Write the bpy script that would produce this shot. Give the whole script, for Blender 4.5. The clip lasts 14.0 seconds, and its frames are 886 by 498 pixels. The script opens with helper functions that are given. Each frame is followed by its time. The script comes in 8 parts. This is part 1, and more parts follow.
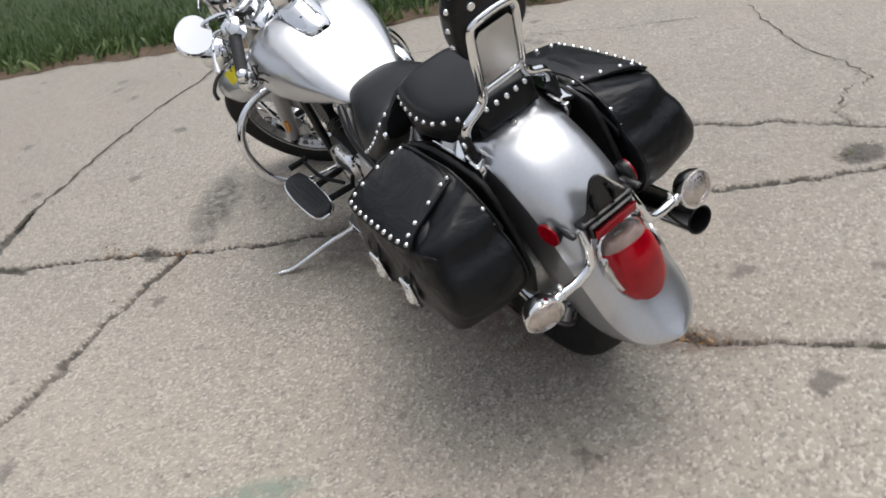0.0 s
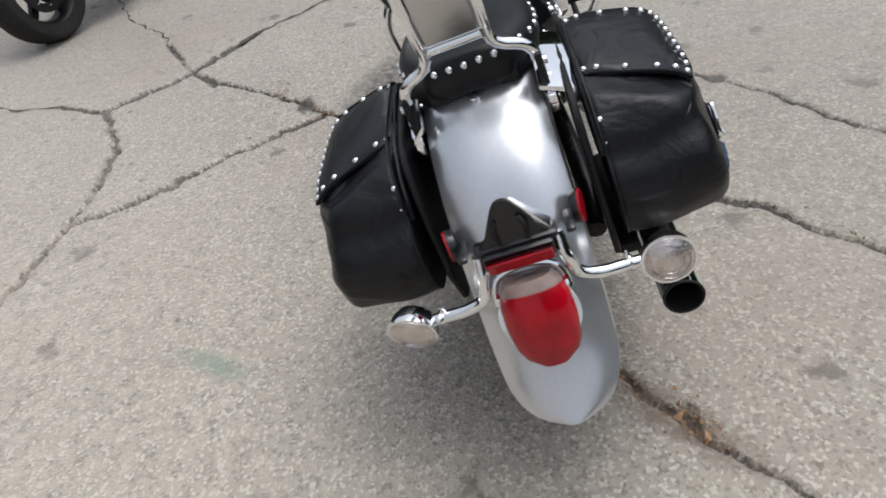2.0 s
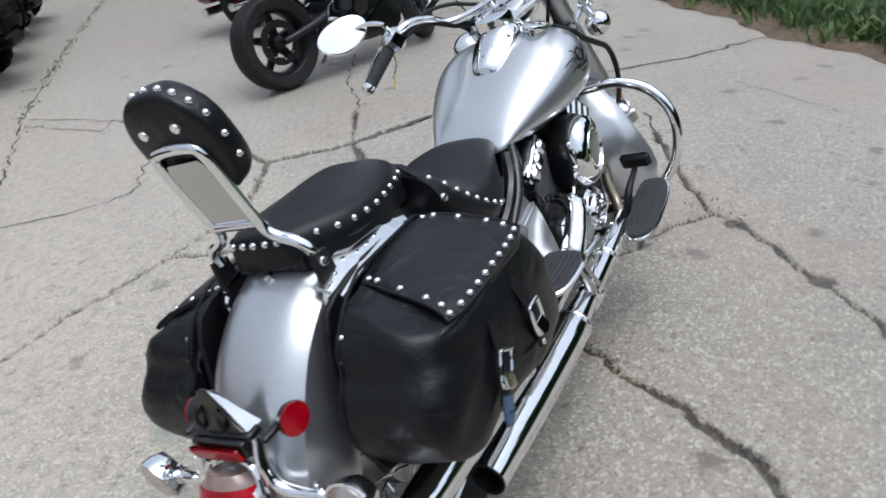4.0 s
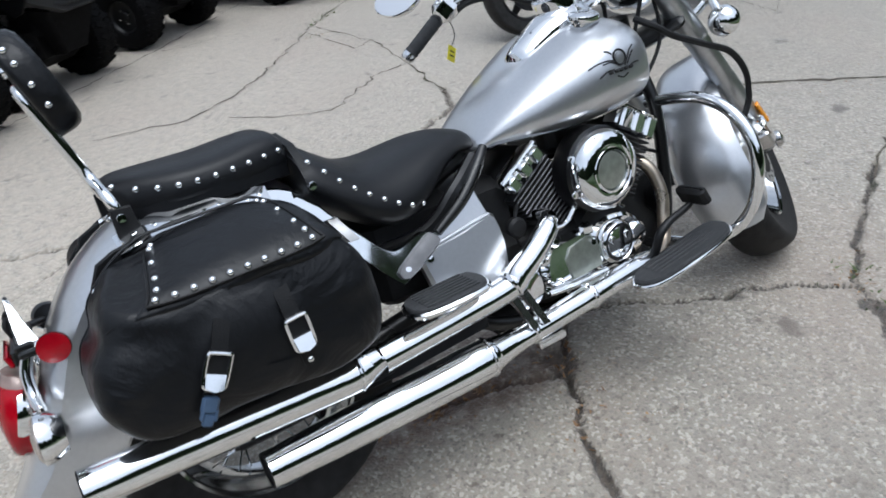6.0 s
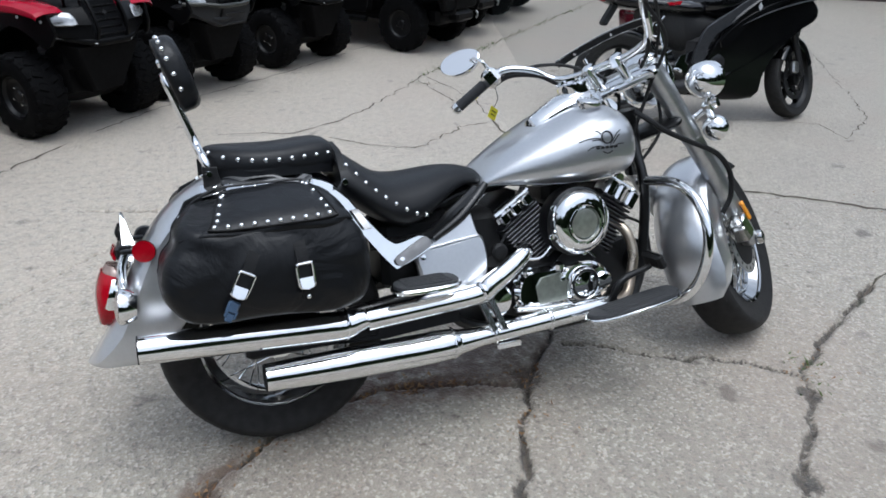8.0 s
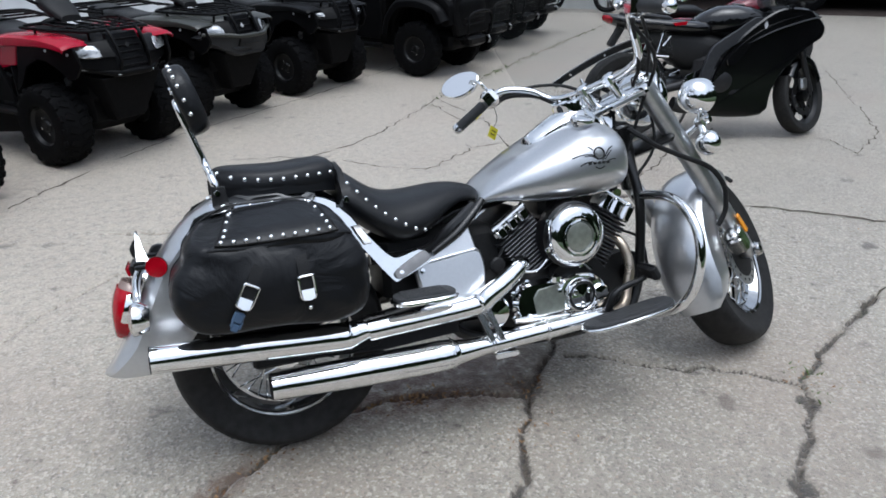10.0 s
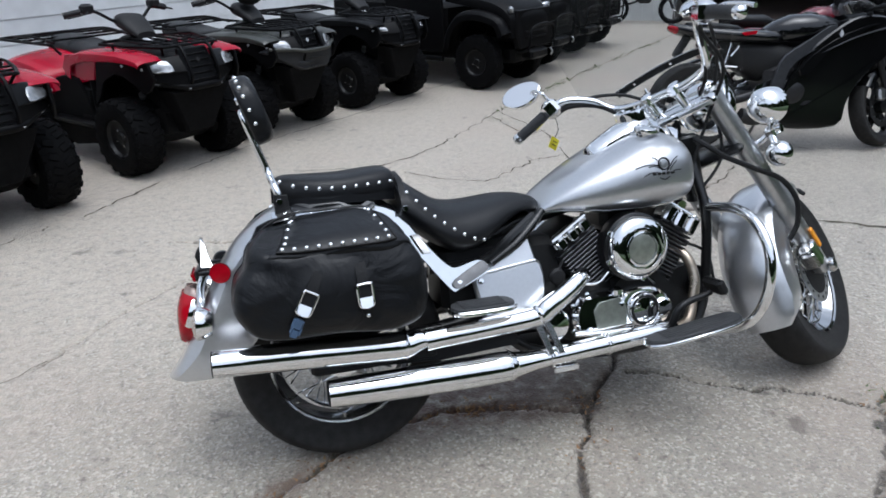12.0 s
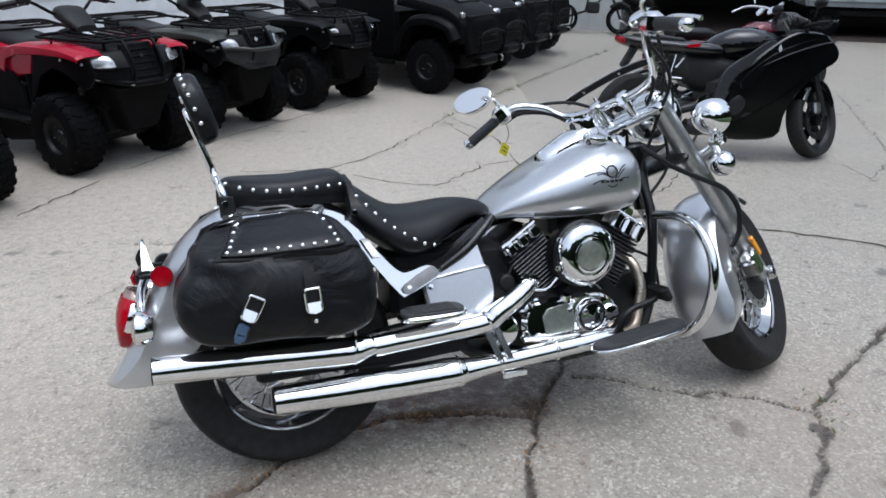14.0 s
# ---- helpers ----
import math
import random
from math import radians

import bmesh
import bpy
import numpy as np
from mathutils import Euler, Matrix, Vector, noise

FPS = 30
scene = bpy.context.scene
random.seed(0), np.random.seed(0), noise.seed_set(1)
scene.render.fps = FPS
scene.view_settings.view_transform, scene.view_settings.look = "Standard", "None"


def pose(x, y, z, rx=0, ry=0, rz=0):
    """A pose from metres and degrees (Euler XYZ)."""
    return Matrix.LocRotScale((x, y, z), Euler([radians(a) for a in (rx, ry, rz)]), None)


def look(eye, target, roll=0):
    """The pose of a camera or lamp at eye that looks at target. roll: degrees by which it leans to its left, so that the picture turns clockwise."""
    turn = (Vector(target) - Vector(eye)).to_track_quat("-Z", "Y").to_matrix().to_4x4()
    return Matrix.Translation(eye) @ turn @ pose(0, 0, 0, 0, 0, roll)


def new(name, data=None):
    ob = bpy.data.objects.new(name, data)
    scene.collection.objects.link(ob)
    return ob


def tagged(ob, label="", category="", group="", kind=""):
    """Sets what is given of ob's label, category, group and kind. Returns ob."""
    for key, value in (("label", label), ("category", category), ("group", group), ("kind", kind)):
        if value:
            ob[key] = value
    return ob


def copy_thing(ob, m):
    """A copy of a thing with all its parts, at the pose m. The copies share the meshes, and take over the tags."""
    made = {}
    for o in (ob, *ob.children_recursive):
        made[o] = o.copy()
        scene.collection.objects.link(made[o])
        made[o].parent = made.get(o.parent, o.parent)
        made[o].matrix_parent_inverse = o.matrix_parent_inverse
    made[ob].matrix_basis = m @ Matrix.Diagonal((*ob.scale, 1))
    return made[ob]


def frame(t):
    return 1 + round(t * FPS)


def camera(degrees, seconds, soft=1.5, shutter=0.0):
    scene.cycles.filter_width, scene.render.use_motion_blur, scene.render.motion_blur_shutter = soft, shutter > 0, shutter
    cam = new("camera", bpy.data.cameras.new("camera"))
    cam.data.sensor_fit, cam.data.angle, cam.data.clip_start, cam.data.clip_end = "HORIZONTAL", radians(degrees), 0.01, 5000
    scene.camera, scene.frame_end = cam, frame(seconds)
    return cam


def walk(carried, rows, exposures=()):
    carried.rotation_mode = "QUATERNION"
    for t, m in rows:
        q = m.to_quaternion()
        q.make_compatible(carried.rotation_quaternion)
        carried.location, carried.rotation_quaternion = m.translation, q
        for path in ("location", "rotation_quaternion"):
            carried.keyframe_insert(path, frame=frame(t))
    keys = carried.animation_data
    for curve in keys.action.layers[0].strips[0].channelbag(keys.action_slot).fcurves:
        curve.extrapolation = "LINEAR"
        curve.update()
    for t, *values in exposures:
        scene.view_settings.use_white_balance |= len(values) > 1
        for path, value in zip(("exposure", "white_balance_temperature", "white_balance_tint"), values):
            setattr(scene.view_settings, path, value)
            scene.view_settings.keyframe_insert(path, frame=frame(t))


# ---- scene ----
cam = camera(63.2, 14.0, soft=1.7, shutter=0.4)
SIZE = 1.08   # true metres for one unit of the plan below
PATH = [
    (0, (-1.226, 0.886, 1.3), (0.32, 0.206, 0.229), -13.0),
    (0.5, (-1.17, 0.714, 1.292), (0.383, 0.124, 0.179), -8.8),
    (1, (-1.145, 0.513, 1.274), (0.397, 0.071, 0.079), -8.2),
    (1.5, (-1.207, 0.269, 1.265), (0.409, 0.202, 0.088), -10.1),
    (2, (-1.152, 0.137, 1.233), (0.427, 0.324, 0.019), -10.0),
    (2.5, (-1.064, -0.066, 1.263), (0.534, 0.211, 0.093), -16.5),
    (3, (-1.07, -0.359, 1.285), (0.592, 0.218, 0.334), -16.3),
    (3.5, (-0.957, -0.49, 1.284), (0.604, 0.359, 0.367), -14.4),
    (4, (-0.811, -0.602, 1.303), (0.68, 0.29, 0.312), -7.6),
    (6.5, (-0.097, -1.289, 1.268), (0.608, 0.296, 0.273), -5.7),
    (7, (-0.16, -1.434, 1.322), (0.585, 0.171, 0.388), 0.7),
    (9.5, (-0.103, -1.77, 1.377), (0.481, -0.05, 0.542), -0.1),
    (10, (-0.106, -1.751, 1.377), (0.498, -0.032, 0.554), -0.1),
    (10.5, (-0.109, -1.736, 1.37), (0.438, 0.013, 0.57), -0.8),
    (11, (-0.111, -1.734, 1.368), (0.367, 0.043, 0.584), -1.2),
    (11.5, (-0.102, -1.746, 1.356), (0.331, 0.04, 0.566), -2.1),
    (12, (-0.103, -1.743, 1.363), (0.35, 0.039, 0.576), -1.4),
    (12.5, (-0.095, -1.746, 1.369), (0.434, 0.018, 0.588), -0.0),
    (13, (-0.109, -1.729, 1.369), (0.458, 0.025, 0.592), 1.0),
    (13.5, (-0.109, -1.725, 1.368), (0.479, 0.018, 0.583), 1.2),
    (14, (-0.102, -1.729, 1.361), (0.488, 0.016, 0.583), 0.9),
]
walk(cam, [(t, look(Vector(eye) * SIZE, Vector(target) * SIZE, roll)) for t, eye, target, roll in PATH],
     [(0.0, 0.42, 6420, 10), (2.0, 0.43, 6230, 9), (3.2, 0.47, 5930, 8), (6.5, 0.50, 5780, 7), (14.0, 0.54, 5740, 8)])

# ---- world, sun ----
world = bpy.data.worlds.new("overcast_sky")
scene.world = world
world.use_nodes = True
wn = world.node_tree.nodes
sky = wn.new("ShaderNodeTexSky")
sky.sky_type = "NISHITA"
sky.sun_disc = False
sky.sun_elevation, sky.sun_rotation = radians(78), radians(160)
sky.air_density, sky.dust_density, sky.ozone_density = 1.0, 4.0, 1.0
hsv = wn.new("ShaderNodeHueSaturation")
hsv.inputs["Saturation"].default_value = 0.34
world.node_tree.links.new(sky.outputs[0], hsv.inputs["Color"])
world.node_tree.links.new(hsv.outputs[0], wn["Background"].inputs[0])
wn["Background"].inputs[1].default_value = 0.15

sun_data = bpy.data.lights.new("sun", "SUN")
sun_data.energy, sun_data.angle, sun_data.color = 0.7, radians(55), (1.0, 0.975, 0.94)
sun = new("sun", sun_data)
sun.matrix_world = look((0.65, -1.7, 9), (0, 0, 0))
scene.view_settings.exposure = 0.0


# ---- materials ----
def material(name, base, rough=0.5, metal=0.0, vary=0.12, scale=30.0, bump=0.0, bump_scale=200.0, coat=0.0, rough_vary=0.1, alpha=1.0,
             transmission=0.0, ior=1.45, spec=0.5, piece=0.0, second=None, second_scale=4.0, second_amount=0.35):
    """A surface with colour variation at two scales, uneven gloss and fine relief."""
    m = bpy.data.materials.new(name)
    m.use_nodes = True
    nt = m.node_tree
    n, l = nt.nodes, nt.links
    b = n["Principled BSDF"]
    b.inputs["Metallic"].default_value = metal
    b.inputs["IOR"].default_value = ior
    b.inputs["Specular IOR Level"].default_value = spec
    b.inputs["Coat Weight"].default_value = coat
    b.inputs["Coat Roughness"].default_value = 0.06
    b.inputs["Transmission Weight"].default_value = transmission
    b.inputs["Alpha"].default_value = alpha
    co = n.new("ShaderNodeTexCoord")
    fine = n.new("ShaderNodeTexNoise")
    fine.inputs["Scale"].default_value, fine.inputs["Detail"].default_value = scale, 6
    broad = n.new("ShaderNodeTexNoise")
    broad.inputs["Scale"].default_value, broad.inputs["Detail"].default_value = second_scale, 4
    l.new(co.outputs["Object"], fine.inputs["Vector"])
    l.new(co.outputs["Object"], broad.inputs["Vector"])
    ramp = n.new("ShaderNodeValToRGB")
    ramp.color_ramp.elements[0].position, ramp.color_ramp.elements[1].position = 0.3, 0.7
    ramp.color_ramp.elements[0].color = (*[c * (1 - vary) for c in base], 1)
    ramp.color_ramp.elements[1].color = (*[min(1, c * (1 + vary)) for c in base], 1)
    l.new(fine.outputs["Fac"], ramp.inputs[0])
    mix = n.new("ShaderNodeMix")
    mix.data_type = "RGBA"
    mask = n.new("ShaderNodeMapRange")
    mask.inputs[1].default_value, mask.inputs[2].default_value = 0.45, 0.75
    mask.inputs[3].default_value, mask.inputs[4].default_value = 0.0, second_amount
    l.new(broad.outputs["Fac"], mask.inputs[0])
    l.new(mask.outputs[0], mix.inputs["Factor"])
    l.new(ramp.outputs[0], mix.inputs["A"])
    mix.inputs["B"].default_value = (*(second or [c * 0.75 for c in base]), 1)
    last = mix.outputs["Result"]
    if piece:
        info = n.new("ShaderNodeObjectInfo")
        span = n.new("ShaderNodeMapRange")
        span.inputs[3].default_value, span.inputs[4].default_value = 1 - piece, 1 + piece
        l.new(info.outputs["Random"], span.inputs[0])
        hs = n.new("ShaderNodeHueSaturation")
        l.new(span.outputs[0], hs.inputs["Value"])
        l.new(last, hs.inputs["Color"])
        last = hs.outputs[0]
    l.new(last, b.inputs["Base Color"])
    rr = n.new("ShaderNodeMapRange")
    rr.inputs[3].default_value, rr.inputs[4].default_value = max(0.01, rough - rough_vary), min(1, rough + rough_vary)
    l.new(broad.outputs["Fac"], rr.inputs[0])
    l.new(rr.outputs[0], b.inputs["Roughness"])
    if bump:
        bn = n.new("ShaderNodeTexNoise")
        bn.inputs["Scale"].default_value, bn.inputs["Detail"].default_value = bump_scale, 5
        l.new(co.outputs["Object"], bn.inputs["Vector"])
        bp = n.new("ShaderNodeBump")
        bp.inputs["Strength"].default_value, bp.inputs["Distance"].default_value = bump, 0.004
        l.new(bn.outputs["Fac"], bp.inputs["Height"])
        l.new(bp.outputs[0], b.inputs["Normal"])
    return m


SILVER = material("silver_metallic_paint", (0.60, 0.61, 0.63), 0.30, 0.86, 0.03, 120, coat=0.8, rough_vary=0.03, second_amount=0.1)
CHROME = material("chrome", (0.86, 0.87, 0.88), 0.045, 1.0, 0.03, 40, rough_vary=0.03, second_amount=0.12)
DULL_STEEL = material("dull_steel", (0.36, 0.36, 0.36), 0.35, 0.9, 0.15, 60, 0.05, 400)
LEATHER = material("black_leather", (0.0032, 0.0036, 0.0047), 0.38, 0.0, 0.25, 150, 0.16, 260, rough_vary=0.12, spec=0.40)
STRAP = material("black_leather_strap", (0.0045, 0.0045, 0.005), 0.46, 0.0, 0.25, 150, 0.25, 500, spec=0.35)
SEAT = material("black_seat_vinyl", (0.0055, 0.006, 0.0074), 0.42, 0.0, 0.2, 200, 0.12, 500, spec=0.38)
RUBBER = material("tyre_rubber", (0.016, 0.0158, 0.0158), 0.66, 0.0, 0.35, 40, 0.25, 250, second=(0.040, 0.037, 0.033), spec=0.3)
PAD = material("ribbed_rubber", (0.035, 0.036, 0.038), 0.6, 0.0, 0.2, 80, 0.2, 400)
BLACK = material("black_paint", (0.006, 0.006, 0.0065), 0.3, 0.0, 0.2, 60, 0.05, 300, coat=0.2)
MATT = material("matt_black_plastic", (0.010, 0.010, 0.0105), 0.58, 0.0, 0.2, 80, 0.1, 500, spec=0.35)
ENGINE = material("black_engine_finish", (0.010, 0.010, 0.0105), 0.42, 0.2, 0.2, 90, 0.15, 500)
FIN_EDGE = material("cooling_fin_metal", (0.09, 0.09, 0.095), 0.38, 0.7, 0.2, 90, 0.1, 500)
RED_LENS = material("red_lens", (0.34, 0.002, 0.010), 0.12, 0.0, 0.25, 25, 0.15, 120, coat=0.2, spec=0.35)
CLEAR_LENS = material("clear_ribbed_lens", (0.60, 0.55, 0.52), 0.10, 0.9, 0.2, 60, 0.5, 180, coat=0.3)
CLOUDY_LENS = material("cloudy_clear_plastic", (0.30, 0.22, 0.19), 0.14, 0.2, 0.2, 40, 0.2, 90, coat=0.3)
AMBER = material("amber_reflector", (0.85, 0.32, 0.02), 0.25, 0.0, 0.1, 120, 0.3, 400, coat=0.4)
YELLOW = material("yellow_tag_paper", (0.85, 0.75, 0.03), 0.6, 0.0, 0.06, 60)
MIRROR = material("mirror_glass", (0.9, 0.9, 0.9), 0.01, 1.0, 0.0, 10, rough_vary=0.01, second_amount=0.0)
SCREEN = material("clear_acrylic", (0.05, 0.055, 0.055), 0.03, 0.0, 0.02, 10, alpha=0.07, spec=0.25, rough_vary=0.02, second_amount=0.1)
BLUE_CLIP = material("blue_grey_plastic_clip", (0.06, 0.10, 0.17), 0.4, 0.0, 0.1, 60)
POLISHED = material("brushed_polished_steel", (0.54, 0.54, 0.535), 0.22, 1.0, 0.06, 300, 0.02, 600, rough_vary=0.06)
ALLOY = material("pale_cast_alloy", (0.52, 0.53, 0.54), 0.32, 0.9, 0.08, 60, 0.05, 400)
# grey-green base colour stands in for lawn and ground reflected in polished metal
GREEN_REFLECTION = material("metal_with_reflected_green", (0.30, 0.32, 0.28), 0.3, 0.6, 0.15, 60, 0.05, 300, coat=0.3)
LINK = material("grey_painted_steel", (0.17, 0.17, 0.175), 0.45, 0.3, 0.15, 60, 0.05, 300)
GAUGE = material("gauge_face", (0.7, 0.72, 0.72), 0.3, 0.0, 0.08, 60)


# ---- geometry helpers: each gives (points, faces) ----
def creased(m, scale, depth):
    """Adds broad soft creases under the fine grain of a leather."""
    n, l = m.node_tree.nodes, m.node_tree.links
    co = n.new("ShaderNodeTexCoord")
    t = n.new("ShaderNodeTexNoise")
    t.inputs["Scale"].default_value, t.inputs["Detail"].default_value, t.inputs["Distortion"].default_value = scale, 3, 1.2
    l.new(co.outputs["Object"], t.inputs["Vector"])
    b = n.new("ShaderNodeBump")
    b.inputs["Strength"].default_value, b.inputs["Distance"].default_value = depth, 0.02
    l.new(t.outputs["Fac"], b.inputs["Height"])
    fine = [x for x in n if x.type == "BUMP" and x is not b][0]
    l.new(b.outputs[0], fine.inputs["Normal"])


creased(LEATHER, 9, 0.42)
creased(SEAT, 6, 0.08)


def spline(pts, per=8):
    """A smooth line through the points."""
    p = np.asarray(pts, float)
    if len(p) < 3:
        return p
    e = np.vstack([2 * p[0] - p[1], p, 2 * p[-1] - p[-2]])
    out = []
    for k in range(1, len(e) - 2):
        a, b, c, d = e[k - 1], e[k], e[k + 1], e[k + 2]
        for t in np.arange(per) / per:
            out.append(0.5 * (2 * b + (c - a) * t + (2 * a - 5 * b + 4 * c - d) * t * t + (3 * b - a - 3 * c + d) * t**3))
    out.append(p[-1])
    return np.array(out)


def loft(rings, caps=True, closed=True):
    """Skin over rings of equal length."""
    rings = [np.asarray(r, float) for r in rings]
    n = len(rings[0])
    pts = np.concatenate(rings)
    faces = []
    for k in range(len(rings) - 1):
        for i in range(n if closed else n - 1):
            j = (i + 1) % n
            faces.append((k * n + i, k * n + j, (k + 1) * n + j, (k + 1) * n + i))
    if caps and closed:
        faces.append(tuple(range(n))[::-1])
        faces.append(tuple(range((len(rings) - 1) * n, len(rings) * n)))
    return pts, faces


def tube(pts, r, n=10, per=6, smooth=True, caps=True):
    """A round bar along the points; r may be one radius or one for each point."""
    p = np.asarray(pts, float)
    rad = np.full(len(p), r, float) if np.isscalar(r) else np.asarray(r, float)
    if smooth and len(p) > 2:
        q = spline(np.c_[p, rad], per)
        p, rad = q[:, :3], q[:, 3]
    tan = np.gradient(p, axis=0)
    tan /= np.linalg.norm(tan, axis=1)[:, None] + 1e-12
    up = np.array([0, 0, 1.0]) if abs(tan[0][2]) < 0.9 else np.array([1.0, 0, 0])
    rings = []
    for k in range(len(p)):
        side = np.cross(tan[k], up)
        side /= np.linalg.norm(side) + 1e-12
        up = np.cross(side, tan[k])
        a = np.linspace(0, 2 * np.pi, n, endpoint=False)
        rings.append(p[k] + rad[k] * (np.cos(a)[:, None] * side + np.sin(a)[:, None] * up))
    return loft(rings, caps)


def frame_of(axis):
    axis = np.asarray(axis, float) / np.linalg.norm(axis)
    up = np.array([0, 0, 1.0]) if abs(axis[2]) < 0.9 else np.array([1.0, 0, 0])
    a = np.cross(up, axis)
    a /= np.linalg.norm(a)
    return a, np.cross(axis, a), axis


def lathe(profile, centre, axis, n=32, squash=1.0, caps=True):
    """A turned form: profile of (radius, height along the axis)."""
    a, b, w = frame_of(axis)
    ang = np.linspace(0, 2 * np.pi, n, endpoint=False)
    rings = [np.asarray(centre) + h * w + max(r, 1e-4) * (np.cos(ang)[:, None] * a * squash + np.sin(ang)[:, None] * b) for r, h in profile]
    return loft(rings, caps)


def ring(centre, axis, major, minor, n=40, m=10, flat=1.0):
    a, b, w = frame_of(axis)
    ang = np.linspace(0, 2 * np.pi, n, endpoint=False)
    t = np.linspace(0, 2 * np.pi, m, endpoint=False)
    pts, faces = [], []
    for i in range(n):
        d = np.cos(ang[i]) * a + np.sin(ang[i]) * b
        for k in range(m):
            pts.append(np.asarray(centre) + d * (major + minor * np.cos(t[k])) + w * minor * flat * np.sin(t[k]))
    for i in range(n):
        for k in range(m):
            i2, k2 = (i + 1) % n, (k + 1) % m
            faces.append((i * m + k, i2 * m + k, i2 * m + k2, i * m + k2))
    return np.array(pts), faces


def ball(centre, radii, n=20, m=12):
    prof = []
    pts = []
    for k in range(m + 1):
        ph = np.pi * k / m
        prof.append((np.sin(ph), np.cos(ph)))
    ang = np.linspace(0, 2 * np.pi, n, endpoint=False)
    rings = []
    for s, c in prof:
        s = max(s, 1e-3)
        rings.append(np.c_[np.cos(ang) * s, np.sin(ang) * s, np.full(n, c)] * np.asarray(radii) + np.asarray(centre))
    return loft(rings, True)


def box(centre, size, bevel=0.0, turn=None):
    """A block with bevelled edges, turned by the matrix turn."""
    sx, sy, sz = [s / 2 for s in size]
    bv = min(bevel, sx * 0.9, sy * 0.9, sz * 0.9)
    rings = []
    for z, s in ((-sz, bv), (-sz + bv, 0), (sz - bv, 0), (sz, bv)) if bv else ((-sz, 0), (sz, 0)):
        x, y = sx - s, sy - s
        c = bv if bv else 0
        rings.append([(x - c, -y, z), (x, -y + c, z), (x, y - c, z), (x - c, y, z), (-x + c, y, z), (-x, y - c, z), (-x, -y + c, z), (-x + c, -y, z)] if bv
                     else [(x, -y, z), (x, y, z), (-x, y, z), (-x, -y, z)])
    pts, faces = loft(rings)
    if turn is not None:
        pts = pts @ np.array(Matrix(turn).to_3x3()).T
    return pts + np.asarray(centre, float), faces


def plate(outline, thick, place, bevel=0.003, round_per=0):
    """A flat form: an outline of (a, b) given depth thick, with softened edges; place turns (a, b, depth) into a point."""
    o = np.asarray(outline, float)
    if round_per:
        q = spline(np.vstack([o[-1], o, o[0], o[1]]), round_per)
        o = q[round_per:-round_per]
        o = o[:-1] if np.allclose(o[0], o[-1]) else o
    c = o.mean(0)
    d = o - c
    ln = np.linalg.norm(d, axis=1)[:, None] + 1e-9
    inner = c + d * (1 - bevel / ln)
    rings = [np.c_[inner, np.zeros(len(o))], np.c_[o, np.full(len(o), bevel)], np.c_[o, np.full(len(o), thick - bevel)], np.c_[inner, np.full(len(o), thick)]]
    pts, faces = loft(rings)
    return np.array([place(*p) for p in pts]), faces


def moved(geo, m):
    p, f = geo
    a = np.array(m)
    return p @ a[:3, :3].T + a[:3, 3], f


def merged(geos):
    pts, faces, off = [], [], 0
    for p, f in geos:
        pts.append(np.asarray(p, float))
        faces += [tuple(i + off for i in q) for q in f]
        off += len(p)
    return np.concatenate(pts), faces


def make_mesh(name, geos, mat, angle=38):
    p, f = merged(geos if isinstance(geos, list) else [geos])
    me = bpy.data.meshes.new(name)
    me.from_pydata(p.tolist(), [], f)
    bm = bmesh.new()
    bm.from_mesh(me)
    bmesh.ops.recalc_face_normals(bm, faces=bm.faces)
    bm.to_mesh(me)
    bm.free()
    me.shade_smooth()
    me.set_sharp_from_angle(angle=radians(angle))
    me.materials.append(mat)
    return me


def part(name, geos, mat, parent, label="", angle=38):
    """One mesh object under a thing or under a part."""
    ob = new(name, make_mesh(name, geos, mat, angle))
    ob.parent = parent
    if label:
        ob["label"] = label
    return ob


def share(name, me, parent, m, label=""):
    """One more object on a mesh that is there already."""
    ob = new(name, me)
    ob.parent = parent
    ob.matrix_local = m
    if label:
        ob["label"] = label
    return ob


def thing(name, label, category, m=None, group="", kind=""):
    ob = new(name)
    ob.empty_display_size = 0.05
    if m is not None:
        ob.matrix_world = m
    return tagged(ob, label, category, group, kind)


def toward(place, normal):
    """A pose whose z points along normal."""
    return Matrix.Translation(place) @ Vector(normal).to_track_quat("Z", "Y").to_matrix().to_4x4()


def polyline_distance(px, py, line):
    """The distance of points to a line of points."""
    best = np.full(px.shape, 1e9)
    for (ax, ay), (bx, by) in zip(line[:-1], line[1:]):
        dx, dy = bx - ax, by - ay
        t = np.clip(((px - ax) * dx + (py - ay) * dy) / (dx * dx + dy * dy + 1e-12), 0, 1)
        best = np.minimum(best, np.hypot(px - ax - t * dx, py - ay - t * dy))
    return best


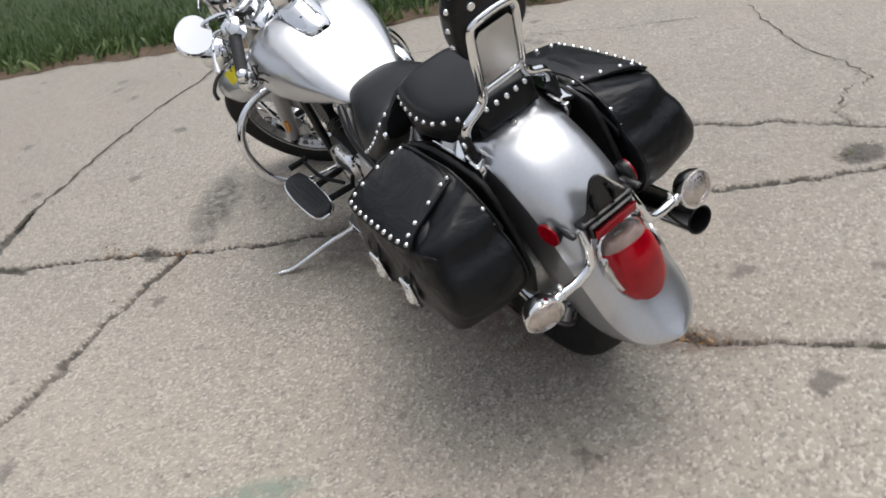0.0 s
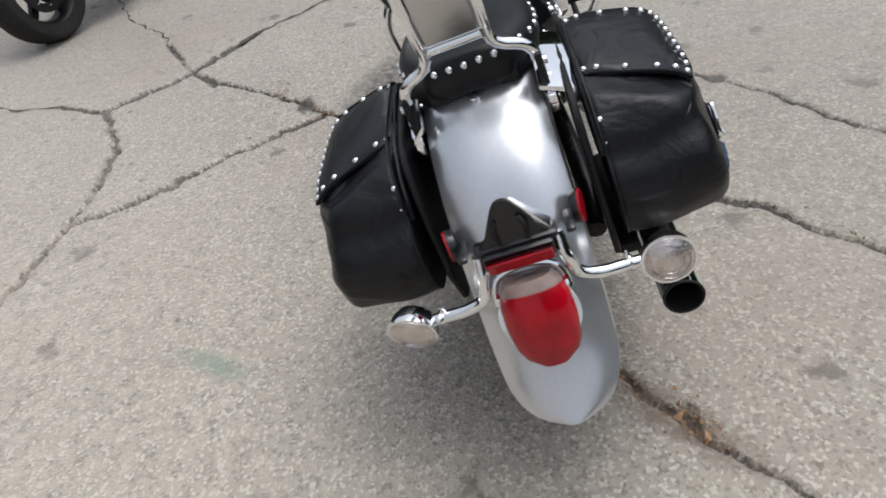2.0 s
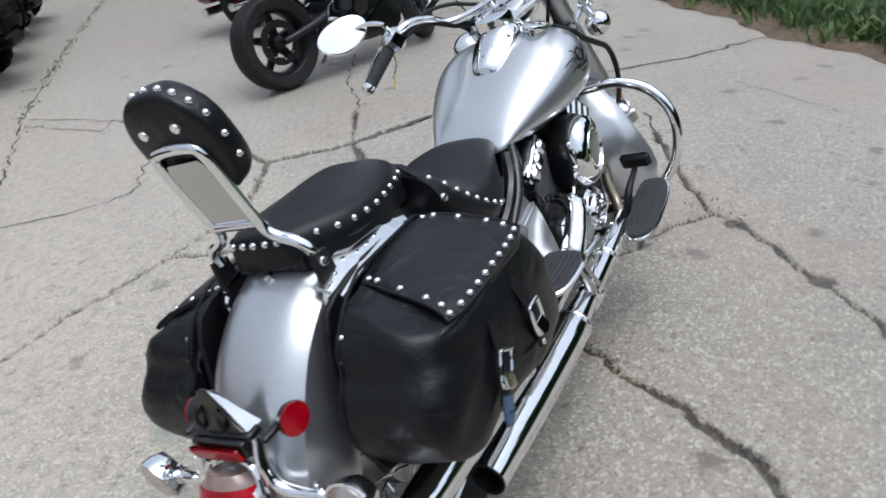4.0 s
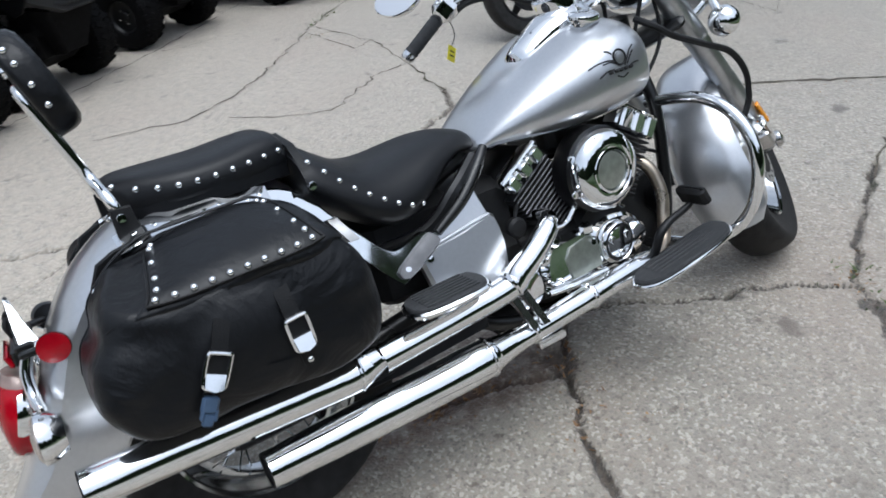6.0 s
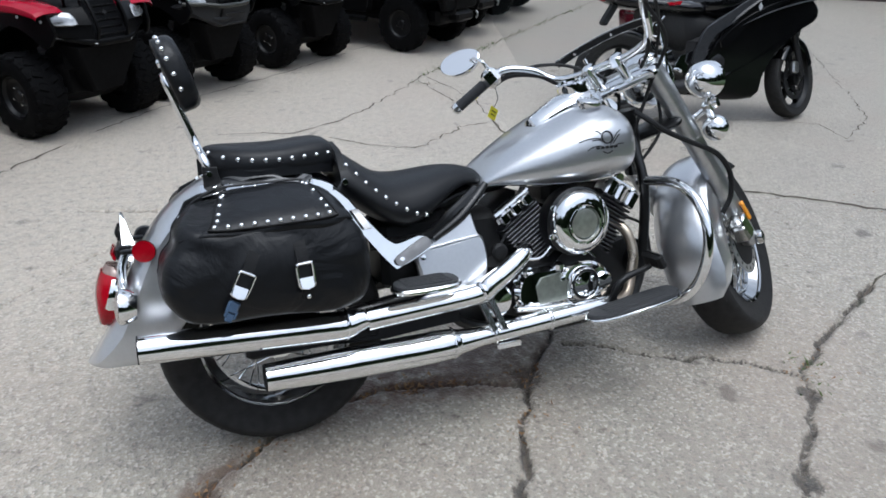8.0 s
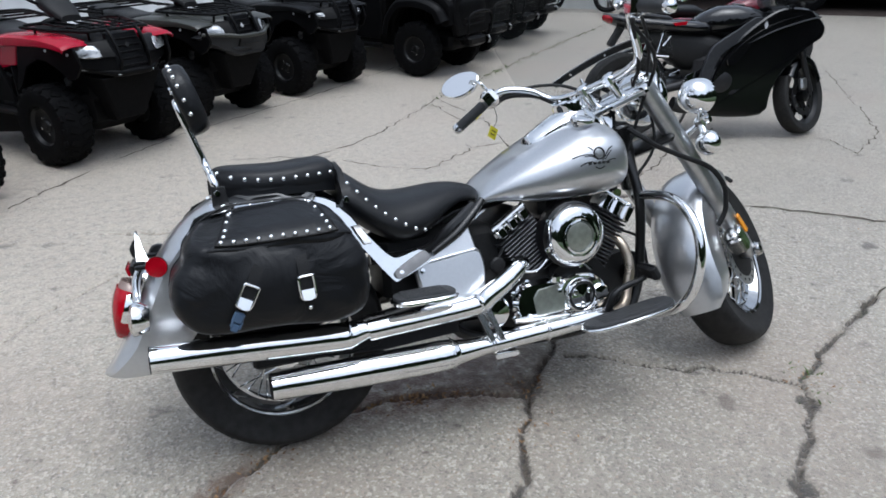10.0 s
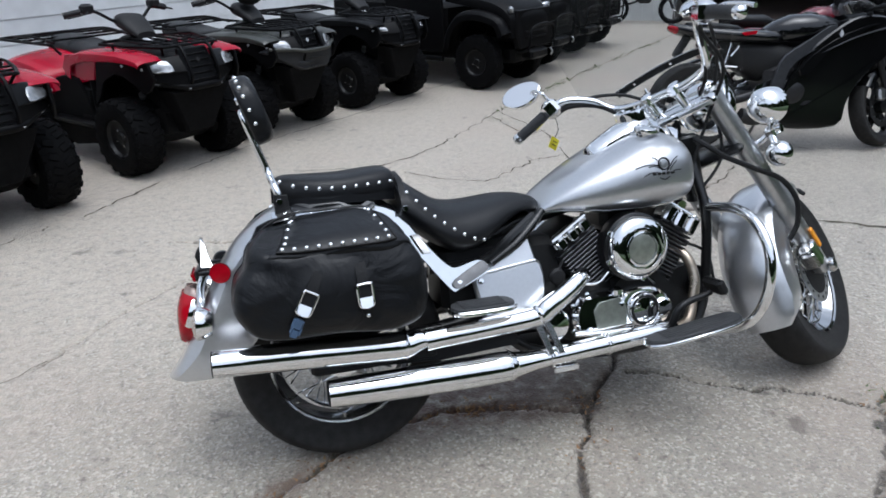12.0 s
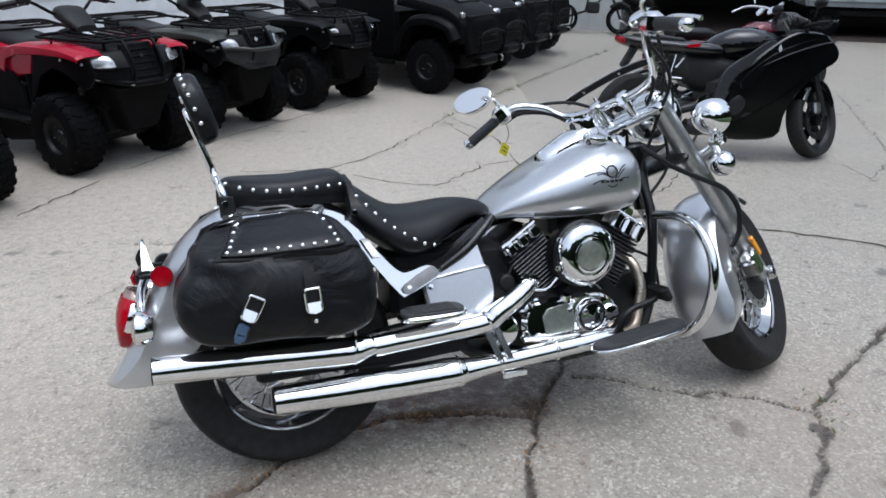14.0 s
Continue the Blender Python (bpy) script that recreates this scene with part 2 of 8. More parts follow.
# ---- the ground: one concrete sheet with sunken, dirt-filled cracks ----
ROW = np.array([0.66, 0.75])      # along the row of parked machines and the driveway
CRACKS = [
    (0.011, [(0.15, 1.65), (0.40, 1.65), (0.78, 1.60), (1.05, 1.59), (1.38, 1.66), (1.68, 1.83), (1.78, 2.07), (1.90, 2.67), (2.02, 3.34)]),
    (0.012, [(0.78, 1.60), (0.92, 1.37), (1.17, 1.10), (1.40, 0.79)]),
    (0.010, [(-0.60, 1.85), (-0.10, 1.70), (0.15, 1.65)]),
    (0.013, [(1.95, 1.50), (1.76, 1.24), (1.61, 1.03), (1.40, 0.79), (1.29, 0.65), (1.16, 0.47), (1.0, 0.20), (0.86, 0.05), (0.78, -0.05), (0.70, -0.18), (0.62, -0.38), (0.50, -0.56), (0.34, -0.69), (0.16, -0.92), (-0.01, -1.17), (-0.20, -1.42)]),
    (0.017, [(1.68, 1.83), (1.96, 1.54), (2.40, 1.30), (2.97, 0.83), (3.27, 0.55), (3.60, 0.15), (4.15, -0.30)]),
    (0.009, [(3.50, 2.50), (2.85, 2.13), (2.62, 1.90), (2.25, 1.68), (2.02, 1.54), (1.79, 1.36)]),
    (0.007, [(1.90, 2.67), (1.67, 2.62), (1.20, 2.28), (0.95, 2.42), (0.76, 2.64)]),
    (0.009, [(2.63, 0.20), (2.17, -0.01), (1.90, -0.14), (1.65, -0.29), (1.58, -0.40), (1.40, -0.56), (1.16, -0.78), (0.98, -0.90), (0.68, -1.10), (0.39, -1.33), (0.21, -1.42), (-0.15, -1.65)]),
    (0.006, [(1.0, 0.13), (1.16, 0.05), (1.30, -0.05), (1.46, -0.13), (1.65, -0.29)]),
    (0.007, [(0.78, -0.04), (0.60, 0.03), (0.40, 0.08), (0.15, 0.06), (-0.01, -0.03), (-0.13, -0.11), (-0.29, -0.25), (-0.45, -0.41), (-0.65, -0.60), (-1.1, -1.0)]),
    (0.007, [(1.44, -2.34), (1.09, -2.12), (0.82, -1.96), (0.55, -1.89), (0.39, -1.81), (0.40, -1.70), (0.33, -1.49), (0.21, -1.42)]),
    (0.006, [(2.20, -1.45), (1.85, -1.75), (1.51, -2.11)]),
    (0.012, [(-1.10, 2.38), (-0.98, 2.58), (-0.74, 2.94)]),
    (0.008, [(-2.6, 1.0), (-1.60, 1.92), (-1.31, 2.21), (-1.24, 2.27)]),
    (0.011, [(-0.58, 3.16), (-0.50, 3.28), (-0.26, 3.57), (0.30, 4.08), (0.78, 4.48), (1.5, 5.2), (2.1, 5.8)]),
    (0.008, [(0.78, 4.48), (1.02, 4.43), (1.30, 4.50)]),
    (0.005, [(-1.6, 0.2), (-0.94, 0.78), (-0.79, 1.01), (-0.53, 1.33), (-0.10, 1.70)]),
    (0.009, [(8.5, 10.6), (5.38, 7.51), (3.34, 5.56), (1.90, 4.10), (1.20, 3.26), (0.92, 2.98), (0.57, 2.78), (0.08, 2.90)]),
    (0.008, [(1.79, 3.90), (1.83, 3.24), (2.02, 3.34)]),
    (0.008, [(1.90, 4.10), (2.0, 3.34)]),
    (0.006, [(3.3, 2.4), (4.06, 1.97), (3.96, 1.64)]),
    (0.006, [(3.96, 1.64), (4.57, 2.02), (6.22, 4.19)]),
    (0.0035, [(3.17, -0.14), (2.76, -0.69), (2.26, -1.36)]),
]


def wobble(line, amp, seed):
    """The same line with small jogs, as broken concrete has."""
    rnd = np.random.RandomState(seed)
    out = []
    for (ax, ay), (bx, by) in zip(line[:-1], line[1:]):
        k = max(2, int(math.hypot(bx - ax, by - ay) / 0.045))
        for i in range(k):
            t = i / k
            j = 0 if i == 0 else rnd.normal(0, amp)
            ln = math.hypot(bx - ax, by - ay) + 1e-9
            out.append((ax + (bx - ax) * t - (by - ay) / ln * j, ay + (by - ay) * t + (bx - ax) / ln * j))
    out.append(line[-1])
    return out


def axis_steps(lo, hi, fine, far):
    core = list(np.arange(lo, hi, fine))
    step, up, x = fine, [], hi
    while x < far:
        up.append(x)
        step *= 1.06
        x += step
    step, down, x = fine, [], lo
    while x > -far:
        step *= 1.06
        x -= step
        down.append(x)
    return np.array(down[::-1] + core + up)


def build_ground():
    xs = axis_steps(-0.95, 2.4, 0.011, 160)
    ys = axis_steps(-1.55, 2.1, 0.011, 160)
    gx, gy = np.meshgrid(xs, ys, indexing="ij")
    z = np.zeros(gx.shape)
    dirt = np.zeros(gx.shape)
    rough = np.random.RandomState(5).normal(0, 1, gx.shape)
    for n, (wide, line) in enumerate(CRACKS):
        w = wobble(line, 0.008, n)
        lx, ly = np.array(w).T
        near = (gx > max(-0.97, lx.min() - 0.2)) & (gx < min(2.42, lx.max() + 0.2)) & (gy > max(-1.57, ly.min() - 0.2)) & (gy < min(2.12, ly.max() + 0.2))
        if not near.any():
            continue
        px, py = gx[near], gy[near]
        d = polyline_distance(px, py, w)
        along = 0.55 + 0.70 * (0.5 + 0.5 * np.sin(px * 9.1 + n * 1.7) * np.sin(py * 7.3 + n)) + 0.25 * rough[near]
        reach = wide * np.maximum(along, 0.3)
        cut = np.clip(1.4 - d / reach, 0, 1)
        z[near] = np.minimum(z[near], -0.024 * cut)
        dirt[near] = np.maximum(dirt[near], np.clip(1.7 - d / (reach * 1.15), 0, 1))
    # wide broken patches
    for cx, cy, ax, ay, dep in ((0.07, -1.27, 0.07, 0.10, 0.014), (1.60, -0.37, 0.035, 0.05, 0.010), (1.50, 0.90, 0.08, 0.035, 0.008), (-0.20, -0.19, 0.05, 0.03, 0.008), (0.48, 0.06, 0.09, 0.035, 0.008), (0.80, 0.0, 0.05, 0.06, 0.01), (1.30, -0.66, 0.04, 0.05, 0.01)):
        d = np.hypot((gx - cx) / ax, (gy - cy) / ay) + 0.25 * rough * 0.5
        cut = np.clip(1.3 - d, 0, 1)
        z = np.minimum(z, -dep * cut)
        dirt = np.maximum(dirt, np.clip(cut * 1.5, 0, 1) * 0.9)
    far = np.hypot(gx, gy)
    z += 0.0012 * rough * (far < 3)
    nx, ny = gx.shape
    pts = np.c_[gx.ravel(), gy.ravel(), z.ravel()]
    idx = np.arange(nx * ny).reshape(nx, ny)
    quads = np.stack([idx[:-1, :-1], idx[1:, :-1], idx[1:, 1:], idx[:-1, 1:]], -1).reshape(-1, 4)
    me = bpy.data.meshes.new("ground")
    me.vertices.add(len(pts))
    me.vertices.foreach_set("co", pts.ravel())
    me.loops.add(quads.size)
    me.loops.foreach_set("vertex_index", quads.ravel().astype(np.int32))
    me.polygons.add(len(quads))
    me.polygons.foreach_set("loop_start", np.arange(0, quads.size, 4, dtype=np.int32))
    me.update(calc_edges=True)
    at = me.attributes.new("crack_dirt", "FLOAT", "POINT")
    at.data.foreach_set("value", dirt.ravel().astype(np.float32))
    me.shade_smooth()
    return me


def concrete():
    m = bpy.data.materials.new("weathered_aggregate_concrete")
    m.use_nodes = True
    n, l = m.node_tree.nodes, m.node_tree.links
    b = n["Principled BSDF"]
    co = n.new("ShaderNodeTexCoord")

    def noise_tex(scale, detail=5, rough=0.55):
        t = n.new("ShaderNodeTexNoise")
        t.inputs["Scale"].default_value, t.inputs["Detail"].default_value, t.inputs["Roughness"].default_value = scale, detail, rough
        l.new(co.outputs["Object"], t.inputs["Vector"])
        return t.outputs["Fac"]

    def span(src, a, b_, lo, hi):
        r = n.new("ShaderNodeMapRange")
        for k, v in zip((1, 2, 3, 4), (a, b_, lo, hi)):
            r.inputs[k].default_value = v
        l.new(src, r.inputs[0])
        return r.outputs[0]

    def mixed(fac, a, b_):
        x = n.new("ShaderNodeMix")
        x.data_type = "RGBA"
        l.new(fac, x.inputs["Factor"])
        for s, v in (("A", a), ("B", b_)):
            if isinstance(v, tuple):
                x.inputs[s].default_value = (*v, 1)
            else:
                l.new(v, x.inputs[s])
        return x.outputs["Result"]

    base = mixed(span(noise_tex(1.3), 0.35, 0.68, 0, 1), (0.350, 0.316, 0.255), (0.285, 0.257, 0.208))
    base = mixed(span(noise_tex(18), 0.42, 0.70, 0, 0.5), base, (0.244, 0.217, 0.182))
    base = mixed(span(noise_tex(90, 3), 0.42, 0.64, 0, 0.32), base, (0.445, 0.405, 0.342))
    stones = n.new("ShaderNodeTexVoronoi")
    stones.inputs["Scale"].default_value = 125
    l.new(co.outputs["Object"], stones.inputs["Vector"])
    stone_tone = n.new("ShaderNodeSeparateColor")
    l.new(stones.outputs["Color"], stone_tone.inputs[0])
    base = mixed(span(stone_tone.outputs[0], 0.72, 0.86, 0, 0.58), base, (0.66, 0.62, 0.545))
    base = mixed(span(stone_tone.outputs[1], 0.74, 0.88, 0, 0.62), base, (0.115, 0.104, 0.090))
    base = mixed(span(stone_tone.outputs[2], 0.95, 0.98, 0, 0.4), base, (0.36, 0.26, 0.18))
    spots = n.new("ShaderNodeTexVoronoi")
    spots.inputs["Scale"].default_value = 4.2
    l.new(co.outputs["Object"], spots.inputs["Vector"])
    warp = span(noise_tex(22), 0.3, 0.7, -0.09, 0.09)
    add = n.new("ShaderNodeMath")
    l.new(spots.outputs["Distance"], add.inputs[0])
    l.new(warp, add.inputs[1])
    pick = n.new("ShaderNodeSeparateColor")
    l.new(spots.outputs["Color"], pick.inputs[0])
    gate = n.new("ShaderNodeMath")
    gate.operation = "MULTIPLY"
    l.new(span(add.outputs[0], 0.12, 0.19, 0.85, 0), gate.inputs[0])
    l.new(span(pick.outputs[0], 0.50, 0.56, 0, 1), gate.inputs[1])
    base = mixed(gate.outputs[0], base, (0.085, 0.073, 0.060))
    base = mixed(span(noise_tex(0.45, 3), 0.48, 0.66, 0, 0.22), base, (0.25, 0.222, 0.185))
    base = mixed(span(noise_tex(5.5, 6, 0.7), 0.56, 0.70, 0, 0.5), base, (0.22, 0.195, 0.162))
    pits = n.new("ShaderNodeTexVoronoi")
    pits.inputs["Scale"].default_value = 11
    l.new(co.outputs["Object"], pits.inputs["Vector"])
    pit_pick = n.new("ShaderNodeSeparateColor")
    l.new(pits.outputs["Color"], pit_pick.inputs[0])
    pit_edge = n.new("ShaderNodeMath")
    l.new(pits.outputs["Distance"], pit_edge.inputs[0])
    l.new(span(noise_tex(55), 0.3, 0.7, -0.11, 0.11), pit_edge.inputs[1])
    pit = n.new("ShaderNodeMath")
    pit.operation = "MULTIPLY"
    l.new(span(pit_edge.outputs[0], 0.07, 0.15, 0.85, 0), pit.inputs[0])
    l.new(span(pit_pick.outputs[1], 0.44, 0.54, 0, 1), pit.inputs[1])
    base = mixed(pit.outputs[0], base, (0.105, 0.088, 0.070))
    base = mixed(span(noise_tex(0.9, 4), 0.50, 0.70, 0, 0.24), base, (0.38, 0.28, 0.22))
    dirt = n.new("ShaderNodeAttribute")
    dirt.attribute_name = "crack_dirt"
    soil = mixed(span(noise_tex(60, 4), 0.4, 0.6, 0, 1), (0.020, 0.0175, 0.014), (0.075, 0.056, 0.040))
    soil = mixed(span(noise_tex(5, 3), 0.55, 0.7, 0, 0.7), soil, (0.06, 0.075, 0.03))
    edge = n.new("ShaderNodeMath")
    edge.operation = "ADD"
    l.new(dirt.outputs["Fac"], edge.inputs[0])
    l.new(span(noise_tex(120, 3), 0.3, 0.7, -0.28, 0.28), edge.inputs[1])
    base = mixed(span(edge.outputs[0], 0.25, 0.55, 0, 0.55), base, (0.155, 0.132, 0.105))
    base = mixed(span(edge.outputs[0], 0.50, 0.74, 0, 1), base, soil)
    # oil drips, rusty dirt, a smear of old green paint, a wide brown patch
    # the last two paint light in: paler by the parked row, darker towards the lawn
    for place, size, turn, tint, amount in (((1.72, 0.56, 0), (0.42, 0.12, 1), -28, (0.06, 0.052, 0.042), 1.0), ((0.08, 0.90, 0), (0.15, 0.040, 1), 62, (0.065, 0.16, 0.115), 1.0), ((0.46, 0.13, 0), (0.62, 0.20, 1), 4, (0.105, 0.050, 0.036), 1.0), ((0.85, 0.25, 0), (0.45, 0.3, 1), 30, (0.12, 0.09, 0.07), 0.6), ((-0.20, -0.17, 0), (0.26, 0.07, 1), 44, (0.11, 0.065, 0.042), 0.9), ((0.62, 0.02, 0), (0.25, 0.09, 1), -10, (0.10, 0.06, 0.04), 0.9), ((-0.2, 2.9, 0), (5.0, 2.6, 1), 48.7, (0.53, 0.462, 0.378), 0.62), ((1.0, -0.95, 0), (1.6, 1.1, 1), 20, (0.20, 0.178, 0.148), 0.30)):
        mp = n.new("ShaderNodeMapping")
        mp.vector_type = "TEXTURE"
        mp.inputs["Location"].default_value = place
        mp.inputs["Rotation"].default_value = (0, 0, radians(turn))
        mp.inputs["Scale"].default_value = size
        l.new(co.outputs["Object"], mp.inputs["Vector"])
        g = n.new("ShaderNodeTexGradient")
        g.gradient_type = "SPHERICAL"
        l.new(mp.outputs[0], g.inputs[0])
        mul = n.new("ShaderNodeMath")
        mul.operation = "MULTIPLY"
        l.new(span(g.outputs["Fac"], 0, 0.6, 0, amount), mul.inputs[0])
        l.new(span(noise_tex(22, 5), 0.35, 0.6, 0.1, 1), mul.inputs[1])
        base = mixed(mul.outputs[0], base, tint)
    l.new(base, b.inputs["Base Color"])
    b.inputs["Roughness"].default_value = 0.52
    b.inputs["Specular IOR Level"].default_value = 0.6
    b.inputs["Sheen Weight"].default_value, b.inputs["Sheen Roughness"].default_value = 0.45, 0.4
    b.inputs["Sheen Tint"].default_value = (1.0, 0.94, 0.88, 1)
    h = n.new("ShaderNodeMath")
    l.new(noise_tex(110, 6, 0.7), h.inputs[0])
    l.new(stones.outputs["Distance"], h.inputs[1])
    bp = n.new("ShaderNodeBump")
    bp.inputs["Strength"].default_value, bp.inputs["Distance"].default_value = 0.8, 0.0035
    l.new(h.outputs[0], bp.inputs["Height"])
    l.new(bp.outputs[0], b.inputs["Normal"])
    return m


def crack_strip(line, wide, seed):
    """A narrow uneven band of packed dirt along a line."""
    rnd = np.random.RandomState(seed)
    w = wobble(line, 0.012, seed)
    left, right = [], []
    for k, (x, y) in enumerate(w):
        a, b = w[max(0, k - 1)], w[min(len(w) - 1, k + 1)]
        ln = math.hypot(b[0] - a[0], b[1] - a[1]) + 1e-9
        nx_, ny_ = -(b[1] - a[1]) / ln, (b[0] - a[0]) / ln
        h1, h2 = wide * rnd.uniform(0.05, 1.15, 2) * (0.35 if rnd.uniform() < 0.18 else 1.0)
        left.append((x + nx_ * h1, y + ny_ * h1, 0.003))
        right.append((x - nx_ * h2, y - ny_ * h2, 0.003))
    return loft([left, right], False, False)


ground = new("ground", build_ground())
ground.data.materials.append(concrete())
tagged(ground, "cracked weathered grey-tan concrete yard with dirt-filled cracks", "ground", kind="structure")
CRACK_SOIL = material("packed_crack_soil", (0.085, 0.070, 0.055), 0.95, 0.0, 0.5, 60, 0.5, 90, second=(0.07, 0.085, 0.03), second_scale=3)
for n, (wide, line) in enumerate(CRACKS):
    far_part = []
    for a, b in zip(line[:-1], line[1:]):
        for t in range(4):
            p = (a[0] + (b[0] - a[0]) * t / 4, a[1] + (b[1] - a[1]) * t / 4)
            q = (a[0] + (b[0] - a[0]) * (t + 1) / 4, a[1] + (b[1] - a[1]) * (t + 1) / 4)
            inside = -0.95 < q[0] < 2.35 and -1.55 < q[1] < 2.05 and -0.95 < p[0] < 2.35 and -1.55 < p[1] < 2.05
            if inside:
                if len(far_part) > 1:
                    part("crack", [crack_strip(far_part, wide * 0.85, n)], CRACK_SOIL, ground)
                far_part = []
            else:
                far_part += [p, q] if not far_part else [q]
    if len(far_part) > 1:
        part("crack", [crack_strip(far_part, wide * 0.85, n)], CRACK_SOIL, ground)


# ---- the silver cruiser motorcycle, leaning on its side stand ----
HEATED = material("heat_tinted_steel", (0.52, 0.45, 0.36), 0.3, 0.9, 0.25, 20, second=(0.20, 0.14, 0.10), second_scale=9, second_amount=0.6)
RIM = material("wheel_rim_chrome", (0.50, 0.51, 0.52), 0.10, 1.0, 0.06, 40, rough_vary=0.05)
LEAN_DEG = 13.3
bike = thing("motorcycle", "silver cruiser motorcycle with studded black saddlebags on its side stand", "motorcycle", pose(0, 0, 0, -LEAN_DEG, 0, 1.1))

stud_mesh = make_mesh("stud", [lathe([(0.0062, -0.001), (0.0060, 0.0015), (0.0045, 0.0040), (0.0022, 0.0052), (0.0, 0.0055)], (0, 0, 0), (0, 0, 1), 12)], CHROME)
bolt_mesh = make_mesh("bolt", [lathe([(0.0085, -0.002), (0.0085, 0.003), (0.0072, 0.005), (0.0, 0.0055)], (0, 0, 0), (0, 0, 1), 12)], CHROME)


def studs(parent, places):
    """Domed chrome studs: places of (point, outward direction)."""
    for p, nrm in places:
        share("stud", stud_mesh, parent, toward(p, nrm))


def bolts(parent, places, name="bolt"):
    for p, nrm in places:
        share(name, bolt_mesh, parent, toward(p, nrm))


def arch(path, section):
    """A fender: section(t) gives (half width, skirt depth) along a path of (x, z); an open shell with thickness."""
    line = spline(path, 7)
    tan = np.gradient(line, axis=0)
    tan /= np.linalg.norm(tan, axis=1)[:, None]
    nor = np.c_[-tan[:, 1], tan[:, 0]]
    if nor[len(nor) // 2][1] < 0:
        nor = -nor
    outer = []
    m = 21
    for k, (p, q) in enumerate(zip(line, nor)):
        w, skirt, crown = section(k / (len(line) - 1))
        a = np.linspace(-1, 1, m)
        y = w * np.sign(a) * (1 - (1 - np.clip(np.abs(a) / 0.72, 0, 1)) ** 1.0) ** 0.85
        drop = np.where(np.abs(a) <= 0.72, crown * (np.abs(y) / max(w, 1e-6)) ** 3.2, crown + skirt * (np.abs(a) - 0.72) / 0.28)
        shell = np.c_[p[0] - q[0] * drop, y, p[1] - q[1] * drop]
        outer.append(shell)
    inner = []
    for r, q in zip(outer, nor):
        c = r.copy()
        c[:, 0] -= q[0] * 0.006
        c[:, 2] -= q[1] * 0.006
        c[:, 1] *= 0.955
        inner.append(c)
    rings = [np.vstack([o, i[::-1]]) for o, i in zip(outer, inner)]
    return loft(rings)


def bump_section(x, w, top, bottom, m=22, power=2.6, flare=0.0):
    """A rounded cross-section of a seat or tank at x."""
    a = np.linspace(-np.pi / 2, np.pi * 1.5, m, endpoint=False)
    s, c = np.sin(a), np.cos(a)
    mid, half = (top + bottom) / 2, (top - bottom) / 2
    y = w * np.sign(c) * np.abs(c) ** (2 / power)
    z = mid + half * np.sign(s) * np.abs(s) ** (2 / power)
    y = y * (1 - flare * np.clip((z - mid) / max(half, 1e-6), -1, 1))
    return np.c_[np.full(m, x), y, z]


# rear wheel
def wheel(parent, name, centre, radius, width, rim_r, spokes, turn=None, label=""):
    """A spoked wheel under parent: hub mesh with tyre, rim and each spoke below it."""
    m = turn or Matrix()
    half = width / 2
    prof_t = []
    for a in np.linspace(-100, 100, 19):
        r = rim_r + 0.012 + (radius - rim_r - 0.012) * (0.5 + 0.5 * math.cos(radians(a * 1.0))) ** 0.62
        prof_t.append((r, half * math.sin(radians(a)) * (1.0 if abs(a) < 90 else 0.97)))
    prof_t = [(rim_r, -half * 0.72)] + prof_t + [(rim_r, half * 0.72)]
    hub = part(name, [moved(lathe([(0.03, -0.075), (0.062, -0.07), (0.062, -0.055), (0.035, -0.04), (0.035, 0.04), (0.062, 0.055), (0.062, 0.07), (0.03, 0.075)], centre, (0, 1, 0), 24), m)], CHROME, parent, label)
    part("tyre", [moved(lathe(prof_t, centre, (0, 1, 0), 56, caps=False), m)], RUBBER, hub, "black road tyre with dusty sidewalls")
    grooves = []
    for k in range(34):
        a = 2 * math.pi * k / 34
        for side in (-1, 1):
            c = Vector(centre) + Vector((math.cos(a) * (radius - 0.0148), side * half * 0.50, math.sin(a) * (radius - 0.0148)))
            grooves.append(moved(box((0, 0, 0), (0.012, half * 0.5, 0.018), 0.002), m @ Matrix.Translation(c) @ Euler((0, -a, 0)).to_matrix().to_4x4() @ Euler((side * 0.5, 0, 0)).to_matrix().to_4x4()))
    tagged(part("tread", grooves, RUBBER, hub), kind="stuff")
    part("rim", [moved(lathe([(rim_r + 0.004, -half * 0.74), (rim_r + 0.010, -half * 0.80), (rim_r + 0.006, -half * 0.70), (rim_r - 0.006, -half * 0.50), (rim_r - 0.017, -half * 0.30), (rim_r - 0.014, 0), (rim_r - 0.017, half * 0.30), (rim_r - 0.006, half * 0.50), (rim_r + 0.006, half * 0.70), (rim_r + 0.010, half * 0.80), (rim_r + 0.004, half * 0.74)], centre, (0, 1, 0), 48, caps=False), m)], RIM, hub, "polished chrome wheel rim")
    for k in range(spokes):
        a = 2 * math.pi * k / spokes
        side = 1 if k % 2 else -1
        lead = 0.55 * (1 if (k // 2) % 2 else -1)
        p = Vector(centre) + Vector((math.cos(a + lead) * 0.058, side * 0.062, math.sin(a + lead) * 0.058))
        q = Vector(centre) + Vector((math.cos(a) * (rim_r - 0.02), side * half * 0.12, math.sin(a) * (rim_r - 0.02)))
        part("spoke", [moved(tube([p, q], 0.0022, 6, smooth=False), m)], CHROME, hub)
    return hub


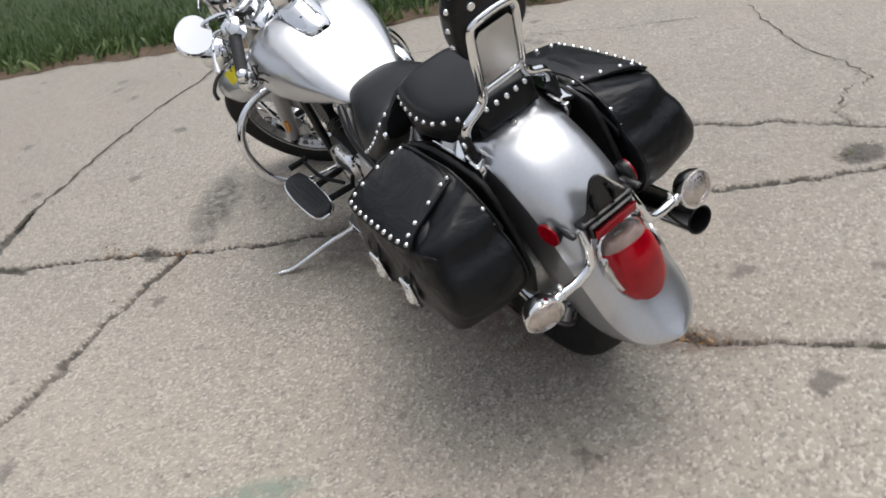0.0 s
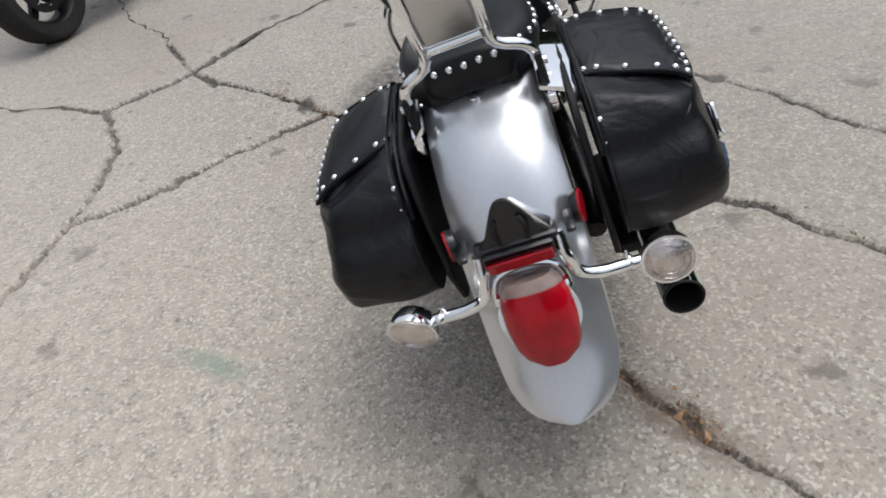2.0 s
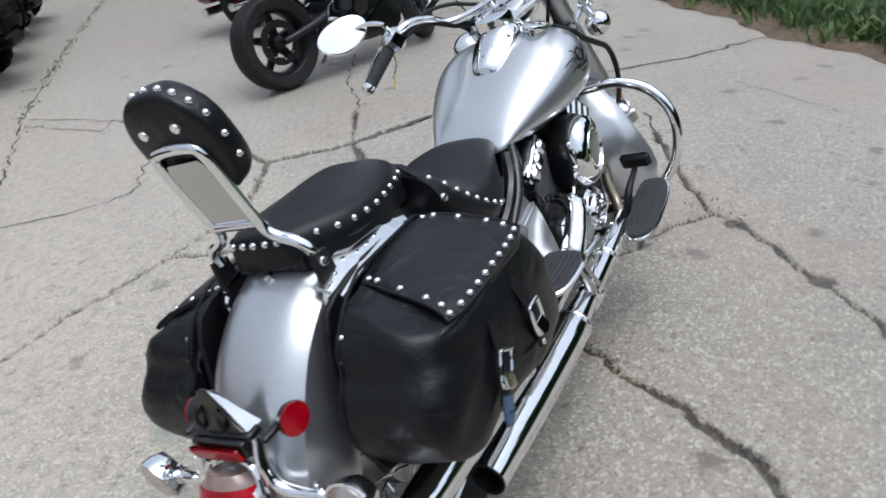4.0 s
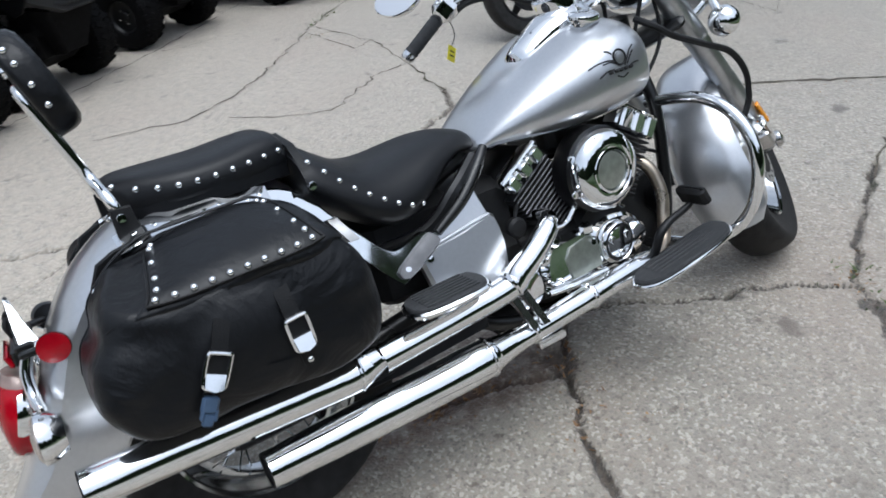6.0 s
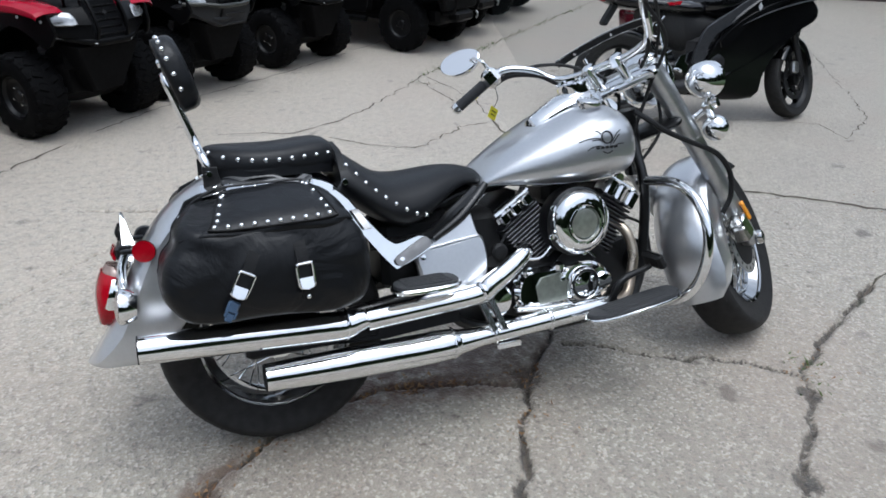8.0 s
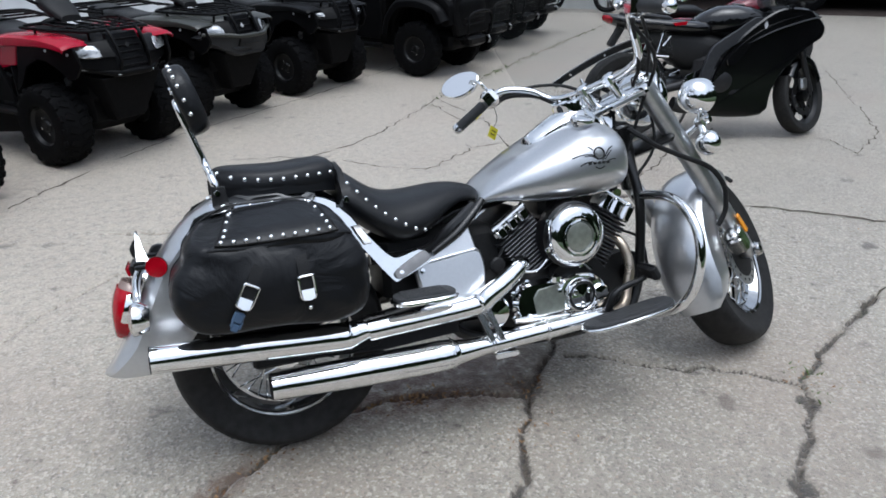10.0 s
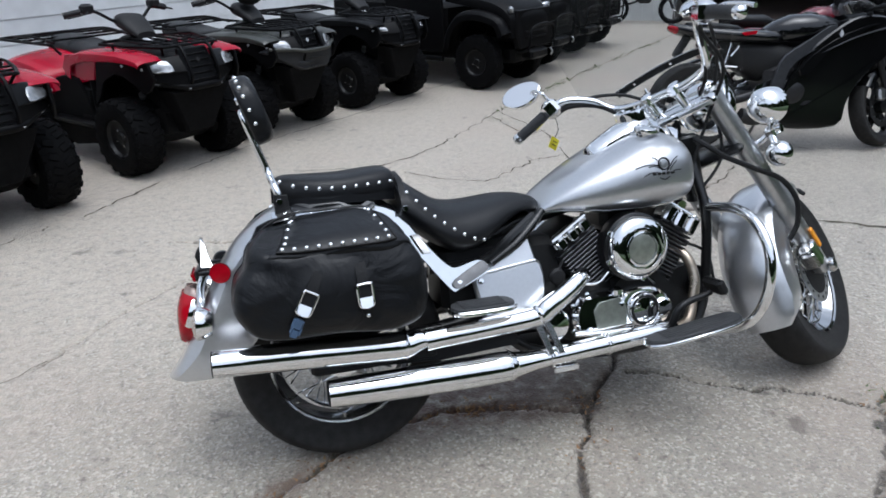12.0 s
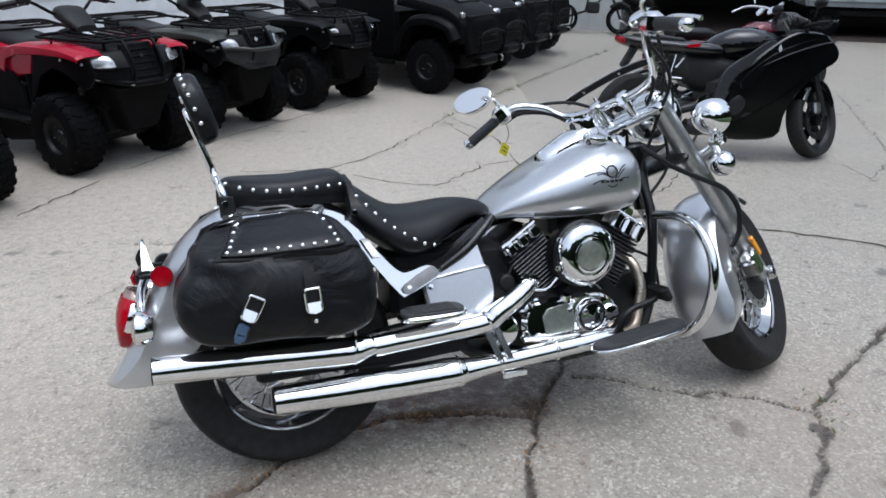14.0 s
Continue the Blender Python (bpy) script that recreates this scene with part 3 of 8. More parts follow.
rear_wheel = wheel(bike, "rear_wheel", (0.045, 0, 0.302), 0.302, 0.160, 0.190, 36)
part("brake_drum", [lathe([(0.10, -0.055), (0.105, -0.03), (0.105, 0.03), (0.09, 0.06), (0.04, 0.08), (0.0, 0.085)], (0.045, 0.02, 0.302), (0, 1, 0), 32)], DULL_STEEL, rear_wheel, "dull alloy drum brake hub")
part("swingarm", [tube([(0.045, -0.115, 0.302), (0.25, -0.12, 0.34), (0.55, -0.10, 0.37)], 0.022), tube([(0.045, 0.115, 0.302), (0.25, 0.12, 0.34), (0.55, 0.10, 0.37)], 0.03), lathe([(0.03, -0.125), (0.03, 0.125)], (0.55, 0, 0.37), (0, 1, 0), 16)], BLACK, bike, "black tubular rear swingarm")

# rear fender
def rear_section(t):
    w = 0.104 if t < 0.6 else 0.104 * (1 - ((t - 0.6) / 0.4) ** 3.2 * 0.25)
    if t > 0.78:
        w *= math.sqrt(max(0.03, 1 - ((t - 0.78) / 0.22) ** 2.4))
    skirt = float(np.interp(t, [0, 0.5, 0.62, 0.72, 0.80, 0.86, 0.90, 0.93, 0.97, 1.0], [0.10, 0.10, 0.116, 0.118, 0.098, 0.066, 0.040, 0.024, 0.010, 0.004]))
    return w, max(0.004, skirt), 0.036 if t < 0.80 else 0.036 - 0.029 * (t - 0.80) / 0.20


rear_fender = part("rear_fender", [arch([(0.27, 0.66), (0.215, 0.71), (0.13, 0.747), (0.02, 0.755), (-0.09, 0.727), (-0.185, 0.665), (-0.255, 0.58), (-0.305, 0.485), (-0.350, 0.398), (-0.390, 0.338), (-0.418, 0.302)], rear_section)], SILVER, bike, "silver metallic rear mudguard with a flared tail")
bolts(rear_fender, [((-0.082, 0.004, 0.733), (-0.35, 0, 1))])

# fuel tank
tank_rows = [(0.640, 0.070, 0.640, 0.628), (0.655, 0.096, 0.654, 0.627), (0.692, 0.118, 0.686, 0.625), (0.751, 0.147, 0.725, 0.618), (0.82, 0.176, 0.764, 0.609), (0.889, 0.198, 0.798, 0.607), (0.949, 0.210, 0.825, 0.607), (1.008, 0.212, 0.837, 0.609), (1.057, 0.204, 0.831, 0.613), (1.090, 0.186, 0.813, 0.620), (1.110, 0.150, 0.785, 0.640), (1.118, 0.085, 0.750, 0.670)]
TANK_POWER, TANK_FLARE = 2.7, 0.032
tr = spline([(a, b, c, d) for a, b, c, d in tank_rows], 4)
tank = part("fuel_tank", [loft([bump_section(x, w, t, b, 48, TANK_POWER, TANK_FLARE) for x, w, t, b in tr])], SILVER, bike, "silver metallic teardrop fuel tank", 60)
part("fuel_cap", [lathe([(0.026, -0.012), (0.028, 0.004), (0.036, 0.006), (0.0375, 0.012), (0.036, 0.020), (0.030, 0.024), (0.0, 0.026)], (0.989, -0.104, 0.826), (0.05, -0.22, 1), 36)], CHROME, tank, "round chrome fuel filler cap")


def tank_top(x, y):
    k = np.interp(x, tr[:, 0], np.arange(len(tr)))
    w, t, b = [float(np.interp(k, np.arange(len(tr)), tr[:, c])) for c in (1, 2, 3)]
    mid, half = (t + b) / 2, (t - b) / 2
    return mid + half * max(0.0, 1 - min(1, abs(y) / (w * (1 - TANK_FLARE))) ** TANK_POWER) ** (1 / TANK_POWER)


def console_plate():
    rows = []
    for x, w in ((0.848, 0.022), (0.853, 0.034), (0.866, 0.042), (0.90, 0.050), (0.94, 0.058), (0.98, 0.064), (1.02, 0.066), (1.07, 0.060), (1.105, 0.048)):
        lift = float(np.interp(x, [0.848, 0.862, 0.95, 1.02, 1.07, 1.105], [0.002, 0.009, 0.020, 0.030, 0.030, 0.018]))
        r = []
        for a in np.linspace(-1, 1, 13):
            z = tank_top(x, a * w) if x < 1.1 else 0.79
            r.append((x, a * w, z + lift * (1 - 0.55 * a * a) + 0.016 * (1 - a * a)))
        low = [(p[0], p[1] * 1.06, p[2] - 0.05) for p in r[::-1]]
        rows.append(r + low)
    return loft(rows)


part("console", [console_plate()], CHROME, tank, "chrome tank console")
part("speedometer", [lathe([(0.050, -0.015), (0.052, 0.010), (0.050, 0.020), (0.044, 0.022), (0.043, 0.014)], (1.008, 0.006, 0.880), (-0.28, 0, 1), 36)], CHROME, tank, "round chrome-ringed speedometer")
part("gauge_face", [lathe([(0.043, 0.012), (0.043, 0.0135), (0.0, 0.0137)], (1.008, 0.006, 0.880), (-0.28, 0, 1), 32)], GAUGE, tank, "pale speedometer dial")
for k in range(9):
    a = radians(-120 + 30 * k)
    part("dial_mark", [moved(box((0, 0.034, 0.0145), (0.0018, 0.008, 0.0008)), toward((1.008, 0.006, 0.880), (-0.28, 0, 1)) @ pose(0, 0, 0, 0, 0, math.degrees(a)))], MATT, tank)
for p in ((0.878, 0.004), (0.905, -0.018), (0.905, 0.022)):
    part("warning_light", [ball((p[0], p[1], tank_top(p[0], p[1]) + 0.024), (0.0045, 0.0045, 0.003), 10, 6)], MATT, tank)


def side_of_tank(x, z):
    k = np.interp(x, tr[:, 0], np.arange(len(tr)))
    w, t, b = [float(np.interp(k, np.arange(len(tr)), tr[:, c])) for c in (1, 2, 3)]
    mid, half = (t + b) / 2, (t - b) / 2
    zz = (z - mid) / half
    return w * max(0.0, 1 - min(1, abs(zz)) ** TANK_POWER) ** (1 / TANK_POWER) * (1 - TANK_FLARE * zz)


# winged emblem on both flanks: plain strokes and bars
for side in (-1, 1):
    def flank(x, z, lift):
        return (x, side * (side_of_tank(x, z) + lift), z)

    em = []
    for stroke in ([(0.900, 0.738), (0.925, 0.745), (0.950, 0.746), (0.966, 0.741), (0.974, 0.730)], [(0.935, 0.7405), (0.955, 0.7415), (0.968, 0.735)], [(0.920, 0.715), (0.940, 0.7235), (0.960, 0.725)],
                   [(0.990, 0.727), (1.002, 0.742), (1.014, 0.756), (1.028, 0.763)], [(0.998, 0.728), (1.010, 0.742), (1.022, 0.752)], [(1.008, 0.724), (1.022, 0.7265), (1.034, 0.726)], [(0.963, 0.757), (0.957, 0.764), (0.949, 0.766)],
                   [(0.966, 0.709), (0.981, 0.703), (0.996, 0.709)]):
        em.append(tube([flank(x, z, 0.0008) for x, z in stroke], 0.0016, 6, 3))
    em.append(tube([flank(0.981 + 0.016 * math.cos(a), 0.747 + 0.016 * math.sin(a), 0.0008) for a in np.linspace(0, 2 * math.pi, 15)], 0.0024, 6, 2))
    for x in (0.950, 0.964, 0.978, 0.992, 1.006):
        em.append(tube([flank(x - 0.0045, 0.7200, 0.0005), flank(x + 0.0045, 0.7206, 0.0005)], 0.0042, 6))
    part("emblem", em, MATT, tank, "dark winged emblem")
    part("emblem_disc", [lathe([(0.012, -0.001), (0.012, 0.002), (0.008, 0.003), (0.0, 0.003)], flank(0.981, 0.747, 0.0), (0, side, 0.1), 18)], ALLOY, tank)

for side in (-1, 1):
    part("tank_trim", [tube([(x, side * (side_of_tank(x, z) + 0.001), z) for x, z in ((0.668, 0.634), (0.72, 0.632), (0.80, 0.626), (0.90, 0.620), (1.0, 0.622), (1.05, 0.628))], 0.003, 6, 4)], CHROME, tank, "thin bright seam along the tank edge")

# seats
seat_rows = [(0.236, 0.150, 0.762, 0.672), (0.262, 0.158, 0.765, 0.640), (0.30, 0.166, 0.738, 0.606), (0.345, 0.170, 0.708, 0.572), (0.39, 0.170, 0.692, 0.552), (0.44, 0.162, 0.688, 0.556), (0.49, 0.145, 0.691, 0.580), (0.545, 0.118, 0.695, 0.615), (0.60, 0.094, 0.692, 0.636), (0.642, 0.078, 0.681, 0.632), (0.662, 0.050, 0.668, 0.638)]
sr = spline(seat_rows, 4)
rider_seat = part("rider_seat", [loft([bump_section(x, w, t, b, 36, 2.7, 0.16) for x, w, t, b in sr])], SEAT, bike, "black padded rider seat with a studded skirt", 60)
pass_rows = [(-0.080, 0.055, 0.790, 0.745), (-0.072, 0.070, 0.804, 0.738), (-0.045, 0.090, 0.809, 0.733), (0.02, 0.121, 0.806, 0.730), (0.10, 0.125, 0.804, 0.728), (0.17, 0.112, 0.809, 0.724), (0.215, 0.098, 0.809, 0.722), (0.236, 0.084, 0.796, 0.730), (0.240, 0.070, 0.79, 0.745)]
pr = spline(pass_rows, 4)
passenger_seat = part("passenger_seat", [loft([bump_section(x, w, t, b, 36, 3.2, 0.06) for x, w, t, b in pr])], SEAT, bike, "black padded passenger seat with a studded edge", 60)
part("seat_skirt", [loft([[(x, s * (w + 0.001), z0), (x, s * (w + 0.001), z1), (x, s * (w - 0.03), z1), (x, s * (w - 0.03), z0)] for x, w, z0, z1 in ((-0.07, 0.074, 0.734, 0.76), (0.0, 0.114, 0.730, 0.76), (0.1, 0.126, 0.728, 0.76), (0.2, 0.103, 0.724, 0.76), (0.232, 0.088, 0.72, 0.76))]) for s in (-1, 1)], SEAT, passenger_seat)


def seat_side(rows, x, z, flare, power):
    k = np.interp(x, rows[:, 0], np.arange(len(rows)))
    w, t, b = [float(np.interp(k, np.arange(len(rows)), rows[:, c])) for c in (1, 2, 3)]
    mid, half = (t + b) / 2, (t - b) / 2
    zz = max(-1, min(1, (z - mid) / half))
    return w * max(0.0, 1 - abs(zz) ** power) ** (1 / power) * (1 - flare * zz)


for s in (-1, 1):
    line = spline([(0.256, 0.738), (0.308, 0.680), (0.365, 0.633), (0.427, 0.597), (0.485, 0.584)], 8)
    d = np.r_[0, np.cumsum(np.linalg.norm(np.diff(line, axis=0), axis=1))]
    rs = []
    for q in np.linspace(0, d[-1], 10):
        x, z = np.interp(q, d, line[:, 0]), np.interp(q, d, line[:, 1])
        rs.append(((x, s * (seat_side(sr, x, z, 0.16, 2.7) - 0.001), z), (0, s, 0.1)))
    studs(rider_seat, rs)
    ps = []
    for x in np.linspace(-0.066, 0.222, 10):
        z = float(np.interp(x, [-0.068, -0.048, 0.015, 0.086, 0.22], [0.796, 0.786, 0.773, 0.768, 0.770]))
        ps.append(((x, s * (seat_side(pr, x, z, 0.06, 3.2) - 0.001), z), (0, s, 0.15)))
    studs(passenger_seat, ps)
studs(passenger_seat, [((-0.0855 + 0.006 * abs(y) / 0.08, y, 0.792), (-1, 0, 0.3)) for y in (-0.05, -0.025, 0.0, 0.025, 0.05)])
part("grab_strap", [loft([[(0.234, s * 0.150, 0.69), (0.250, s * 0.150, 0.69), (0.250, s * 0.156, 0.69), (0.234, s * 0.156, 0.69)], [(0.238, s * 0.138, 0.728), (0.254, s * 0.138, 0.728), (0.254, s * 0.143, 0.730), (0.238, s * 0.143, 0.730)], [(0.240, s * 0.085, 0.768), (0.256, s * 0.085, 0.768), (0.256, s * 0.086, 0.773), (0.240, s * 0.086, 0.773)], [(0.240, 0, 0.785), (0.256, 0, 0.785), (0.256, 0, 0.790), (0.240, 0, 0.790)]]) for s in (-1, 1)], STRAP, bike, "black leather passenger grab strap")
bolts(bike, [((0.244, -0.157, 0.70), (0, -1, 0)), ((0.244, 0.157, 0.70), (0, 1, 0))], "strap_bolt")

# sissy bar and backrest
def on_bar(y, z):
    """A place on the straight, backward-leaning plane of the sissy bar."""
    return (-0.065 - 0.307 * (z - 0.735), y, z)


sissy = part("sissy_bar", [tube([on_bar(-0.050, 0.835), on_bar(-0.0515, 0.88), on_bar(-0.0525, 0.945), on_bar(-0.050, 0.968), on_bar(-0.040, 0.980), on_bar(0.0, 0.984), on_bar(0.040, 0.980), on_bar(0.050, 0.968), on_bar(0.0525, 0.945), on_bar(0.0515, 0.88), on_bar(0.050, 0.835)], 0.0095, 12), tube([on_bar(-0.052, 0.836), on_bar(0.052, 0.836)], 0.0085, 10)], CHROME, bike, "chrome sissy bar hoop with a polished plate")
part("hoop_plate", [plate([(-0.041, 0.846), (0.041, 0.846), (0.042, 0.950), (0.034, 0.960), (-0.034, 0.960), (-0.042, 0.950)], 0.004, lambda a, b, c: (on_bar(a, b)[0] - c, a, b), 0.001)], POLISHED, sissy, "polished steel plate inside the hoop")
for s in (-1, 1):
    part("sissy_leg", [tube([on_bar(s * 0.049, 0.850), on_bar(s * 0.052, 0.822), on_bar(s * 0.066, 0.806), on_bar(s * 0.094, 0.792), on_bar(s * 0.106, 0.776), on_bar(s * 0.108, 0.760)], 0.0098, 12, 5)], CHROME, sissy, "bent chrome support leg")
for s in (-1, 1):
    part("mounting_bracket", [plate([(-0.090, 0.70), (-0.046, 0.700), (-0.054, 0.765), (-0.088, 0.768)], 0.012, lambda a, b, c, s=s: (a, s * (0.106 + c), b), 0.002)], MATT, sissy, "black backrest mounting bracket")
    bolts(sissy, [((-0.074, s * 0.119, 0.750), (0, s, 0)), ((-0.064, s * 0.119, 0.716), (0, s, 0))])


def pad_ring(d, scale):
    """Outline of the backrest pad at depth d, in its own slant plane."""
    o = []
    for a in np.linspace(0, 2 * np.pi, 40, endpoint=False):
        c, s = math.cos(a), math.sin(a)
        y = 0.083 * scale * math.copysign(abs(c) ** 0.72, c)
        v = 0.092 * scale * math.copysign(abs(s) ** 0.78, s)
        y *= 1 - 0.22 * max(0, s) ** 2 + 0.04 * max(0, -s)
        o.append((y, v))
    up, out = np.array([-0.30, 0, 0.954]), np.array([0.954, 0, 0.30])
    base = np.array([-0.130, -0.006, 0.982])
    return [base + up * v + np.array([0, y, 0]) + out * d for y, v in o]


backrest = part("backrest_pad", [loft([pad_ring(-0.006, 0.90), pad_ring(-0.003, 0.985), pad_ring(0.004, 1.0), pad_ring(0.026, 1.0), pad_ring(0.038, 0.96), pad_ring(0.046, 0.85), pad_ring(0.049, 0.6)])], LEATHER, bike, "black leather backrest pad with a studded rim", 60)
edge = pad_ring(0.012, 1.0)
mid = np.mean(edge, axis=0)
studs(backrest, [(edge[k], Vector(edge[k] - mid)) for k in (38, 0, 2, 4, 6, 8, 10, 12, 14, 16, 18, 20, 22)])
bolts(backrest, [(np.array([-0.130, y, 0.982]) + np.array([-0.30, 0, 0.954]) * 0.035 + np.array([0.954, 0, 0.30]) * -0.006, (-0.954, 0, -0.3)) for y in (-0.035, 0.035)])

# chrome fender struts
for s in (-1, 1):
    strut = part("fender_strut", [plate([(-0.098, 0.700), (-0.05, 0.715), (0.06, 0.722), (0.17, 0.713), (0.236, 0.682), (0.270, 0.632), (0.318, 0.563), (0.345, 0.534), (0.368, 0.528), (0.425, 0.540), (0.450, 0.526), (0.448, 0.508), (0.362, 0.474), (0.336, 0.478), (0.268, 0.575), (0.215, 0.640), (0.14, 0.668), (0.0, 0.668), (-0.085, 0.662)], 0.016, lambda a, b, c, s=s: (a, s * (0.108 + c + 0.03 * np.clip((a - 0.15) / 0.2, 0, 1) + 0.46 * (0.60 - b) * np.clip((a - 0.1) / 0.15, 0, 1)), b), 0.003, 3)], CHROME, bike, "chrome fender strut plate")
    bolts(strut, [((0.434, s * 0.1885, 0.525), (0, s, 0.4)), ((0.362, s * 0.206, 0.490), (0, s, 0.4)), ((-0.045, s * 0.127, 0.672), (0, s, 0.2))])
    part("strut_top", [loft([[(-0.098, s * 0.100, 0.722), (-0.098, s * (0.152 if s < 0 else 0.122), 0.700), (-0.098, s * (0.150 if s < 0 else 0.120), 0.692), (-0.098, s * 0.098, 0.716)], [(-0.03, s * 0.102, 0.738), (-0.03, s * (0.158 if s < 0 else 0.126), 0.714), (-0.03, s * (0.156 if s < 0 else 0.124), 0.706), (-0.03, s * 0.10, 0.732)], [(0.075, s * 0.106, 0.742), (0.075, s * (0.158 if s < 0 else 0.126), 0.718), (0.075, s * (0.156 if s < 0 else 0.124), 0.710), (0.075, s * 0.104, 0.736)], [(0.17, s * 0.118, 0.722), (0.17, s * 0.138, 0.696), (0.17, s * 0.136, 0.690), (0.17, s * 0.116, 0.716)]])], CHROME, strut, "polished chrome strut cap")
    part("strut_link", [plate([(0.342, 0.486), (0.352, 0.478), (0.372, 0.482), (0.444, 0.513), (0.450, 0.524), (0.440, 0.536), (0.424, 0.536), (0.352, 0.502)], 0.006, lambda a, b, c, s=s: (a, s * (0.155 + c + 0.46 * (0.60 - b)), b), 0.0015, 2)], LINK, strut, "grey steel strut end link")
    part("strut_badge", [plate([(0.255, 0.625), (0.275, 0.625), (0.300, 0.575), (0.280, 0.575)], 0.004, lambda a, b, c, s=s: (a, s * (0.153 + c + 0.46 * (0.60 - b)), b), 0.001)], DULL_STEEL, strut)


# saddlebags
BAG = [(-0.214, 0.540), (-0.205, 0.590), (-0.175, 0.648), (-0.128, 0.694), (-0.066, 0.720), (0.010, 0.728), (0.090, 0.728), (0.155, 0.708), (0.211, 0.666), (0.240, 0.618), (0.256, 0.560), (0.256, 0.500), (0.240, 0.452), (0.190, 0.428), (0.10, 0.424), (0.0, 0.430), (-0.10, 0.438), (-0.175, 0.450), (-0.205, 0.490)]


BAG_IN = 0.164
BAG_LID = [(0.160, 0.728), (0.175, 0.728), (0.20, 0.724), (0.235, 0.712), (0.272, 0.695), (0.302, 0.678), (0.322, 0.660), (0.332, 0.645)]


def bag_ring(y):
    """The bag's side outline at the depth y, with a sagging crease across its back."""
    o = spline(BAG + [BAG[0]], 6)[:-1]
    c = np.array([0.02, 0.565])
    depth = np.interp(y, [BAG_IN, 0.169, 0.185, 0.24, 0.30, 0.33, 0.350, 0.358, 0.362], [0.955, 0.99, 1.0, 1.0, 0.99, 0.965, 0.90, 0.74, 0.45])
    k = np.interp(y, [0.15, 0.20, 0.25, 0.28, 0.31, 0.33, 0.35], [1.06, 1.04, 1.02, 0.99, 0.93, 0.86, 0.75])
    q = c + (o - c) * depth
    hi = q[:, 1] > 0.60
    q[hi, 1] = 0.60 + (q[hi, 1] - 0.60) * k
    back = np.clip((-0.06 - q[:, 0]) / 0.10, 0, 1)
    q[:, 0] += back * (0.010 * np.exp(-(((q[:, 1] - 0.608) / 0.018) ** 2)) - 0.004 * np.exp(-(((q[:, 1] - 0.650) / 0.02) ** 2)) - 0.008 * np.exp(-(((q[:, 1] - 0.52) / 0.05) ** 2)))
    q[:, 1] += 0.004 * np.sin(q[:, 0] * 23 + y * 40)
    under = np.clip((q[:, 1] - 0.60) / 0.03, 0, 1)
    q[:, 0] = 0.03 + (q[:, 0] - 0.03) * (1 - 0.035 * under)
    return q


def bag_out(y, z):
    return BAG_IN + 0.93 * (y - BAG_IN) * float(np.interp(z, [0.42, 0.50, 0.56, 0.61, 0.66, 0.70, 0.74], [0.97, 1.0, 0.985, 0.95, 0.86, 0.75, 0.60]))


def lid_drop(x, z):
    """How far the worn lid has sunk, most at its back."""
    return (0.012 + 0.014 * float(np.clip((0.09 - x) / 0.20, 0, 1))) * float(np.clip((z - 0.645) / 0.07, 0, 1))


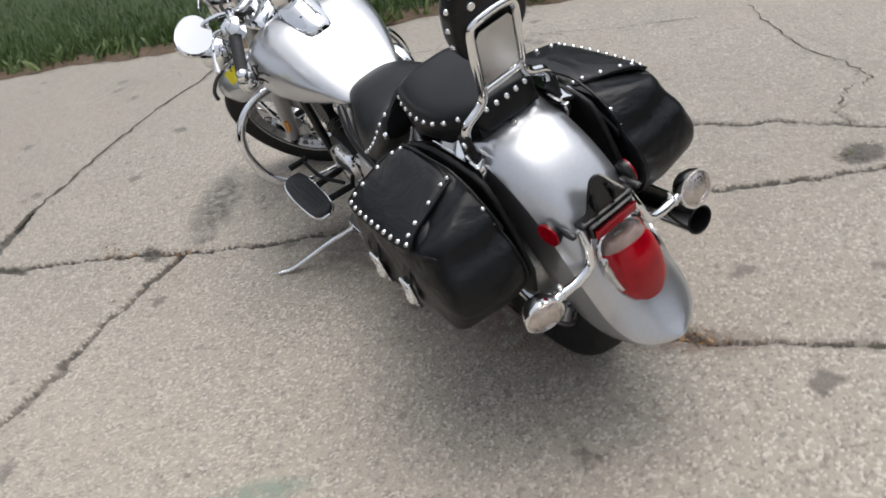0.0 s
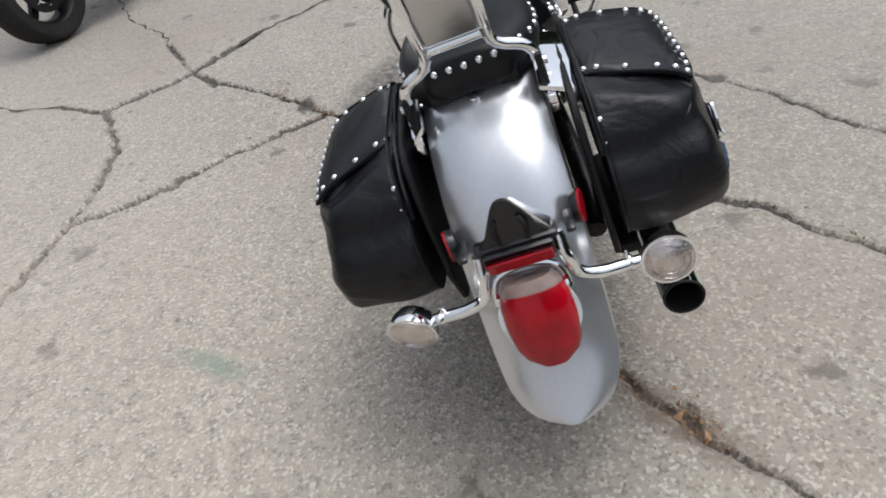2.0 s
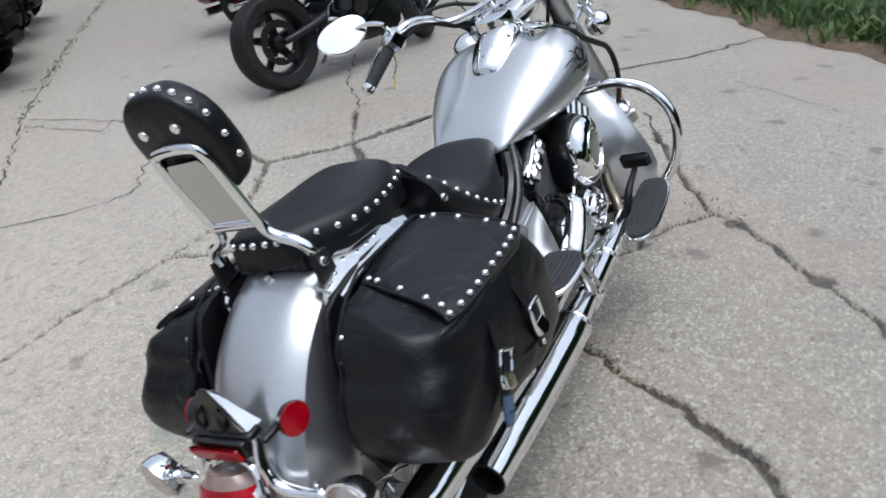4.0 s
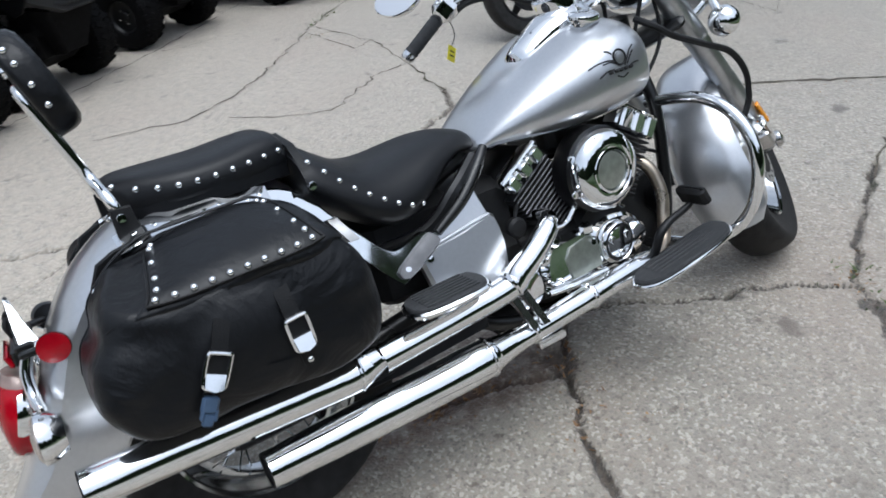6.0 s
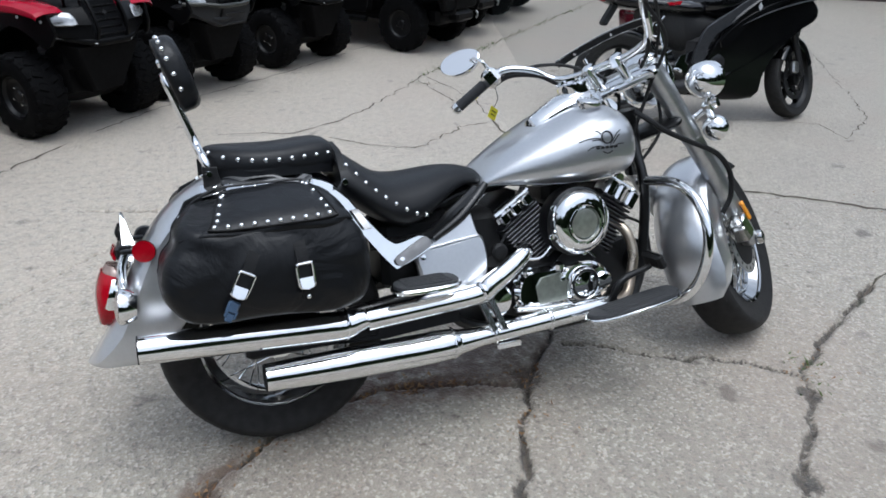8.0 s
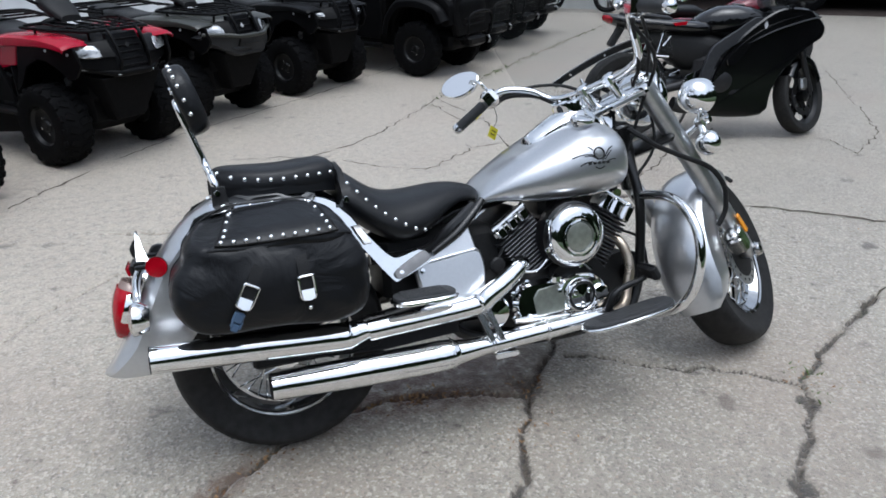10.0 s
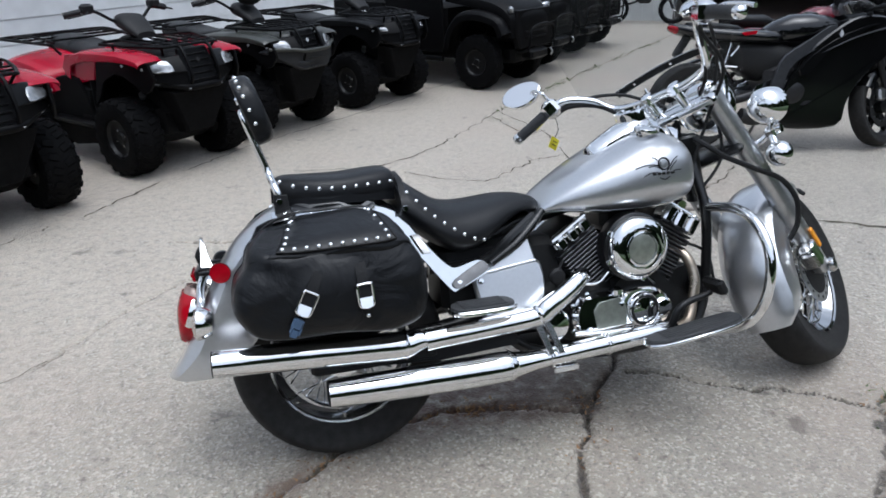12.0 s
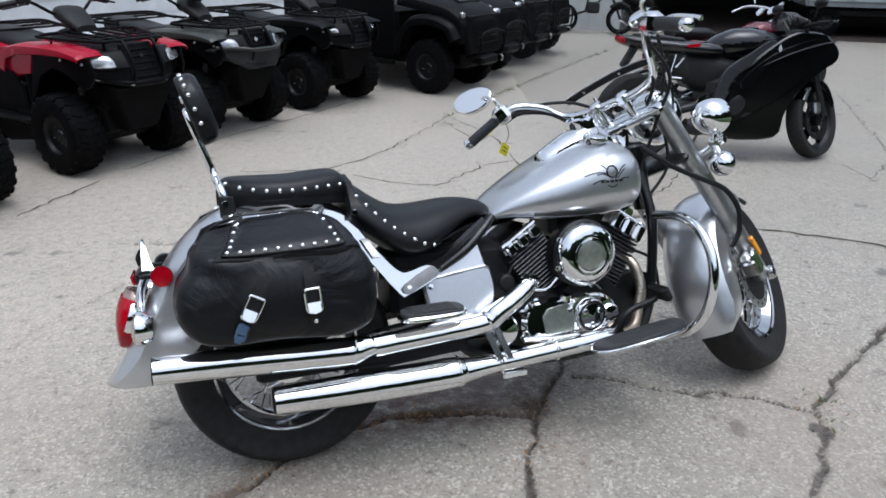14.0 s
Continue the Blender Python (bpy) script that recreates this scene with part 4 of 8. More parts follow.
def saddlebag(s):
    ys = [BAG_IN, 0.166, 0.170, 0.180, 0.20, 0.23, 0.25, 0.265, 0.28, 0.295, 0.31, 0.32, 0.33, 0.342, 0.351, 0.358, 0.3615]
    lid_y, lid_z = np.array(BAG_LID).T
    rings = []
    for y in ys:
        r = []
        for x, z in bag_ring(y):
            yy = bag_out(y, z)
            f = float(np.clip((y - 0.28) / 0.05, 0, 1))
            yy += f * (0.005 * math.sin(x * 17 + z * 13) + 0.0035 * math.sin(x * 46 + 2.2 * math.sin(z * 31 + s)) * math.sin(z * 37 + x * 9 + s) - 0.003 * math.exp(-(((z - 0.605) / 0.02) ** 2)))
            z = min(z, float(np.interp(yy, lid_y, lid_z)) - 0.008 - 0.012 * float(np.clip((abs(x - 0.04) - 0.10) / 0.08, 0, 1)) - lid_drop(x, z))
            r.append((x, s * yy, z))
        rings.append(r)
    bag = part("saddlebag", [loft(rings)], LEATHER, bike, "black leather saddlebag with a studded flap and buckled straps", 70)
    # the lid: a soft cap over the whole top that overhangs the body
    prof = BAG_LID
    pq = spline(prof, 3)
    ends = spline([(-0.180, 0.628), (-0.177, 0.640), (-0.160, 0.659), (-0.134, 0.682), (-0.100, 0.704), (-0.050, 0.722), (0.0, 0.728), (0.05, 0.730), (0.10, 0.728), (0.150, 0.718), (0.186, 0.700), (0.210, 0.676), (0.225, 0.653), (0.232, 0.628)], 3)
    outer = []
    for k, (y, z) in enumerate(list(pq) + [(0.334, 0.637), (0.333, 0.631)]):
        f = min(1.0, k / (len(pq) - 1))
        row = []
        for x, ez in ends:
            sag = 0.004 * math.sin(x * 31 + s) * math.sin(y * 60)
            zz = 0.636 + (z - 0.636) * (ez - 0.628) / 0.100 - lid_drop(x, z)
            row.append((0.026 + (x - 0.026) * (0.985 - 0.115 * f**5), s * (y - 0.001 - 0.030 * f**2 * abs((x - 0.026) / 0.21) ** 5), zz + sag))
        outer.append(row)
    inner = [[(0.026 + (x - 0.026) * 0.985, yy - s * 0.003, z - 0.003) for x, yy, z in r] for r in outer]
    part("lid", [loft([np.array(list(o) + list(i)[::-1]) for o, i in zip(outer, inner)])], LEATHER, bag, "soft overhanging leather lid", 70)
    # the studded flap lies on the lid
    us = np.linspace(0, 1, 13)
    outer = []
    for k, (y, z) in enumerate(pq):
        f = k / (len(pq) - 1)
        x0, x1 = -0.058 - 0.046 * f, 0.140 + 0.042 * f
        outer.append([(x0 + (x1 - x0) * u, s * (y + 0.004 - 0.011 * f * (2 * u - 1) ** 4), z + 0.004 - 0.014 * (2 * u - 1) ** 4 * (1 - f) + 0.004 * f * (2 * u - 1) ** 6 - lid_drop(x0 + (x1 - x0) * u, z)) for u in us])
    inner = [[(x, yy - s * 0.004, z - 0.005) for x, yy, z in r] for r in outer]
    part("flap", [loft([np.array(list(o) + list(i)[::-1]) for o, i in zip(outer, inner)])], LEATHER, bag, "studded leather bag flap", 70)
    part("flap_piping", [tube([o[0] for o in outer] + outer[-1][1:-1] + [o[-1] for o in outer[::-1]], 0.0028, 6, 1)], STRAP, bag)
    low = np.array(outer[-3])
    pts = []
    for x in np.linspace(-0.089, 0.163, 10):
        pts.append(((x, float(np.interp(x, low[:, 0], low[:, 1])) + s * 0.001, float(np.interp(x, low[:, 0], low[:, 2]))), (0, s, 0.45)))
    for f0 in (0.80, 0.62, 0.45, 0.28, 0.12):
        o = np.array(outer[int(f0 * (len(pq) - 1))])
        for a, b in ((0, 1), (-1, -2)):
            p = o[a] * 0.45 + o[b] * 0.55
            pts.append(((p[0], p[1] + s * 0.001, p[2]), (0, s * (0.25 + f0 * 0.7), 1.0 - f0 * 0.5)))
    studs(bag, pts)
    # rivets on the back seam of the bag
    studs(bag, [((-0.155, s * 0.172, 0.662), (-0.8, 0, 0.5)), ((-0.172, s * 0.172, 0.632), (-0.9, 0, 0.4))])
    # two straps with buckles
    for x, lean, clip in ((-0.050, -30 if s < 0 else 8, s < 0), (0.088, 3, False)):
        m = pose(x, s * 0.347, 0.530, 0, -lean, 0)
        bm_ = m @ Matrix.Diagonal((0.84, 1, 0.84, 1))
        strap_pts = [[(-0.013, 0, 0.122), (0.013, 0, 0.122)], [(-0.013, 0, 0.084), (0.013, 0, 0.084)], [(-0.013, 0, 0.07), (0.013, 0, 0.07)], [(-0.013, 0, 0.02), (0.013, 0, 0.02)], [(-0.013, 0, -0.03), (0.013, 0, -0.03)], [(-0.011, 0, -0.055), (0.011, 0, -0.055)]]
        off = [-0.036, -0.0195, -0.013, 0.003, 0.005, 0.003]
        rows = []
        for (a, b), o in zip(strap_pts, off):
            rows.append([(a[0], s * o, a[2]), (b[0], s * o, b[2]), (b[0], s * (o + 0.004), b[2]), (a[0], s * (o + 0.004), a[2])])
        part("strap", [moved(loft(rows), m)], STRAP, bag, "leather closing strap")
        o2 = [(-0.017, 0.034), (0.017, 0.034), (0.021, 0.028), (0.021, -0.010), (0.018, -0.030), (0.0, -0.034), (-0.018, -0.030), (-0.021, -0.010), (-0.021, 0.028)]
        bk = [tube([(a, s * 0.011, b) for a, b in o2 + [o2[0]]], 0.0042, 8, 3), plate([(-0.019, -0.004), (0.019, -0.004), (0.018, -0.030), (0.0, -0.036), (-0.018, -0.030)], 0.005, lambda a, b, c: (a, s * (0.008 + c - 0.30 * (b + 0.004)), b), 0.001)]
        part("buckle", [moved(g, bm_) for g in bk], CHROME, bag, "chrome roller buckle")
        share("strap_rivet", stud_mesh, bag, m @ toward((0, s * 0.006, -0.050), (0, s, 0)))
        if clip:
            part("side_release_clip", [moved(box((0.0, s * 0.010, -0.052), (0.026, 0.011, 0.028), 0.004), m), moved(box((0.002, s * 0.010, -0.076), (0.018, 0.008, 0.022), 0.003), m), moved(box((-0.008, s * 0.010, -0.068), (0.006, 0.009, 0.020), 0.002), m), moved(box((0.012, s * 0.010, -0.068), (0.006, 0.009, 0.020), 0.002), m)], BLUE_CLIP, bag, "blue-grey plastic side-release clip")
    part("back_piping", [tube([(x, s * (bag_out(0.168, z)), min(z, 0.722)) for x, z in np.vstack([bag_ring(0.170), bag_ring(0.170)[:1]])], 0.003, 6, 1)], SEAT, bag)
    # flat back panel of the bag against the fender, drawn lower as black shadow
    part("back_panel_shade", [plate([(-0.16, 0.40), (0.20, 0.385), (0.21, 0.64), (0.10, 0.715), (-0.07, 0.715), (-0.16, 0.66)], 0.012, lambda a, b, c: (a, s * (0.136 + c), b), 0.003, 3)], STRAP, bag)


for s in (-1, 1):
    saddlebag(s)
# tail light, plate bracket, rear signals
tail = part("tail_light", [lathe([(0.064, -0.020), (0.066, -0.002), (0.064, 0.006)], (-0.335, 0, 0.475), (-0.90, 0, 0.34), 32)], CHROME, bike, "chrome-backed tail light")


def lens_rows(z0, z1, out, rows=9, m=24, base=(-0.325, 0.0, 0.47)):
    """A bulging lens between two heights of a shield-shaped outline."""
    ax, up = np.array([-0.90, 0, 0.36]), np.array([0.36, 0, 0.93])
    res = []
    for v in np.linspace(z0, z1, rows):
        w = float(np.interp(v, [-0.085, -0.075, -0.05, -0.01, 0.03, 0.055, 0.066], [0.022, 0.040, 0.052, 0.058, 0.056, 0.047, 0.037]))
        r = []
        for a in np.linspace(0, math.pi, m):
            o = out * float(np.interp(v, [-0.085, -0.04, 0.0, 0.066], [0.55, 0.82, 1.0, 1.22])) * math.sin(a) ** 0.7 * (1 - 0.35 * ((v + 0.01) / 0.085) ** 2)
            r.append(np.array(base) + up * v + ax * (o + 0.004) + np.array([0, w * math.cos(a), 0]))
        for a in np.linspace(math.pi, 0, m):
            r.append(np.array(base) + up * v - ax * 0.012 + np.array([0, w * math.cos(a), 0]))
        res.append(r)
    return loft(res)


part("red_lens", [lens_rows(-0.085, 0.047, 0.048)], RED_LENS, tail, "red tail light lens")
part("clear_lens", [lens_rows(0.047, 0.066, 0.044, 4)], CLOUDY_LENS, tail, "cloudy clear upper lens")
part("lens_trim", [tube([(-0.318, -0.058, 0.500), (-0.309, -0.053, 0.528), (-0.304, -0.038, 0.544), (-0.302, 0, 0.551), (-0.304, 0.038, 0.544), (-0.309, 0.053, 0.528), (-0.318, 0.058, 0.500)], 0.0055, 8)], CHROME, tail)
bracket = part("plate_bracket", [plate([(-0.050, 0.0), (0.050, 0.0), (0.040, 0.020), (0.026, 0.048), (0.010, 0.072), (-0.010, 0.072), (-0.026, 0.048), (-0.040, 0.020)], 0.007, lambda a, b, c: (-0.290 + b * 0.10 - c, a, 0.592 + b), 0.002, 3), box((-0.286, 0, 0.588), (0.03, 0.13, 0.014), 0.003), box((-0.300, 0, 0.572), (0.02, 0.11, 0.03), 0.003)], BLACK, bike, "black number plate bracket without a plate")
for y in (-0.022, 0.022):
    part("bracket_clip", [tube([(-0.298, y, 0.602), (-0.302, y * 1.1, 0.622), (-0.296, y * 0.8, 0.636)], 0.004, 8)], MATT, bracket)
part("bracket_flange", [plate([(0.0, 0.0), (0.030, 0.0), (0.016, 0.034), (0.004, 0.070), (-0.004, 0.074)], 0.004, lambda a, b, c: (-0.292 + a + b * 0.10, -0.056 + b * 0.62 - c, 0.592 + b), 0.001)], CHROME, bracket, "bright bracket flange")
part("bar_reflector", [box((-0.316, 0, 0.570), (0.008, 0.104, 0.025), 0.003, Euler((0, radians(-14), 0)).to_matrix())], RED_LENS, bike, "red bar reflector")
for s in (-1, 1):
    facing = (-1, 0, 0.12) if s < 0 else (-1, 0.22, -0.20)
    sig = part("turn_signal", [lathe([(0.010, -0.034), (0.030, -0.028), (0.040, -0.010), (0.0425, 0.004), (0.0425, 0.009), (0.038, 0.010)], (-0.300, s * 0.208, 0.484), facing, 32)], CHROME, bike, "chrome bullet turn signal with a clear lens")
    part("lens", [lathe([(0.039, 0.006), (0.038, 0.011), (0.030, 0.016), (0.029, 0.0145), (0.020, 0.0185), (0.019, 0.017), (0.010, 0.020), (0.0, 0.0205)], (-0.300, s * 0.208, 0.484), facing, 32)], CLEAR_LENS, sig, "clear ribbed signal lens")
    part("stalk", [tube([(-0.285, s * 0.062, 0.580), (-0.300, s * 0.066, 0.545), (-0.303, s * 0.078, 0.508), (-0.300, s * 0.110, 0.492), (-0.296, s * 0.150, 0.488), (-0.293, s * 0.185, 0.485)], 0.0105, 12), ring((-0.295, s * 0.155, 0.488), (0, 1, 0), 0.011, 0.003, 16, 6), tube([(-0.295, s * 0.15, 0.497), (-0.295, s * 0.15, 0.512)], 0.004, 6)], CHROME, sig)
    rf = part("round_reflector", [lathe([(0.0, -0.012), (0.024, -0.012), (0.027, -0.004), (0.027, 0.0), (0.0, 0.0)], (-0.244, s * 0.106, 0.583), (-0.15, s, 0), 24), box((-0.272, s * 0.085, 0.583), (0.05, 0.014, 0.012), 0.003)], BLACK, bike, "round red side reflector on a black stalk")
    part("reflector_lens", [lathe([(0.026, -0.002), (0.026, 0.004), (0.0, 0.0055)], (-0.244, s * 0.106, 0.583), (-0.15, s, 0), 24)], RED_LENS, rf, "red reflector lens")

# frame
part("frame", [tube([(1.19, 0, 0.80), (1.205, 0, 0.72), (1.225, 0.0, 0.60)], 0.030, 12), tube([(1.19, -0.03, 0.72), (1.203, -0.075, 0.58), (1.196, -0.085, 0.42), (1.17, -0.09, 0.27), (1.09, -0.10, 0.205), (0.80, -0.11, 0.195), (0.55, -0.11, 0.26), (0.50, -0.10, 0.42)], 0.0165, 10), tube([(1.19, 0.03, 0.72), (1.203, 0.075, 0.58), (1.196, 0.085, 0.42), (1.17, 0.09, 0.27), (1.09, 0.10, 0.205), (0.80, 0.11, 0.195), (0.55, 0.11, 0.26), (0.50, 0.10, 0.42)], 0.0165, 10),
               tube([(1.17, 0, 0.78), (1.0, 0, 0.70), (0.75, 0, 0.63), (0.60, 0, 0.60), (0.45, 0, 0.52), (0.38, 0, 0.42)], 0.024, 10), tube([(0.62, -0.11, 0.63), (0.54, -0.14, 0.585), (0.45, -0.135, 0.525), (0.30, -0.12, 0.52)], 0.015, 8), tube([(0.62, 0.11, 0.63), (0.54, 0.14, 0.585), (0.45, 0.135, 0.525), (0.30, 0.12, 0.52)], 0.015, 8)], BLACK, bike, "black tubular steel frame")
for s in (-1, 1):
    sc = part("side_cover", [plate([(0.415, 0.493), (0.455, 0.499), (0.53, 0.506), (0.605, 0.513), (0.622, 0.49), (0.626, 0.45), (0.620, 0.415), (0.602, 0.372), (0.569, 0.342), (0.50, 0.338), (0.448, 0.342), (0.427, 0.39), (0.418, 0.442)], 0.032, lambda a, b, c, s=s: (a, s * (0.128 + c + 0.24 * (0.50 - b) - 0.9 * max(0, a - 0.585) ** 1.3), b), 0.008, 2)], SILVER, bike, "silver side cover")
    part("cover_top", [plate([(0.428, 0.496), (0.446, 0.514), (0.52, 0.556), (0.588, 0.592), (0.598, 0.57), (0.608, 0.505)], 0.026, lambda a, b, c, s=s: (a, s * (0.127 + c - 0.42 * (b - 0.50) - 0.9 * max(0, a - 0.585) ** 1.3), b), 0.006)], SILVER, sc, "slanted silver upper facet")
    part("cover_crease", [tube([(0.418, s * 0.159, 0.494), (0.50, s * 0.158, 0.504), (0.60, s * 0.153, 0.513)], 0.0035, 6)], SILVER, sc)
    bolts(sc, [((0.433, s * 0.166, 0.477), (0, s, 0.24))])
    part("frame_cover", [tube([(0.645, s * 0.118, 0.645), (0.605, s * 0.135, 0.610), (0.545, s * 0.15, 0.563), (0.47, s * 0.155, 0.520)], [0.010, 0.014, 0.014, 0.010], 10)], BLACK, bike, "black frame tube cover")

part("battery_box", [box((0.455, 0, 0.475), (0.23, 0.19, 0.20), 0.02), box((0.52, 0, 0.36), (0.16, 0.16, 0.12), 0.02), box((0.655, 0, 0.45), (0.12, 0.18, 0.22), 0.02)], MATT, bike, "black plastic battery box under the seat")

# engine: V-twin
engine = part("engine", [box((0.86, 0, 0.33), (0.36, 0.24, 0.20), 0.03), box((0.70, 0, 0.36), (0.18, 0.20, 0.16), 0.03), lathe([(0.11, -0.13), (0.12, -0.10), (0.12, 0.10), (0.11, 0.13)], (0.93, 0, 0.335), (0, 1, 0), 32)], ENGINE, bike, "black V-twin engine with chrome covers")


def cylinder(foot, lean, name, high):
    """A finned cylinder, leaning by degrees from the vertical, with its head and chrome cover."""
    m = pose(*foot, 0, lean, 0)
    cyl = part(name, [moved(lathe([(0.062, 0.0), (0.062, 0.20)], (0, 0, 0), (0, 0, 1), 24), m), moved(box((0, 0, 0.228), (0.12, 0.17, 0.06), 0.015), m)], ENGINE, bike, "black finned engine cylinder")
    for k in range(15):
        z = 0.040 + k * 0.0118
        part("fin", [moved(plate([(-0.066, -0.105), (0.066, -0.105), (0.072, -0.09), (0.072, 0.09), (0.066, 0.105), (-0.066, 0.105), (-0.072, 0.09), (-0.072, -0.09)], 0.0048, lambda a, b, c, z=z: (a, b, z + c), 0.0018), m)], FIN_EDGE, cyl)
    for s in (-1, 1):
        head = part("head_cover", [moved(box((0, s * 0.085, 0.240), (0.128, 0.058, high), 0.010), m)], CHROME, cyl, "chrome cylinder head cover")
        for k in (-0.043, 0.0, 0.043):
            part("cover_rib", [moved(box((k, s * 0.112, 0.240), (0.032, 0.022, high + 0.002), 0.006), m)], CHROME, head)
        part("cover_rail", [moved(tube([(-0.062, s * 0.108, 0.240 + high * 0.55), (0.062, s * 0.108, 0.240 + high * 0.55)], 0.006, 8), m)], CHROME, head)
    return cyl


rear_cyl = cylinder((0.86, 0.0, 0.37), -33, "rear_cylinder", 0.036)
front_cyl = cylinder((0.95, 0.0, 0.37), 33, "front_cylinder", 0.052)
air = part("air_cleaner", [lathe([(0.093, -0.055), (0.099, -0.045), (0.099, 0.0), (0.093, 0.004)], (0.900, -0.160, 0.520), (0.02, -1, 0.0), 44), box((0.90, -0.10, 0.53), (0.12, 0.08, 0.10), 0.02)], BLACK, bike, "round air cleaner with a chrome cover")
part("air_cleaner_cover", [lathe([(0.092, 0.0), (0.0925, 0.010), (0.090, 0.022), (0.083, 0.033), (0.070, 0.039), (0.060, 0.0405), (0.057, 0.036), (0.054, 0.036), (0.051, 0.041), (0.046, 0.042), (0.043, 0.035), (0.0, 0.034)], (0.900, -0.162, 0.520), (0.02, -1, 0.0), 56)], CHROME, air, "polished chrome round air cleaner cover")
part("cover_insert", [lathe([(0.042, 0.0), (0.042, 0.004), (0.036, 0.006), (0.0, 0.0065)], (0.900, -0.197, 0.520), (0.02, -1, -0.03), 40)], GREEN_REFLECTION, air, "round insert with a grey-green reflection in its colour")
bolts(air, [((0.900 + 0.094 * math.cos(a), -0.166, 0.520 + 0.094 * math.sin(a)), (0, -1, 0)) for a in (2.6, 3.5, 4.9, 0.2)])
part("clutch_cover", [lathe([(0.050, -0.02), (0.0535, 0.0), (0.052, 0.012), (0.046, 0.018), (0.042, 0.013), (0.039, 0.013), (0.036, 0.017), (0.0, 0.020)], (0.923, -0.146, 0.330), (0, -1, 0.0), 40), plate([(0.860, 0.372), (0.90, 0.395), (0.96, 0.390), (1.005, 0.360), (1.022, 0.32), (1.005, 0.282), (0.95, 0.262), (0.87, 0.270), (0.852, 0.32)], 0.030, lambda a, b, c: (a, -0.118 - c, b), 0.008, 3), lathe([(0.030, -0.01), (0.030, 0.006), (0.024, 0.012), (0.0, 0.014)], (0.990, -0.146, 0.325), (0, -1, 0.0), 28)], CHROME, engine, "chrome clutch cover")
bolts(engine, [((0.923 + 0.027 * math.cos(a), -0.164, 0.330 + 0.027 * math.sin(a)), (0, -1, 0)) for a in (0.5, 2.6, 4.7)])
gear = part("gear_cover", [plate([(0.704, 0.332), (0.716, 0.365), (0.738, 0.390), (0.80, 0.394), (0.866, 0.384), (0.880, 0.335), (0.875, 0.286), (0.82, 0.274), (0.75, 0.274), (0.712, 0.290)], 0.050, lambda a, b, c: (a, -0.096 - c - 0.10 * (0.335 - b), b), 0.014, 2), tube([(0.700, -0.152, 0.288), (0.79, -0.156, 0.278), (0.875, -0.156, 0.275)], 0.009, 10), box((0.845, -0.145, 0.392), (0.03, 0.03, 0.03), 0.008)], CHROME, engine, "chrome gearbox side cover")
part("cover_facet", [plate([(0.768, 0.343), (0.785, 0.366), (0.850, 0.374), (0.870, 0.350), (0.868, 0.292), (0.775, 0.290)], 0.006, lambda a, b, c: (a, -0.1445 - c - 0.10 * (0.335 - b), b), 0.002)], GREEN_REFLECTION, gear, "flat of the cover with reflected grey-green in its colour")
for x, z in ((0.70, 0.37), (0.70, 0.295), (0.745, 0.398), (0.83, 0.275), (0.852, 0.355), (0.76, 0.268)):
    bolts(engine, [((x, -0.150, z), (0, -1, 0.2))])
part("cover_groove", [ring((0.923, -0.1600, 0.330), (0, -1, 0), 0.0405, 0.0032, 36, 8)], MATT, engine)
part("left_engine_cover", [lathe([(0.085, -0.02), (0.088, 0.0), (0.080, 0.02), (0.05, 0.03), (0.0, 0.032)], (0.93, 0.135, 0.33), (0, 1, 0), 40), plate([(0.66, 0.37), (0.75, 0.41), (0.85, 0.40), (0.86, 0.28), (0.72, 0.25), (0.65, 0.29)], 0.04, lambda a, b, c: (a, 0.105 + c, b), 0.01, 3)], CHROME, engine, "chrome left engine cover")
part("engine_pipe", [tube([(0.735, -0.145, 0.43), (0.78, -0.155, 0.43), (0.82, -0.15, 0.46), (0.85, -0.13, 0.47)], 0.005, 8)], CHROME, engine)
part("engine_pipe", [tube([(0.87, -0.15, 0.44), (0.93, -0.15, 0.43), (0.97, -0.14, 0.40)], 0.005, 8)], CHROME, engine)
part("filler_cap", [lathe([(0.022, -0.01), (0.024, 0.006), (0.018, 0.012), (0.0, 0.013)], (0.665, -0.13, 0.46), (0, -1, 0), 20)], MATT, engine)
part("carburettor", [box((0.905, 0.0, 0.60), (0.12, 0.14, 0.09), 0.02), lathe([(0.04, -0.05), (0.045, 0.05)], (0.905, 0.08, 0.56), (0, 1, 0), 20)], ENGINE, engine)
for lead in ([(0.99, 0.10, 0.60), (1.0, 0.12, 0.66), (0.95, 0.06, 0.70)], [(0.77, 0.08, 0.62), (0.80, 0.12, 0.64), (0.9, 0.08, 0.66)], [(1.10, -0.06, 0.50), (1.20, -0.06, 0.45), (1.22, -0.07, 0.36)], [(0.70, -0.10, 0.50), (0.665, -0.12, 0.44), (0.70, -0.13, 0.36)]):
    part("ignition_lead", [tube(lead, 0.005, 6)], MATT, engine)
part("underplate", [box((0.85, 0, 0.215), (0.50, 0.16, 0.05), 0.01)], MATT, engine)

for ob in (engine, rear_cyl, front_cyl, air):
    ob.location = (0.0, -0.018, -0.005)

